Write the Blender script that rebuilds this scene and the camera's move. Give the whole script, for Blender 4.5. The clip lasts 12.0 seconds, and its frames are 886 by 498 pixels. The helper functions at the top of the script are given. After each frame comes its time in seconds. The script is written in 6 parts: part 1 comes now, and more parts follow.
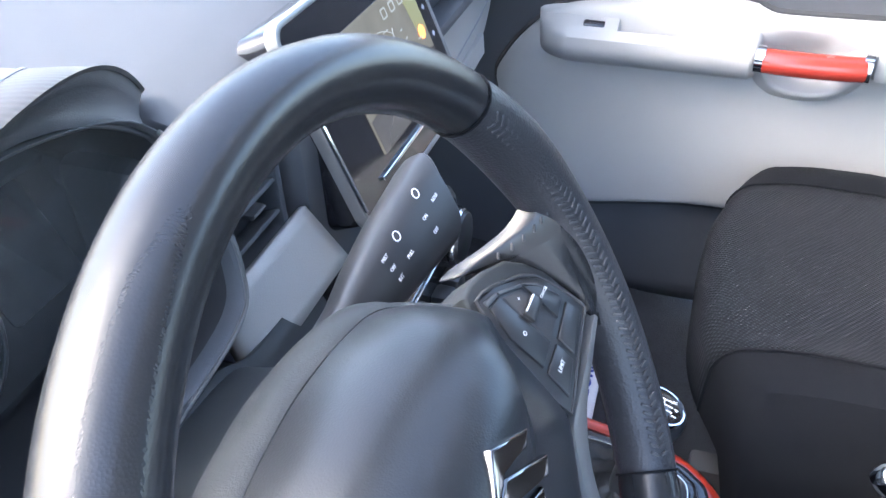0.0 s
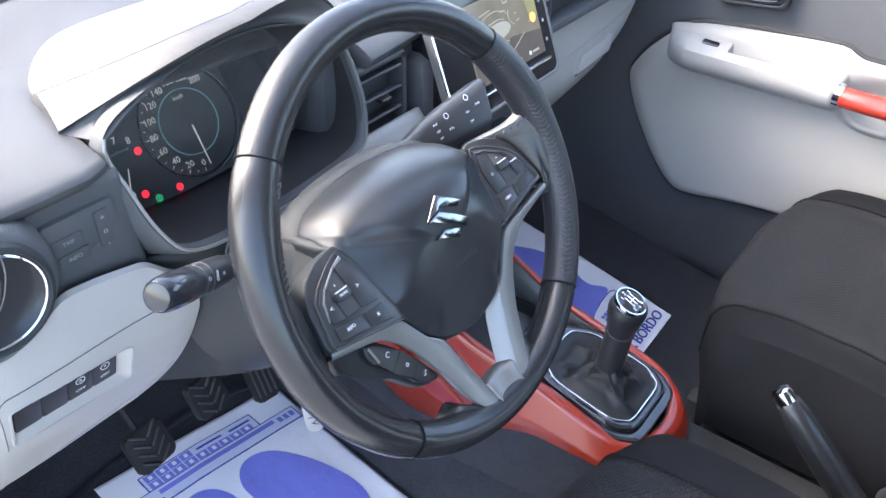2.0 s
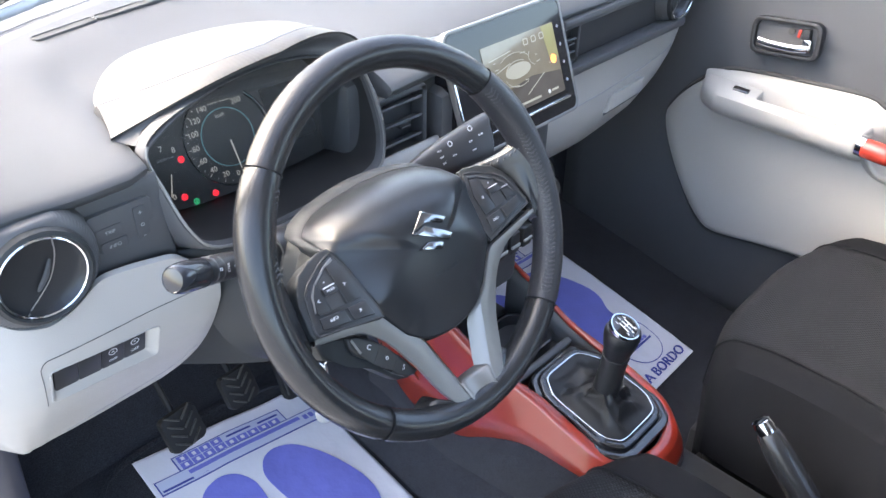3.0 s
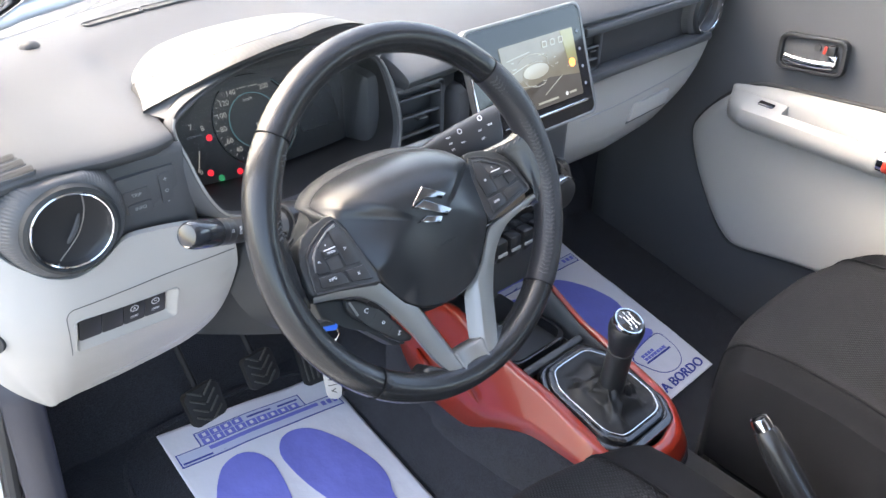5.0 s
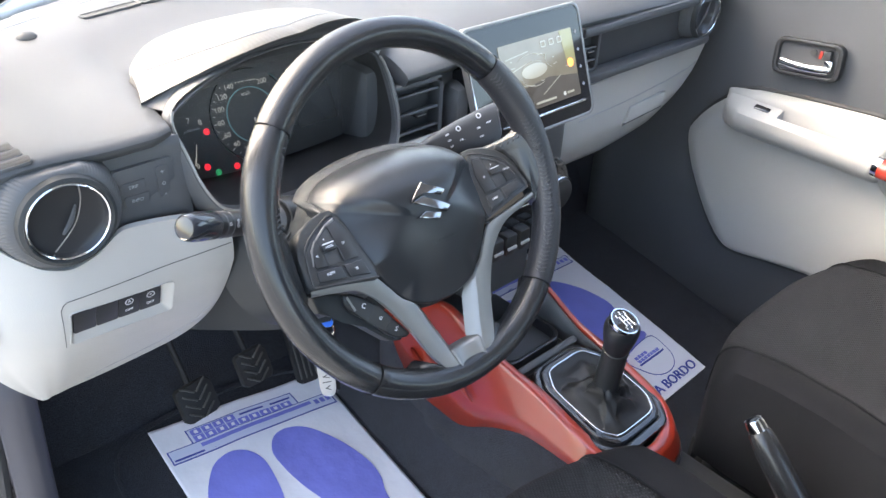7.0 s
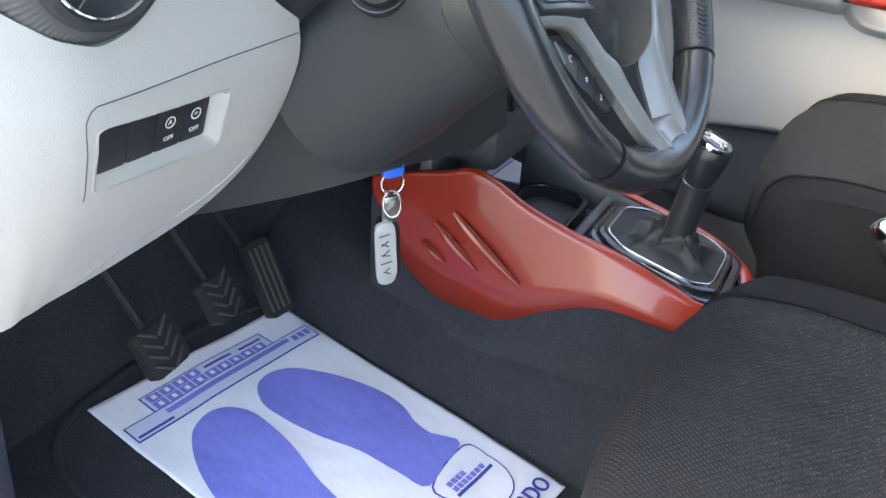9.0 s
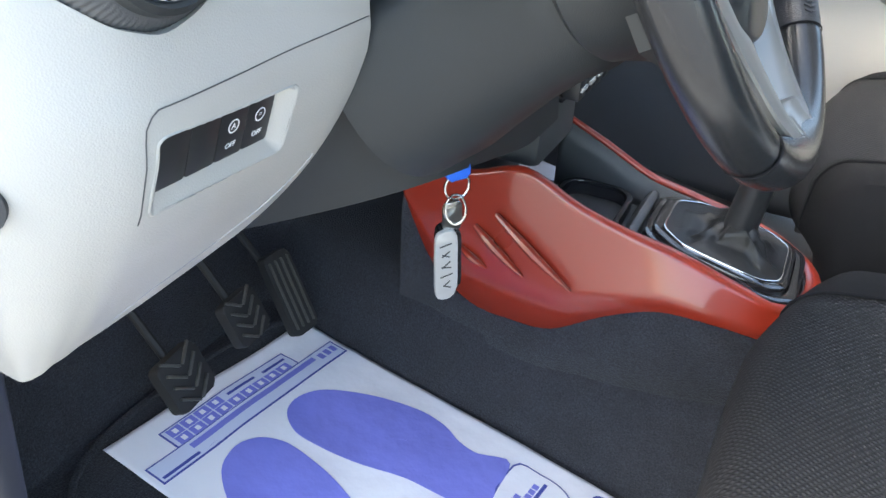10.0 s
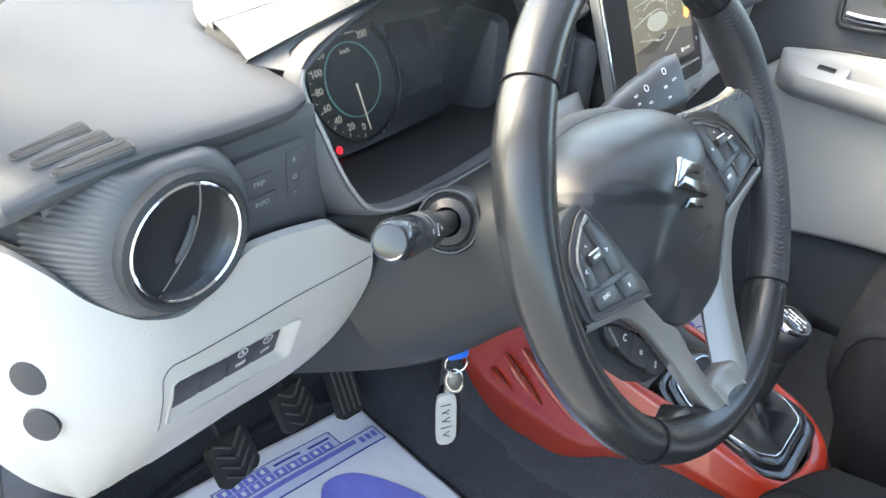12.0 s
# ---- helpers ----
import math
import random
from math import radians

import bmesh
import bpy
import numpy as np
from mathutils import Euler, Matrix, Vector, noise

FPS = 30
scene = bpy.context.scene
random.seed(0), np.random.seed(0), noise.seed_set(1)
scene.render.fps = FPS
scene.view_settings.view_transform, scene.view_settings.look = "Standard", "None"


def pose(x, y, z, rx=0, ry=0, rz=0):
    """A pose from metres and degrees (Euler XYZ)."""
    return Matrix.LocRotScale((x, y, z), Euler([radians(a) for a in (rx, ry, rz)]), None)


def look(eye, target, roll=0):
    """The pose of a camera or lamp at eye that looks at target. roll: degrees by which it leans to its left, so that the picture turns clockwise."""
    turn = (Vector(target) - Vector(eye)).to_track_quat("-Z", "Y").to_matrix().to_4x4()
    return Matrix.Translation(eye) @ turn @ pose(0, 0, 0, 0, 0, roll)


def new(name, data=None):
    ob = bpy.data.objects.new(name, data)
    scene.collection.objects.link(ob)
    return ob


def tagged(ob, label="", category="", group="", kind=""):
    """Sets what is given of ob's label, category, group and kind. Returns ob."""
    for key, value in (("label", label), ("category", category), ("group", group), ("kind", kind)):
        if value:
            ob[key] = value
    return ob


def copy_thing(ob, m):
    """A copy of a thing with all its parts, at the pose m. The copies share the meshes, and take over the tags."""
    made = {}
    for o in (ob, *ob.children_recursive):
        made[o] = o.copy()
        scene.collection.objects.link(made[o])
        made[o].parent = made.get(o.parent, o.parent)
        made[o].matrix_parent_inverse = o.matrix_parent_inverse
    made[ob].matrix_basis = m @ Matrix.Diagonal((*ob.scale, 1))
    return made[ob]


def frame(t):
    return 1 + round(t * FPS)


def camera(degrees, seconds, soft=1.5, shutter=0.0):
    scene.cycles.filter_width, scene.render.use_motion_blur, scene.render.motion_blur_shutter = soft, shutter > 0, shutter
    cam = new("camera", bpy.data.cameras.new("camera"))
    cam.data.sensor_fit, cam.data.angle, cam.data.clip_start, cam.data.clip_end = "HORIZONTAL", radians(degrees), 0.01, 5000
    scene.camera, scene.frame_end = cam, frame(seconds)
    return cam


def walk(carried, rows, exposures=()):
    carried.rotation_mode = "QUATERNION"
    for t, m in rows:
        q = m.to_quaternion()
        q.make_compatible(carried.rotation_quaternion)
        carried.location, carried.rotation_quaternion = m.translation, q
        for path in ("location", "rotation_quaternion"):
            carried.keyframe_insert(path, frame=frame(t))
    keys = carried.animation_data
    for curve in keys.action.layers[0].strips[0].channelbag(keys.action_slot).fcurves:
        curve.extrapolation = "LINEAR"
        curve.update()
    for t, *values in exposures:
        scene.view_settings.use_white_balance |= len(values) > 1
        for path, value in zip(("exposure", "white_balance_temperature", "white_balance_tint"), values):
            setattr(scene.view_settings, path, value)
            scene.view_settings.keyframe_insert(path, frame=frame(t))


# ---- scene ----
cam = camera(57.4, 12.0)
PATH = [
    (0, (-0.4983, -0.0510, 0.8990), (1.0058, 0.4938, -0.3014), -2.43),
    (0.5, (-0.5520, -0.0505, 0.9016), (0.8801, 0.6359, -0.3141), -2.61),
    (1, (-0.6062, -0.1199, 0.9242), (0.7630, 0.6589, -0.3081), -1.03),
    (1.5, (-0.6728, -0.2335, 0.9648), (0.6570, 0.6282, -0.2555), 0.19),
    (2, (-0.7365, -0.3200, 1.0087), (0.5508, 0.6299, -0.1915), 1.11),
    (2.5, (-0.7492, -0.3785, 1.0395), (0.4952, 0.6649, -0.1279), 1.34),
    (4.5, (-0.7555, -0.5108, 1.0561), (0.3873, 0.6954, -0.0570), 1.09),
    (5, (-0.7602, -0.5077, 1.0338), (0.3845, 0.7149, -0.0594), 1.47),
    (5.5, (-0.7580, -0.5060, 1.0306), (0.3855, 0.7250, -0.0543), 1.69),
    (6, (-0.7587, -0.5061, 1.0312), (0.3817, 0.7300, -0.0512), 1.89),
    (6.5, (-0.7631, -0.5066, 1.0308), (0.3735, 0.7335, -0.0511), 1.97),
    (7, (-0.7662, -0.5048, 1.0268), (0.3968, 0.7068, -0.0592), 2.56),
    (7.5, (-0.8052, -0.4921, 0.9501), (0.4463, 0.6369, -0.1266), 3.11),
    (9.5, (-0.8850, -0.1111, 0.7098), (0.6391, 0.6224, -0.3575), 3.56),
    (10, (-0.8543, -0.0835, 0.7007), (0.6737, 0.6383, -0.3691), 3.10),
    (10.5, (-0.8227, -0.0796, 0.7220), (0.7026, 0.6562, -0.3420), 2.70),
    (11, (-0.7987, -0.1039, 0.7774), (0.7108, 0.6664, -0.2847), 2.93),
    (11.5, (-0.7844, -0.1410, 0.8378), (0.6829, 0.7142, -0.2186), 3.60),
    (12, (-0.8091, -0.1645, 0.8980), (0.5504, 0.8143, -0.1947), 4.83),
]
walk(cam, [(t, look(eye, target, roll)) for t, eye, target, roll in PATH], exposures=[(0.0, 3.22, 6050, 10), (1.5, 3.22, 6300, 10), (4.5, 3.14, 7250, 10), (12.0, 3.27, 7200, 3)])

# ---- world and light ----
world = bpy.data.worlds.new("sky")
scene.world = world
world.use_nodes = True
sky = world.node_tree.nodes.new("ShaderNodeTexSky")
sky.sky_type = "NISHITA"
sky.sun_disc = False
sky.sun_elevation, sky.sun_rotation = radians(45), radians(-24)
sky.air_density, sky.dust_density = 1.0, 3.0
back = world.node_tree.nodes["Background"]
world.node_tree.links.new(sky.outputs[0], back.inputs["Color"])
back.inputs["Strength"].default_value = 0.15
sun_data = bpy.data.lights.new("sun", "SUN")
sun_data.energy, sun_data.angle, sun_data.color = 0.30, radians(65), (1.0, 0.97, 0.93)
sun = new("sun", sun_data)
sun.matrix_world = look((-1.7, 3.8, 4.2), (0, 0, 0))


# ---- materials ----
def material(name, color, rough=0.5, metal=0.0, spec=0.5, coat=0.0, grain=0.0, grain_scale=900.0, vary=0.12, vary_scale=9.0,
             rough_vary=0.1, kind="noise", glow=0.0, sheen=0.0, relief=0.0006, fleck=0.0):
    m = bpy.data.materials.new(name)
    m.use_nodes = True
    nt = m.node_tree
    b = nt.nodes["Principled BSDF"]
    b.inputs["Metallic"].default_value = metal
    b.inputs["Specular IOR Level"].default_value = spec
    b.inputs["Coat Weight"].default_value = coat
    b.inputs["Coat Roughness"].default_value = 0.06
    b.inputs["Sheen Weight"].default_value = sheen
    if glow:
        b.inputs["Emission Color"].default_value = (*color, 1)
        b.inputs["Emission Strength"].default_value = glow
    co = nt.nodes.new("ShaderNodeTexCoord")
    big = nt.nodes.new("ShaderNodeTexNoise")
    big.inputs["Scale"].default_value, big.inputs["Detail"].default_value = vary_scale, 5
    nt.links.new(co.outputs["Object"], big.inputs["Vector"])
    ramp = nt.nodes.new("ShaderNodeMix")
    ramp.data_type = "RGBA"
    ramp.inputs["A"].default_value = (*[c * (1 - vary) for c in color], 1)
    ramp.inputs["B"].default_value = (*[min(1, c * (1 + vary)) for c in color], 1)
    nt.links.new(big.outputs["Fac"], ramp.inputs["Factor"])
    nt.links.new(ramp.outputs["Result"], b.inputs["Base Color"])
    mr = nt.nodes.new("ShaderNodeMapRange")
    mr.inputs["To Min"].default_value, mr.inputs["To Max"].default_value = max(0.02, rough - rough_vary), min(1, rough + rough_vary)
    nt.links.new(big.outputs["Fac"], mr.inputs["Value"])
    nt.links.new(mr.outputs["Result"], b.inputs["Roughness"])
    if grain:
        if kind == "voronoi":
            g = nt.nodes.new("ShaderNodeTexVoronoi")
            g.inputs["Scale"].default_value = grain_scale
            out = g.outputs["Distance"]
        else:
            g = nt.nodes.new("ShaderNodeTexNoise")
            g.inputs["Scale"].default_value, g.inputs["Detail"].default_value = grain_scale, 3
            out = g.outputs["Fac"]
        nt.links.new(co.outputs["Object"], g.inputs["Vector"])
        bump = nt.nodes.new("ShaderNodeBump")
        bump.inputs["Strength"].default_value, bump.inputs["Distance"].default_value = grain, relief
        nt.links.new(out, bump.inputs["Height"])
        nt.links.new(bump.outputs["Normal"], b.inputs["Normal"])
        if fleck:
            fr = nt.nodes.new("ShaderNodeMapRange")
            fr.inputs["From Min"].default_value, fr.inputs["From Max"].default_value = 0.3, 0.7
            fr.inputs["To Min"].default_value, fr.inputs["To Max"].default_value = 1 - fleck, 1 + fleck
            nt.links.new(out, fr.inputs["Value"])
            sc = nt.nodes.new("ShaderNodeVectorMath")
            sc.operation = "SCALE"
            nt.links.new(ramp.outputs["Result"], sc.inputs[0])
            nt.links.new(fr.outputs["Result"], sc.inputs["Scale"])
            nt.links.new(sc.outputs["Vector"], b.inputs["Base Color"])
    return m


def woven(name, color, size_a, size_b, strength=0.9, axis_a="X", axis_b="Y", contrast=0.5, turn=0.0):
    """Cloth or ribbed plastic: two crossed waves lift the surface and change its colour a little."""
    m = material(name, color, 0.92, spec=0.15)
    nt = m.node_tree
    b = nt.nodes["Principled BSDF"]
    co = nt.nodes.new("ShaderNodeTexCoord")
    turned = nt.nodes.new("ShaderNodeMapping")
    turned.inputs["Rotation"].default_value = (0, 0, radians(turn))
    nt.links.new(co.outputs["Object"], turned.inputs["Vector"])
    waves = []
    for axis, size in ((axis_a, size_a), (axis_b, size_b)):
        w = nt.nodes.new("ShaderNodeTexWave")
        w.bands_direction = axis
        w.inputs["Scale"].default_value = 0.314 / size
        w.inputs["Distortion"].default_value = 0.4
        nt.links.new(turned.outputs["Vector"], w.inputs["Vector"])
        waves.append(w)
    mul = nt.nodes.new("ShaderNodeMath")
    mul.operation = "MULTIPLY"
    nt.links.new(waves[0].outputs["Fac"], mul.inputs[0])
    nt.links.new(waves[1].outputs["Fac"], mul.inputs[1])
    bump = nt.nodes.new("ShaderNodeBump")
    bump.inputs["Strength"].default_value, bump.inputs["Distance"].default_value = strength, 0.0015
    nt.links.new(mul.outputs[0], bump.inputs["Height"])
    nt.links.new(bump.outputs["Normal"], b.inputs["Normal"])
    mix = nt.nodes.new("ShaderNodeMix")
    mix.data_type = "RGBA"
    mix.inputs["A"].default_value = (*[c * (1 - contrast) for c in color], 1)
    mix.inputs["B"].default_value = (*[c * (1 + contrast * 1.6) for c in color], 1)
    nt.links.new(mul.outputs[0], mix.inputs["Factor"])
    nt.links.new(mix.outputs["Result"], b.inputs["Base Color"])
    return m


def glass_material(name):
    m = bpy.data.materials.new(name)
    m.use_nodes = True
    b = m.node_tree.nodes["Principled BSDF"]
    b.inputs["Transmission Weight"].default_value, b.inputs["Roughness"].default_value, b.inputs["IOR"].default_value = 1, 0.0, 1.05
    return m


def lens_material(name):
    """A thin clear cover with a pale painted haze mixed in and a faint gloss that grows towards grazing angles."""
    m = bpy.data.materials.new(name)
    m.use_nodes = True
    nt = m.node_tree
    nt.nodes.remove(nt.nodes["Principled BSDF"])
    clear, gloss, haze, mix, film, fres = (nt.nodes.new(k) for k in ("ShaderNodeBsdfTransparent", "ShaderNodeBsdfGlossy", "ShaderNodeBsdfDiffuse", "ShaderNodeMixShader", "ShaderNodeMixShader", "ShaderNodeFresnel"))
    gloss.inputs["Roughness"].default_value = 0.08
    fres.inputs["IOR"].default_value = 1.6
    haze.inputs["Color"].default_value = (0.6, 0.6, 0.6, 1)
    film.inputs[0].default_value = 0.08  # painted haze: a pale diffuse share that lifts the dark gauges
    nt.links.new(fres.outputs[0], mix.inputs[0])
    nt.links.new(clear.outputs[0], film.inputs[1])
    nt.links.new(haze.outputs[0], film.inputs[2])
    nt.links.new(film.outputs[0], mix.inputs[1])
    nt.links.new(gloss.outputs[0], mix.inputs[2])
    nt.links.new(mix.outputs[0], nt.nodes["Material Output"].inputs["Surface"])
    return m


M_PAD = material("dash_pad_plastic", (0.063, 0.066, 0.071), 0.55, spec=0.35, grain=0.22, grain_scale=1300, kind="voronoi")
M_DARK = material("charcoal_plastic", (0.066, 0.069, 0.074), 0.48, grain=0.3, grain_scale=1100)
M_KNEE = material("grey_plastic", (0.025, 0.028, 0.030), 0.52, spec=0.35, grain=0.3, grain_scale=1200)
M_SOFT = material("dark_door_plastic", (0.074, 0.078, 0.086), 0.6, grain=0.35, grain_scale=900, kind="voronoi")
M_WHITE = material("ivory_plastic", (0.380, 0.374, 0.356), 0.42, grain=0.22, grain_scale=900, kind="voronoi", vary=0.03)
# The same ivory, darkened in colour to offset the strong light through the windscreen
M_CAP = material("darkened_ivory_plastic", (0.088, 0.086, 0.078), 0.5, grain=0.25, grain_scale=900, kind="voronoi", vary=0.04)
M_BODY = material("white_car_paint", (0.78, 0.79, 0.80), 0.25, coat=0.6, vary=0.02)
M_SILVER = material("ribbed_silver_plastic", (0.070, 0.070, 0.068), 0.5, grain=0.15, grain_scale=900, vary=0.05)
M_LEATHER = material("black_leather", (0.015, 0.016, 0.018), 0.26, grain=0.07, grain_scale=1200, kind="voronoi", spec=0.55, rough_vary=0.03)
M_BOOT = material("soft_boot_leather", (0.014, 0.0145, 0.016), 0.46, spec=0.4, grain=0.15, grain_scale=900, kind="voronoi")
M_GRIP = material("perforated_leather", (0.022, 0.023, 0.027), 0.36, grain=0.35, grain_scale=700, kind="voronoi", rough_vary=0.04)
M_HUB = material("airbag_cover_plastic", (0.015, 0.017, 0.020), 0.32, grain=0.10, grain_scale=1000, kind="voronoi", spec=0.5)
M_STITCH = material("black_thread", (0.045, 0.046, 0.050), 0.55)
M_SATIN = material("satin_silver", (0.22, 0.22, 0.216), 0.38, metal=0.55, vary=0.04, rough_vary=0.03)
M_CHROME = material("chrome", (0.72, 0.73, 0.75), 0.09, metal=1.0, rough_vary=0.03, vary=0.02)
M_GLOSS = material("piano_black", (0.018, 0.018, 0.020), 0.08, coat=0.6, rough_vary=0.03)
M_FACE = material("dial_face", (0.055, 0.055, 0.057), 0.30, coat=0.0, rough_vary=0.02)
M_MATT = material("matt_black_plastic", (0.024, 0.024, 0.025), 0.6, spec=0.3, grain=0.2)
M_REDBUTTON = material("red_button_plastic", (0.42, 0.02, 0.025), 0.4)
M_TIP = material("stalk_tip_plastic", (0.022, 0.024, 0.029), 0.12, coat=0.3, rough_vary=0.03)
M_BUTTON = material("button_black", (0.022, 0.023, 0.025), 0.36)
M_ORANGE = material("orange_metallic_paint", (0.27, 0.023, 0.010), 0.30, metal=0.0, coat=0.7, grain=0.04, grain_scale=2500, vary=0.05)
M_RED = material("red_painted_handle", (0.40, 0.042, 0.028), 0.25, metal=0.2, coat=0.8, vary=0.05)
M_FABRIC = woven("mesh_seat_fabric", (0.020, 0.021, 0.024), 0.0036, 0.0046, 0.7, "X", "Y", 0.28, 38)
M_CLOTH = material("plain_seat_cloth", (0.0085, 0.009, 0.011), 0.95, spec=0.12, grain=0.7, grain_scale=1800)
M_CARPET = material("black_carpet", (0.023, 0.025, 0.034), 0.97, grain=1.0, grain_scale=520, vary=0.5, vary_scale=28, sheen=0.05, relief=0.004, fleck=0.6)
M_PAPER = material("paper", (0.79, 0.79, 0.85), 0.8, grain=0.5, grain_scale=38, relief=0.003, vary=0.03)
M_INK = material("blue_ink", (0.185, 0.205, 0.64), 0.75, vary=0.12, vary_scale=25, grain=0.6, grain_scale=42, relief=0.004)
M_INK_DARK = material("dark_blue_ink", (0.05, 0.07, 0.33), 0.75)
M_INK_PALE = material("pale_blue_ink", (0.60, 0.64, 0.79), 0.78)
M_MARK = material("white_marking", (0.75, 0.76, 0.78), 0.5)
M_GREY_MARK = material("grey_marking", (0.30, 0.31, 0.33), 0.5)
M_EMBOSS = material("embossed_marking", (0.034, 0.036, 0.040), 0.5)
M_REDLAMP = material("red_warning_light", (0.8, 0.02, 0.04), 0.5, glow=0.22)
M_GREENLAMP = material("green_warning_light", (0.02, 0.40, 0.16), 0.5, glow=0.12)
M_DIGIT = material("lit_numeral", (0.42, 0.42, 0.40), 0.5, glow=0.10)
M_TEAL = material("teal_ring", (0.10, 0.24, 0.26), 0.35, glow=0.05)
# Chrome with the dark reflections of the emblem put into its base colour
M_EMBLEM = material("darkened_chrome", (0.28, 0.28, 0.29), 0.12, metal=1.0, rough_vary=0.04)
M_TABLET = material("tablet_black", (0.012, 0.012, 0.014), 0.06, spec=0.5, rough_vary=0.02)
M_RUBBER = material("black_rubber", (0.040, 0.040, 0.042), 0.7, grain=0.4, grain_scale=800)
M_WORN = material("worn_rubber", (0.062, 0.060, 0.055), 0.55, vary=0.4, vary_scale=70)
M_BLUE = material("blue_plastic", (0.02, 0.13, 0.62), 0.4)
M_STEEL = material("key_steel", (0.60, 0.60, 0.58), 0.25, metal=1.0)
M_TAG = material("brushed_tag", (0.45, 0.45, 0.45), 0.42, metal=0.35)
M_TRIM = material("beige_pillar_trim", (0.34, 0.33, 0.31), 0.8, grain=0.3)
M_KICK = material("blue_grey_kick_trim", (0.024, 0.027, 0.040), 0.5, grain=0.3, grain_scale=900)
M_GLASS = glass_material("window_glass")
M_LENS = lens_material("gauge_lens")
M_SCREEN = material("lit_map", (0.13, 0.115, 0.085), 0.10, glow=0.11, vary=0.35, vary_scale=28, coat=0.5)
M_SCREEN_DARK = material("lit_map_dark", (0.055, 0.05, 0.045), 0.10, glow=0.15, vary=0.3, vary_scale=35, coat=0.5)
M_SCREEN_GREEN = material("lit_map_yellow", (0.17, 0.165, 0.08), 0.10, glow=0.15, vary=0.2, coat=0.5)
M_SCREEN_PALE = material("lit_map_pale", (0.24, 0.235, 0.20), 0.10, glow=0.15, vary=0.2, coat=0.5)
M_ORANGE_DOT = material("lit_orange", (0.9, 0.22, 0.05), 0.3, glow=0.5)
M_ASPHALT = material("asphalt", (0.28, 0.28, 0.275), 0.9, grain=0.6, grain_scale=90, vary=0.3, vary_scale=2)
M_HEADLINER = material("grey_headliner", (0.52, 0.51, 0.49), 0.95, grain=0.4)


# ---- building helpers ----
def finish(bm, sharp=38):
    bmesh.ops.recalc_face_normals(bm, faces=bm.faces)
    lim = radians(sharp)
    for f in bm.faces:
        f.smooth = True
    for e in bm.edges:
        if len(e.link_faces) == 2 and e.calc_face_angle(0) > lim:
            e.smooth = False
    return bm


def thing(name, at, label, category, group="", kind="", m=None):
    ob = new(name)
    ob.empty_display_size = 0.02
    ob.matrix_world = m if m is not None else Matrix.Translation(at)
    ob.matrix_basis = m if m is not None else Matrix.Translation(at)
    return tagged(ob, label, category, group, kind)


def part(name, bm, mat, parent=None, label="", local=False, sharp=38, thick=0.0, inward=-1.0, out=None):
    """One mesh object from a bmesh, under a thing or under a part. Coordinates are the world's unless local."""
    me = bpy.data.meshes.new(name)
    finish(bm, sharp)
    if out is not None:
        bm.normal_update()
        if sum((f.normal * f.calc_area() for f in bm.faces), Vector()).dot(Vector(out)) < 0:
            bmesh.ops.reverse_faces(bm, faces=bm.faces)
    bm.to_mesh(me)
    bm.free()
    me.materials.append(mat)
    ob = new(name, me)
    if parent:
        ob.parent = parent
        if not local:
            w = Matrix.Identity(4)
            p = parent
            chain = []
            while p:
                chain.append(p)
                p = p.parent
            for p in reversed(chain):
                w = w @ p.matrix_parent_inverse @ p.matrix_basis
            ob.matrix_parent_inverse = w.inverted()
    if thick:
        s = ob.modifiers.new("thickness", "SOLIDIFY")
        s.thickness, s.offset = thick, inward
    if label:
        tagged(ob, label)
    return ob


def alone(name, bm, mat, label, category, kind="", group="", **kw):
    return tagged(part(name, bm, mat, None, **kw), label, category, group, kind)


def smooth_line(points, n, closed=False):
    """Catmull-Rom through the points, n steps for each stretch."""
    pts = [Vector(p) for p in points]
    out = []
    k = len(pts)
    for i in range(k if closed else k - 1):
        if closed:
            a, b, c, d = pts[i - 1], pts[i], pts[(i + 1) % k], pts[(i + 2) % k]
        else:
            a, b, c, d = pts[max(i - 1, 0)], pts[i], pts[i + 1], pts[min(i + 2, k - 1)]
        for j in range(n):
            t = j / n
            out.append(0.5 * ((2 * b) + (c - a) * t + (2 * a - 5 * b + 4 * c - d) * t * t + (3 * b - a - 3 * c + d) * t ** 3))
    if not closed:
        out.append(pts[-1])
    return out


def lerp_table(table, v):
    """Value at v of a table of (v, value), smoothed."""
    if v <= table[0][0]:
        return table[0][1]
    for (a, fa), (b, fb) in zip(table, table[1:]):
        if v <= b:
            t = (v - a) / (b - a)
            return fa + (fb - fa) * t
    return table[-1][1]


def bm_grid(rows, close_u=False, close_v=False):
    """A sheet from rows of points."""
    bm = bmesh.new()
    vs = [[bm.verts.new(p) for p in row] for row in rows]
    nu, nv = len(vs), len(vs[0])
    for i in range(nu if close_u else nu - 1):
        for j in range(nv if close_v else nv - 1):
            q = (vs[i][j], vs[(i + 1) % nu][j], vs[(i + 1) % nu][(j + 1) % nv], vs[i][(j + 1) % nv])
            if len(set(q)) == 4:
                bm.faces.new(q)
    return bm


def cap(bm, verts):
    bm.faces.new(verts)


def bm_box(center, size, bevel=0.0, m=None, seg=2):
    bm = bmesh.new()
    bmesh.ops.create_cube(bm, size=1)
    bmesh.ops.scale(bm, vec=size, verts=bm.verts)
    if bevel:
        bmesh.ops.bevel(bm, geom=list(bm.edges), offset=bevel, segments=seg, profile=0.5, affect="EDGES")
    if m is not None:
        bmesh.ops.transform(bm, matrix=m, verts=bm.verts)
    bmesh.ops.translate(bm, vec=center, verts=bm.verts)
    return bm


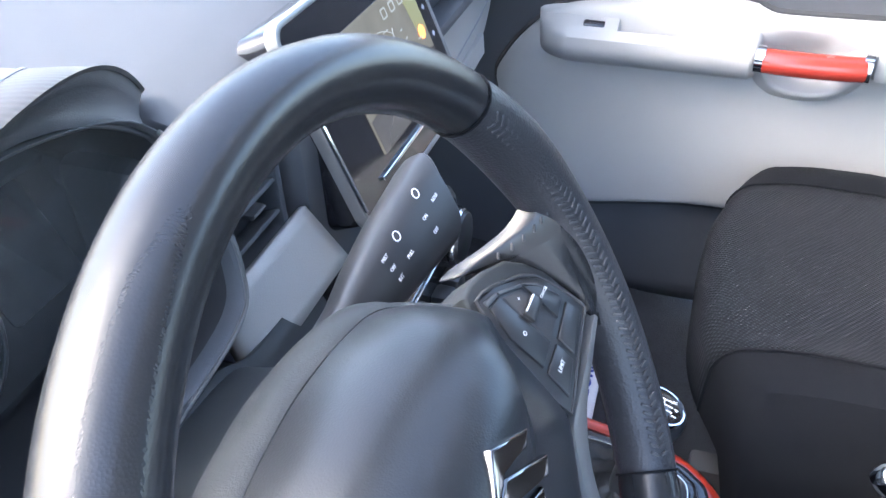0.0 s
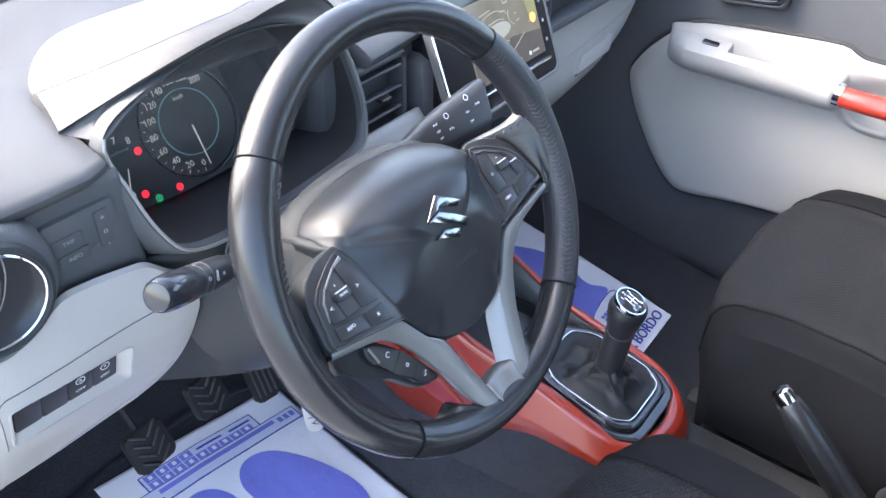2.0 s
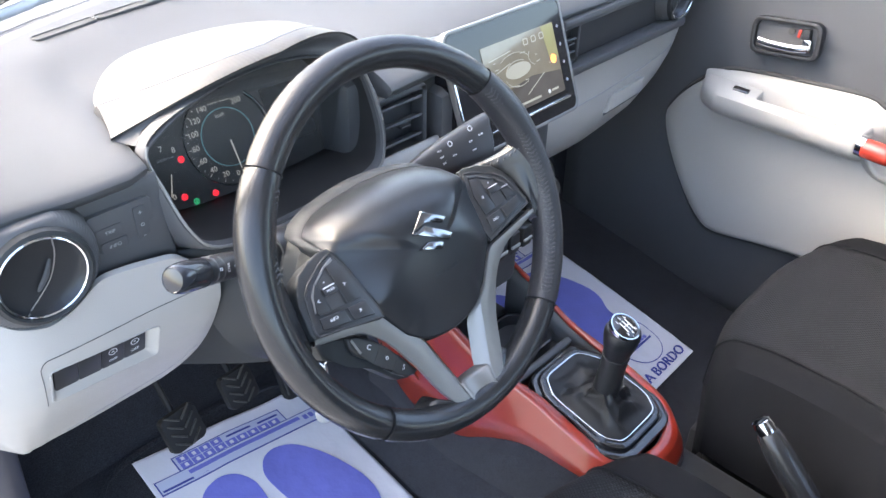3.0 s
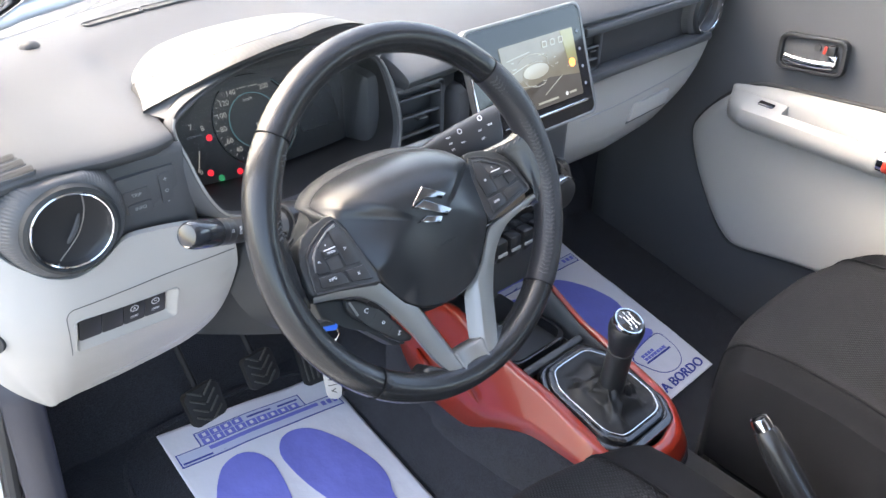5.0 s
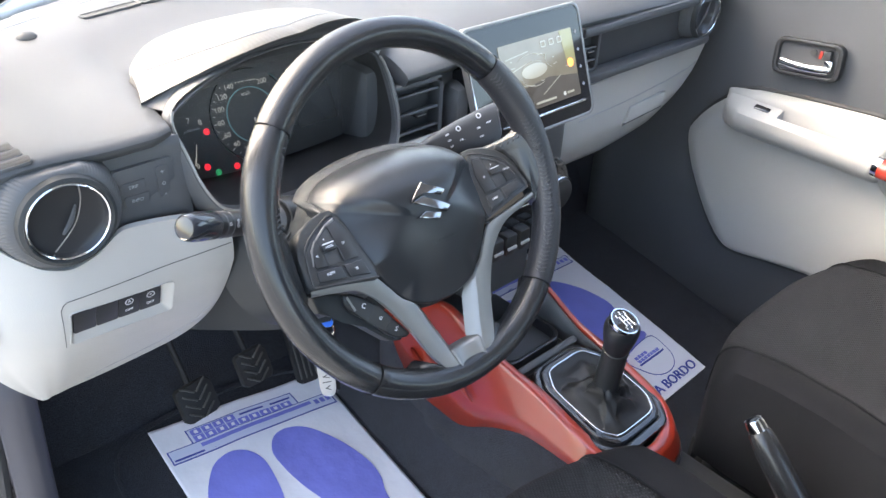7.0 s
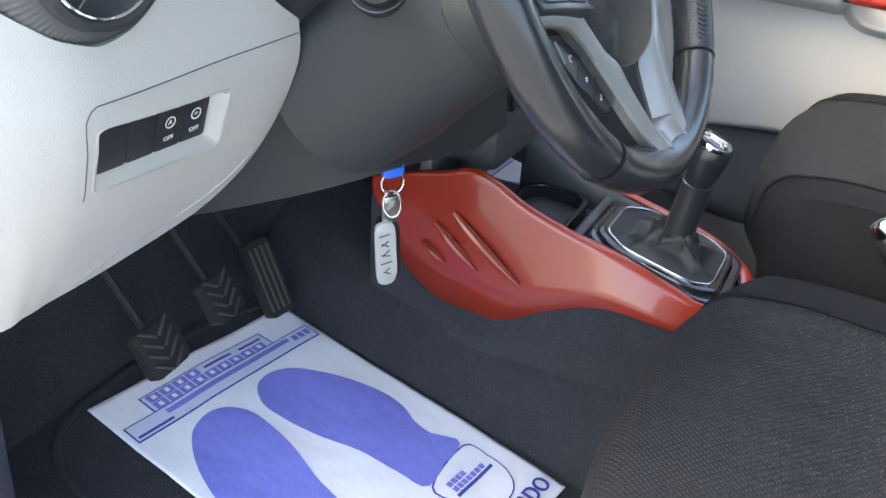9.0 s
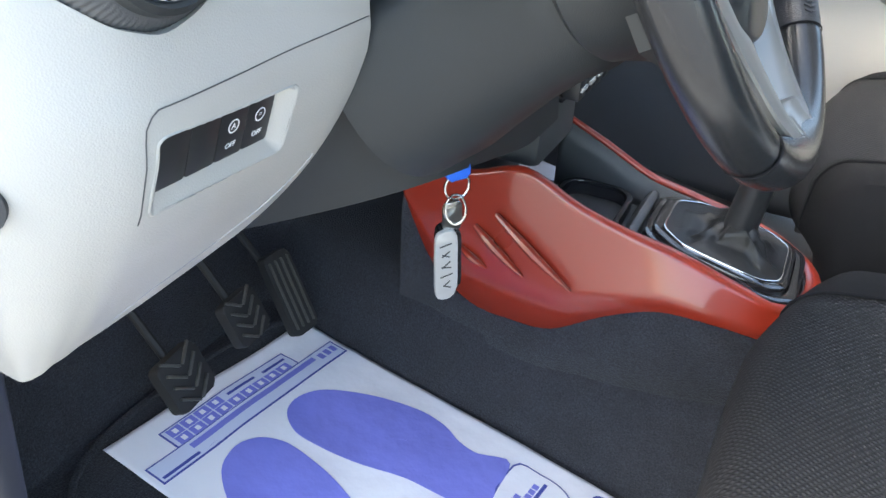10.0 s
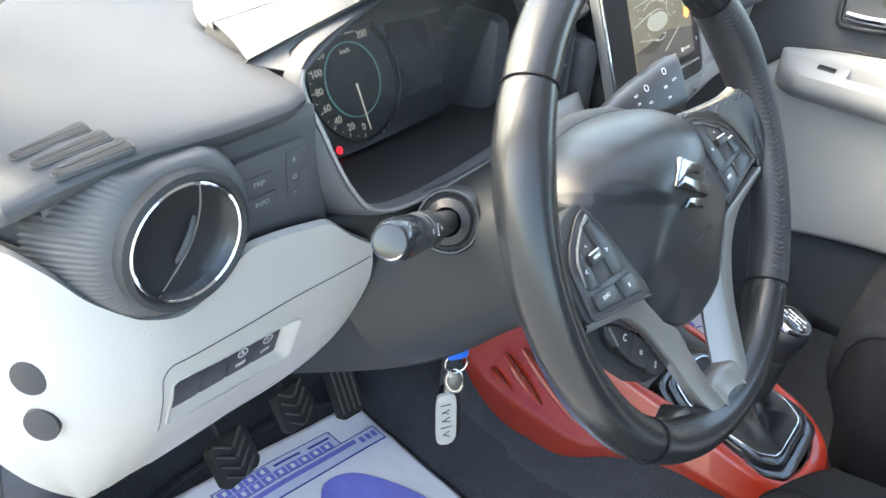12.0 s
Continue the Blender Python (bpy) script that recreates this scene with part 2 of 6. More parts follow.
def bm_prism(outline, depth, m=None, bevel=0.0, seg=2):
    """A flat outline (u, v) with thickness: from w = 0 down to -depth, its upper edge rounded."""
    bm = bmesh.new()
    top = [bm.verts.new((p[0], p[1], 0)) for p in outline]
    low = [bm.verts.new((p[0], p[1], -depth)) for p in outline]
    n = len(top)
    ft = bm.faces.new(top)
    bm.faces.new(low[::-1])
    for i in range(n):
        bm.faces.new((top[i], low[i], low[(i + 1) % n], top[(i + 1) % n]))
    if bevel:
        bmesh.ops.bevel(bm, geom=list(ft.edges), offset=bevel, segments=seg, profile=0.5, affect="EDGES")
    bmesh.ops.triangulate(bm, faces=[f for f in bm.faces if len(f.verts) > 4])
    if m is not None:
        bmesh.ops.transform(bm, matrix=m, verts=bm.verts)
    return bm


def bm_lathe(profile, seg=32, m=None):
    """Turned about the local z: profile of (radius, height)."""
    bm = bmesh.new()
    rings = []
    for r, h in profile:
        if r < 1e-6:
            rings.append([bm.verts.new((0, 0, h))])
        else:
            rings.append([bm.verts.new((r * math.cos(2 * math.pi * k / seg), r * math.sin(2 * math.pi * k / seg), h)) for k in range(seg)])
    for a, b in zip(rings, rings[1:]):
        for k in range(seg):
            q = []
            for v in (a[k % len(a)], a[(k + 1) % seg % len(a)], b[(k + 1) % seg % len(b)], b[k % len(b)]):
                if v not in q:
                    q.append(v)
            if len(q) > 2:
                bm.faces.new(q)
    if m is not None:
        bmesh.ops.transform(bm, matrix=m, verts=bm.verts)
    return bm


def bm_tube(path, radius, seg=10, closed=False, m=None, flat=1.0):
    """A round bar along a path; radius a number or one for each point."""
    pts = [Vector(p) for p in path]
    n = len(pts)
    rad = radius if isinstance(radius, (list, tuple)) else [radius] * n
    rows = []
    up = None
    for i, p in enumerate(pts):
        d = (pts[(i + 1) % n] - pts[i - 1]) if closed else (pts[min(i + 1, n - 1)] - pts[max(i - 1, 0)])
        d.normalize()
        if up is None:
            up = Vector((0, 0, 1)) if abs(d.z) < 0.9 else Vector((1, 0, 0))
        side = d.cross(up).normalized()
        up = side.cross(d).normalized()
        rows.append([p + side * rad[i] * math.cos(2 * math.pi * k / seg) + up * rad[i] * flat * math.sin(2 * math.pi * k / seg) for k in range(seg)])
    bm = bm_grid(rows, close_u=closed, close_v=True)
    if not closed:
        bm.verts.ensure_lookup_table()
        bm.faces.new([bm.verts[k] for k in range(seg)])
        bm.faces.new([bm.verts[(n - 1) * seg + k] for k in range(seg)])
    if m is not None:
        bmesh.ops.transform(bm, matrix=m, verts=bm.verts)
    return bm


def bm_patch(outline, center, height, rings=10, depth=0.0, m=None, power=1.0):
    """A sheet inside a closed outline, raised by height(u, v, r), r from 0 in the middle to 1 at its edge; depth folds the edge back."""
    bm = bmesh.new()
    c = Vector((center[0], center[1]))
    mid = bm.verts.new((c.x, c.y, height(c.x, c.y, 0)))
    last = None
    for k in range(1, rings + 1):
        r = (k / rings) ** power
        row = []
        for p in outline:
            q = c + (Vector((p[0], p[1])) - c) * r
            row.append(bm.verts.new((q.x, q.y, height(q.x, q.y, r))))
        n = len(row)
        for i in range(n):
            if last:
                bm.faces.new((last[i], row[i], row[(i + 1) % n], last[(i + 1) % n]))
            else:
                bm.faces.new((mid, row[i], row[(i + 1) % n]))
        last = row
    if depth:
        low = [bm.verts.new((v.co.x, v.co.y, v.co.z - depth)) for v in last]
        n = len(low)
        for i in range(n):
            bm.faces.new((last[i], low[i], low[(i + 1) % n], last[(i + 1) % n]))
    if m is not None:
        bmesh.ops.transform(bm, matrix=m, verts=bm.verts)
    return bm


def rounded(w, h, r, n=5, cx=0.0, cy=0.0):
    """A rounded rectangle as an outline."""
    out = []
    for k, (sx, sy) in enumerate(((1, 1), (-1, 1), (-1, -1), (1, -1))):
        for j in range(n + 1):
            a = math.pi / 2 * (k + j / n)
            out.append((cx + sx * (w / 2 - r) + r * math.cos(a), cy + sy * (h / 2 - r) + r * math.sin(a)))
    return out


def circle(r, n=24, cx=0.0, cy=0.0):
    return [(cx + r * math.cos(2 * math.pi * k / n), cy + r * math.sin(2 * math.pi * k / n)) for k in range(n)]


def bm_ring(outer, inner, depth, m=None, bevel=0.0):
    """A flat frame between two outlines of equal count, with thickness."""
    bm = bmesh.new()
    n = len(outer)
    o = [bm.verts.new((*p[:2], 0)) for p in outer]
    i = [bm.verts.new((*p[:2], 0)) for p in inner]
    ol = [bm.verts.new((*p[:2], -depth)) for p in outer]
    il = [bm.verts.new((*p[:2], -depth)) for p in inner]
    for k in range(n):
        j = (k + 1) % n
        bm.faces.new((o[k], o[j], i[j], i[k]))
        bm.faces.new((ol[k], il[k], il[j], ol[j]))
        bm.faces.new((o[k], ol[k], ol[j], o[j]))
        bm.faces.new((i[k], i[j], il[j], il[k]))
    if bevel:
        es = [e for e in bm.edges if all(abs(v.co.z) < 1e-9 for v in e.verts) and any(abs(f.normal.z) < 0.5 for f in e.link_faces)]
        bmesh.ops.bevel(bm, geom=es, offset=bevel, segments=2, profile=0.5, affect="EDGES")
    if m is not None:
        bmesh.ops.transform(bm, matrix=m, verts=bm.verts)
    return bm


def bm_text(words, size, m, depth=0.0002):
    cu = bpy.data.curves.new("letters", "FONT")
    cu.body, cu.size, cu.align_x, cu.align_y = words, size, "CENTER", "CENTER"
    cu.extrude, cu.resolution_u = depth, 3
    ob = bpy.data.objects.new("letters", cu)
    me = bpy.data.meshes.new_from_object(ob)
    bm = bmesh.new()
    bm.from_mesh(me)
    bpy.data.objects.remove(ob)
    bpy.data.curves.remove(cu)
    bpy.data.meshes.remove(me)
    bmesh.ops.transform(bm, matrix=m, verts=bm.verts)
    return bm


def join(*bms):
    """Several meshes of one and the same piece in one bmesh."""
    out = bms[0]
    for b in bms[1:]:
        me = bpy.data.meshes.new("tmp")
        b.to_mesh(me)
        b.free()
        out.from_mesh(me)
        bpy.data.meshes.remove(me)
    return out


def axes(origin, u, v):
    """A frame at origin with local x along u, y near v and z out of both."""
    u = Vector(u).normalized()
    w = u.cross(Vector(v)).normalized()
    v = w.cross(u)
    m = Matrix((u, v, w)).transposed().to_4x4()
    m.translation = origin
    return m


FACE_Y = lambda x, y, z: axes((x, y, z), (1, 0, 0), (0, 0, 1))  # faces the driver: local x right, y up, z to the rear
# ---- the cabin shell ----
def floor_z(x, y):
    return -0.060 + 0.19 * y


def floor_sheet():
    rows = []
    for i in range(67):
        x = -0.70 + 1.44 * i / 66
        row = []
        for j in range(70):
            s = j / 69
            y = -0.75 + 1.27 * min(1, s / 0.8)
            z = floor_z(x, min(y, 0.52))
            if s > 0.8:
                t = (s - 0.8) / 0.2
                y, z = 0.52 + 0.22 * t, floor_z(x, 0.52) + 0.50 * t
            hump = max(0.0, 1 - (abs(x - 0.005) / 0.15) ** 4)
            z = max(z, z * (1 - hump) + hump * max(0.12, z + 0.10))
            z += 0.004 * noise.noise((x * 18, y * 18, 3.0))
            row.append((x, y, z))
        rows.append(row)
    return bm_grid(rows)


floor = alone("floor", floor_sheet(), M_CARPET, "black carpeted car floor with a raised centre tunnel", "floor", "structure", thick=0.02, out=(0, 0, 1))


def kick_trim():
    plan = smooth_line([(-0.664, 0.350, 0), (-0.648, 0.330, 0), (-0.630, 0.325, 0), (-0.619, 0.335, 0), (-0.620, 0.40, 0), (-0.632, 0.52, 0), (-0.64, 0.68, 0)], 5)
    return bm_grid([[(p.x - 0.020 * (1 - k / 9), p.y + 0.03 * (1 - k / 9), -0.03 + 0.42 * k / 9) for k in range(10)] for p in plan])


alone("kick_panel", kick_trim(), M_KICK, "blue-grey plastic kick panel beside the footwell", "trim panel", "structure", thick=0.012, out=(1, 0, 0))

# the driver's door opening: painted pillar, sill and rubber seal
edge_path = smooth_line([(-0.654, 0.337, 0.60), (-0.664, 0.347, 0.473), (-0.674, 0.364, 0.347), (-0.691, 0.404, 0.146), (-0.702, 0.432, 0.0), (-0.707, 0.442, -0.12)], 6)
alone("pillar_front", bm_grid([[p + Vector((0.0, 0.006, 0)), p + Vector((-0.004, 0, 0)), p + Vector((-0.03, 0.002, 0)), p + Vector((-0.07, 0.03, 0)), p + Vector((-0.09, 0.12, 0))] for p in edge_path]), M_BODY,
      "white painted body pillar at the open door", "pillar", "structure", thick=0.012, out=(-0.5, -1, 0))
alone("door_seal", bm_tube([(p.x + 0.008, p.y - 0.002, p.z) for p in edge_path], 0.009, 8), M_RUBBER, "black rubber door seal along the pillar", "seal", "structure")
alone("sill", bm_box((-0.70, -0.15, -0.10), (0.09, 1.3, 0.10), 0.015), M_BODY, "white painted door sill", "sill", "structure")
alone("pillar_left", bm_tube(smooth_line([(-0.675, 0.44, 0.68), (-0.648, 0.27, 0.778), (-0.632, 0.15, 0.862), (-0.615, 0.0, 0.950), (-0.585, -0.2, 1.065), (-0.54, -0.35, 1.15)], 6), 0.030, 12), M_TRIM,
      "grey trimmed windscreen pillar", "pillar", "structure")
alone("pillar_right", bm_tube(smooth_line([(0.655, 0.46, 0.70), (0.615, 0.24, 0.86), (0.565, -0.02, 1.03), (0.53, -0.3, 1.16)], 6), 0.042, 12), M_TRIM,
      "grey trimmed windscreen pillar", "pillar", "structure")


def screen_sheet():
    rows = []
    for i in range(13):
        x = -0.60 + 1.2 * i / 12
        bow = 0.215 * (1 - (x / 0.66) ** 2)
        rows.append([(x * (1 - 0.13 * t), 0.455 + bow + (-0.70 - bow * 0.5) * t, 0.706 + 0.445 * t + 0.05 * math.sin(math.pi * t)) for t in [k / 10 for k in range(11)]])
    return bm_grid(rows)


windscreen = alone("windscreen", screen_sheet(), M_GLASS, "clear curved windscreen", "window", "structure", thick=0.004)
windscreen.visible_shadow = False


def roof_sheet():
    rows = []
    for i in range(15):
        x = -0.60 + 1.2 * i / 14
        rows.append([(x, -0.20 - 1.7 * t, 1.175 + 0.06 * math.sin(math.pi * min(1, t + 0.15)) - 0.06 * (x / 0.6) ** 2) for t in [k / 12 for k in range(13)]])
    return bm_grid(rows)


alone("ceiling", roof_sheet(), M_HEADLINER, "light grey cloth headliner", "ceiling", "structure", thick=0.03, out=(0, 0, -1))
alone("wall_front", bm_box((0.0, 0.77, 0.28), (1.46, 0.03, 0.80), 0.005), M_CARPET, "dark carpeted front bulkhead", "wall", "structure")
alone("wall_side_front", bm_box((0.715, 0.64, 0.28), (0.03, 0.29, 0.80), 0.005), M_CARPET, "dark carpeted side wall of the passenger footwell", "wall", "structure")
alone("wall_rear", bm_box((0, -1.75, 0.35), (1.3, 0.04, 0.85), 0.01), M_DARK, "dark rear wall of the cabin", "wall", "structure")
alone("wall_side", bm_box((-0.70, -1.25, 0.30), (0.05, 0.95, 0.85), 0.012), M_BODY, "white painted rear body side", "wall", "structure")


def ground_sheet():
    bm = bmesh.new()
    bmesh.ops.create_grid(bm, x_segments=24, y_segments=24, size=400)
    bmesh.ops.translate(bm, vec=(0, 0, -0.36), verts=bm.verts)
    return bm


alone("ground", ground_sheet(), M_ASPHALT, "pale asphalt under the car", "ground", "structure")


def cowl_sheet():
    rows = []
    for i in range(21):
        x = -0.62 + 1.24 * i / 20
        rows.append([(x, 0.662 - 0.50 * x * x + 0.13 * t, 0.700 - 0.012 * t + 0.004 * math.sin(9 * t)) for t in [k / 6 for k in range(7)]])
    return bm_grid(rows)


def bonnet_sheet():
    rows = []
    for i in range(21):
        x = -0.72 + 1.44 * i / 20
        rows.append([(x, 0.56 + 0.215 * (1 - (x / 0.72) ** 2) + 0.75 * t, 0.690 + 0.03 * math.sin(math.pi * 0.5 * (1 - (x / 0.72) ** 2)) - 0.10 * t ** 2) for t in [k / 10 for k in range(11)]])
    return bm_grid(rows)


alone("bonnet", bonnet_sheet(), M_BODY, "white painted bonnet beyond the windscreen", "bonnet", "structure", thick=0.01, out=(0, 0, 1))
alone("cowl", cowl_sheet(), M_DARK, "black windscreen cowl strip", "cowl", "structure", thick=0.008, out=(0, 0, 1))

# ---- dashboard ----
dash = thing("dashboard", (0, 0.35, 0.45), "two-tone dashboard with charcoal top pad and ivory lower panels", "dashboard")
LIP = [(-0.66, 0.681), (-0.59, 0.684), (-0.53, 0.679), (-0.46, 0.679), (-0.36, 0.676), (-0.16, 0.664), (0.0, 0.655), (0.25, 0.653), (0.5, 0.645), (0.66, 0.640)]


def pad_point(x, s):
    lip = lerp_table(LIP, x)
    far = 0.655 - 0.50 * x * x
    base = 0.200 + (0.035 * min(1, max(0, (x + 0.16) / 0.2)))
    gap = min(1.0, max(0.0, (0.151 - abs(x + 0.311)) / 0.012))  # the pad stays clear of the gauges
    gap = gap * gap * (3 - 2 * gap)
    base, lip = base + 0.115 * gap, lip - 0.004 * gap
    mid = 0.5 * (base + 0.05 + far - 0.075)
    prof = [(0.0, base + 0.030, lip - 0.022), (0.07, base + 0.010, lip - 0.011), (0.12, base - 0.002, lip), (0.17, base + 0.004, lip + 0.009), (0.3, base + 0.05, max(lip + 0.011, 0.690)),
            (0.5, mid, 0.6935), (0.7, far - 0.095, 0.7035), (0.78, far - 0.070, 0.7065), (1.0, far, 0.7070)]
    for a, b in zip(prof, prof[1:]):
        if s <= b[0]:
            t = (s - a[0]) / (b[0] - a[0])
            y, z = a[1] + (b[1] - a[1]) * t, a[2] + (b[2] - a[2]) * t
            break
    edge = max(0.0, (abs(x) - 0.58) / 0.08)
    return Vector((x, y + 0.02 * edge ** 2 * (1 - s), z - 0.012 * edge ** 2))


S_STEPS = [0, 0.035, 0.07, 0.095, 0.12, 0.135, 0.15, 0.17, 0.2, 0.24, 0.28, 0.33, 0.38, 0.45, 0.52, 0.6, 0.66, 0.7, 0.73, 0.76, 0.8, 0.86, 0.93, 1.0]


def relax(rows, n=2):
    for _ in range(n):
        rows = [[(r[max(j - 1, 0)] + r[j] * 2 + r[min(j + 1, len(r) - 1)]) / 4 if 0 < j < len(r) - 1 else r[j] for j in range(len(r))] for r in rows]
    return rows


part("upper_pad", bm_grid(relax([[pad_point(-0.66 + 1.32 * i / 66, s) for s in S_STEPS] for i in range(67)])), M_PAD, dash, "charcoal grained top pad", thick=0.012, out=(0, -0.3, 1))

# demister slots and light sensor in the top pad
def pad_at(x, y):
    a = min((pad_point(x, 0.17 + 0.83 * k / 200) for k in range(201)), key=lambda p: abs(p.y - y))
    return Vector((x, y, a.z))


for k in range(3):
    cx, cy = -0.6187 + 0.0027 * k, 0.2430 - 0.0160 * k
    a, b, c = pad_at(cx, cy), pad_at(cx + 0.01, cy), pad_at(cx, cy + 0.01)
    u, v = b - a, c - a
    m = axes(a + Vector((0, 0, 0.0004)), u - v * 0.12, v)
    slot = [(p[0], p[1] * (1.0 + 14.0 * p[0])) for p in rounded(0.043, 0.0098, 0.0028)]
    rim = [(p[0], p[1] * (1.0 + 13.0 * p[0])) for p in rounded(0.0452, 0.0120, 0.0038)]
    part("side_demister_slot", bm_prism(slot, 0.002, m, 0.0006), M_MATT, dash)
    part("slot_rim", bm_ring(rim, slot, 0.003, m @ pose(0, 0, -0.0002), 0.0010), M_PAD, dash)
    part("slot_fin", bm_prism([(p[0] * 0.86 + 0.002, p[1] * 0.32 + 0.0026) for p in slot], 0.002, m @ pose(0, 0, 0.0002), 0.0006), M_MATT, dash)
for a, b in (((-0.415, 0.523), (-0.336, 0.541)), ((-0.330, 0.5425), (-0.20, 0.564)), ((-0.19, 0.5655), (-0.05, 0.577))):
    mid = ((a[0] + b[0]) / 2, (a[1] + b[1]) / 2, 0.7078)
    ln = math.dist(a, b)
    sm = axes(mid, (b[0] - a[0], b[1] - a[1], 0), (0, 1, 0))
    part("windscreen_slot", bm_prism(rounded(ln, 0.012, 0.003), 0.004, sm, 0.0004), M_RUBBER, dash)
    part("slot_rim", bm_ring(rounded(ln + 0.005, 0.017, 0.005), rounded(ln, 0.012, 0.003), 0.003, sm @ pose(0, 0, 0.0012), 0.0008), M_PAD, dash)
part("light_sensor", bm_lathe([(0.0115, 0), (0.0112, 0.002), (0.008, 0.0055), (0.004, 0.007), (0, 0.0074)], 24, Matrix.Translation((-0.494, 0.488, 0.7066))), M_PAD, dash, "small dark dome")


# instrument hood: ribbed silver lip and ivory cap
def hood_rise(u):
    return 0.036 * max(0.0, u) * (1 - u * u)


def hood_lip(u):
    return Vector((-0.3055 + 0.158 * u + 0.008 * max(0.0, u) ** 3, 0.262 - 0.060 * (1 - u * u), 0.692 + 0.059 * (1 - abs(u) ** 1.8) + hood_rise(u)))


def hood_crest(u):
    return Vector((-0.309 + 0.1345 * u, 0.224 + 0.101 * abs(u) ** 2.6, 0.700 + 0.055 * (1 - abs(u) ** 2.3) + 0.6 * hood_rise(u)))


US = [-math.cos(math.pi * k / 56) for k in range(57)]


def band_rows():
    """Slanted fine ribs run up the lip from edge to edge."""
    rows, s, last = [], 0.0, None
    for k in range(481):
        u = -math.cos(math.pi * k / 480)
        a, b = hood_lip(u), hood_crest(u)
        s += (a.lerp(b, 0.5) - last).length if last else 0.0
        last = a.lerp(b, 0.5)
        row = [a + Vector((0, 0.009, -0.004)), a + Vector((0, 0.002, -0.001)), a + Vector((0, 0.0, 0.0015))]
        for f in (0.06, 0.2, 0.4, 0.6, 0.8, 0.95):
            wave = (s / 0.0048 + f * 1.2) % 1.0
            row.append(a.lerp(b, f) + Vector((0, -0.0022, 0.0012)) * math.sin(math.pi * f) + Vector((0, -0.0007, 0.0004)) * (wave if wave < 0.75 else (1 - wave) * 3))
        rows.append(row + [b])
    return rows


part("hood_band", bm_grid(band_rows()), M_SILVER, dash, "ribbed silver lip of the instrument hood", out=(0, -1, 0.3), sharp=30)


def lining_row(u):
    a = hood_lip(u) + Vector((0, 0.003, -0.0015))
    b = Vector((-0.318 + 0.131 * u, 0.2235, 0.692 + 0.041 * (1 - abs(u) ** 2.2) + 0.4 * hood_rise(u)))
    return [a.lerp(b, k / 4) + Vector((0, 0.006, -0.002)) * math.sin(math.pi * k / 4) for k in range(5)]


part("hood_lining", bm_grid([lining_row(u) for u in US]), M_DARK, dash, "charcoal underside of the hood", thick=0.002)
part("hood_line", bm_tube([hood_crest(u) + Vector((0, 0.0005, 0.0002)) for u in US], 0.0009, 5), M_GREY_MARK, dash)


def cap_row(u):
    crest = hood_crest(u)
    foot = Vector((-0.309 + 0.1335 * math.sin(math.pi * u / 2) * (1 - 0.10 * math.sin(math.pi * u) ** 2), 0.325 + 0.128 * max(0.0, math.cos(math.pi * u / 2)) ** 1.1, 0.6925))
    return [crest.lerp(foot, k / 12) + Vector((0, 0, 0.012 * math.sin(math.pi * k / 12) * (1 - u ** 6))) for k in range(13)]


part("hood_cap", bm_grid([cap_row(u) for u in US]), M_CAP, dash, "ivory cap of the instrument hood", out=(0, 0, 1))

# cluster opening: front frame outline and the deeper face
FRAME = smooth_line([(-0.449, 0.224, 0.694), (-0.449, 0.204, 0.652), (-0.440, 0.184, 0.612), (-0.420, 0.174, 0.592), (-0.36, 0.174, 0.583), (-0.27, 0.178, 0.583),
                     (-0.205, 0.182, 0.588), (-0.184, 0.190, 0.606), (-0.180, 0.200, 0.645), (-0.190, 0.218, 0.698), (-0.235, 0.223, 0.722), (-0.311, 0.220, 0.735), (-0.395, 0.222, 0.722)], 5, True)
CL = Vector((-0.316, 0.308, 0.638))
cluster = thing("instrument_cluster", CL, "round speedometer in a black glossy panel with red warning lights", "instrument cluster")


def frame_row(p):
    d = Vector((CL.x - p.x, 0, CL.z - p.z))
    o = -d.normalized()
    k = lerp_table([(0.665, 1.0), (0.69, 0.25)], p.z)  # slimmer where the hood covers it
    return [p + o * lerp_table([(0.62, 0.030), (0.66, 0.012), (0.69, 0.001)], p.z) + Vector((0, lerp_table([(0.62, 0.050), (0.69, 0.014)], p.z), 0)), p + o * 0.007 * k + Vector((0, 0.004, 0)), p + o * 0.003 * k, p, p - o * 0.002 + Vector((0, 0.003, 0)),
            p + d * 0.01 + Vector((0, 0.012, 0))]


def tunnel_row(p):
    d = Vector((CL.x - p.x, 0, CL.z - p.z))
    return [p + d * 0.01 + Vector((0, 0.012, 0)), p + d * 0.02 + Vector((0, 0.04, 0)), Vector((p.x, 0.309 + 0.45 * (p.z - 0.638), p.z)) + d * lerp_table([(0.645, -0.16), (0.672, 0.04)], p.z)]


part("bezel", bm_grid([frame_row(p) for p in FRAME], close_u=True), M_DARK, cluster, "charcoal bezel around the gauges")
part("gauge_tunnel", bm_grid([tunnel_row(p) for p in FRAME], close_u=True), M_MATT, cluster, "black inner wall of the gauges")
lens = part("lens", bm_patch([(p.x, p.z) for p in FRAME], (-0.31, 0.645), lambda x, z, r: -(0.266 - 0.25 * (z - 0.585) - 0.004 * (1 - r * r)), 8, 0.0, Matrix(((1, 0, 0, 0), (0, 0, -1, 0), (0, 1, 0, 0), (0, 0, 0, 1)))), M_LENS, cluster, "clear gauge lens", out=(0, -1, 0))
lens.visible_shadow = False
part("bezel_edge", bm_tube([p + Vector((0, -0.001, 0)) for p in FRAME[:46]], 0.0016, 6), M_SATIN, cluster, "thin satin edge line")
face_m = axes((CL.x, 0.308, CL.z), (1, 0, 0), (0, 0.45, 1))
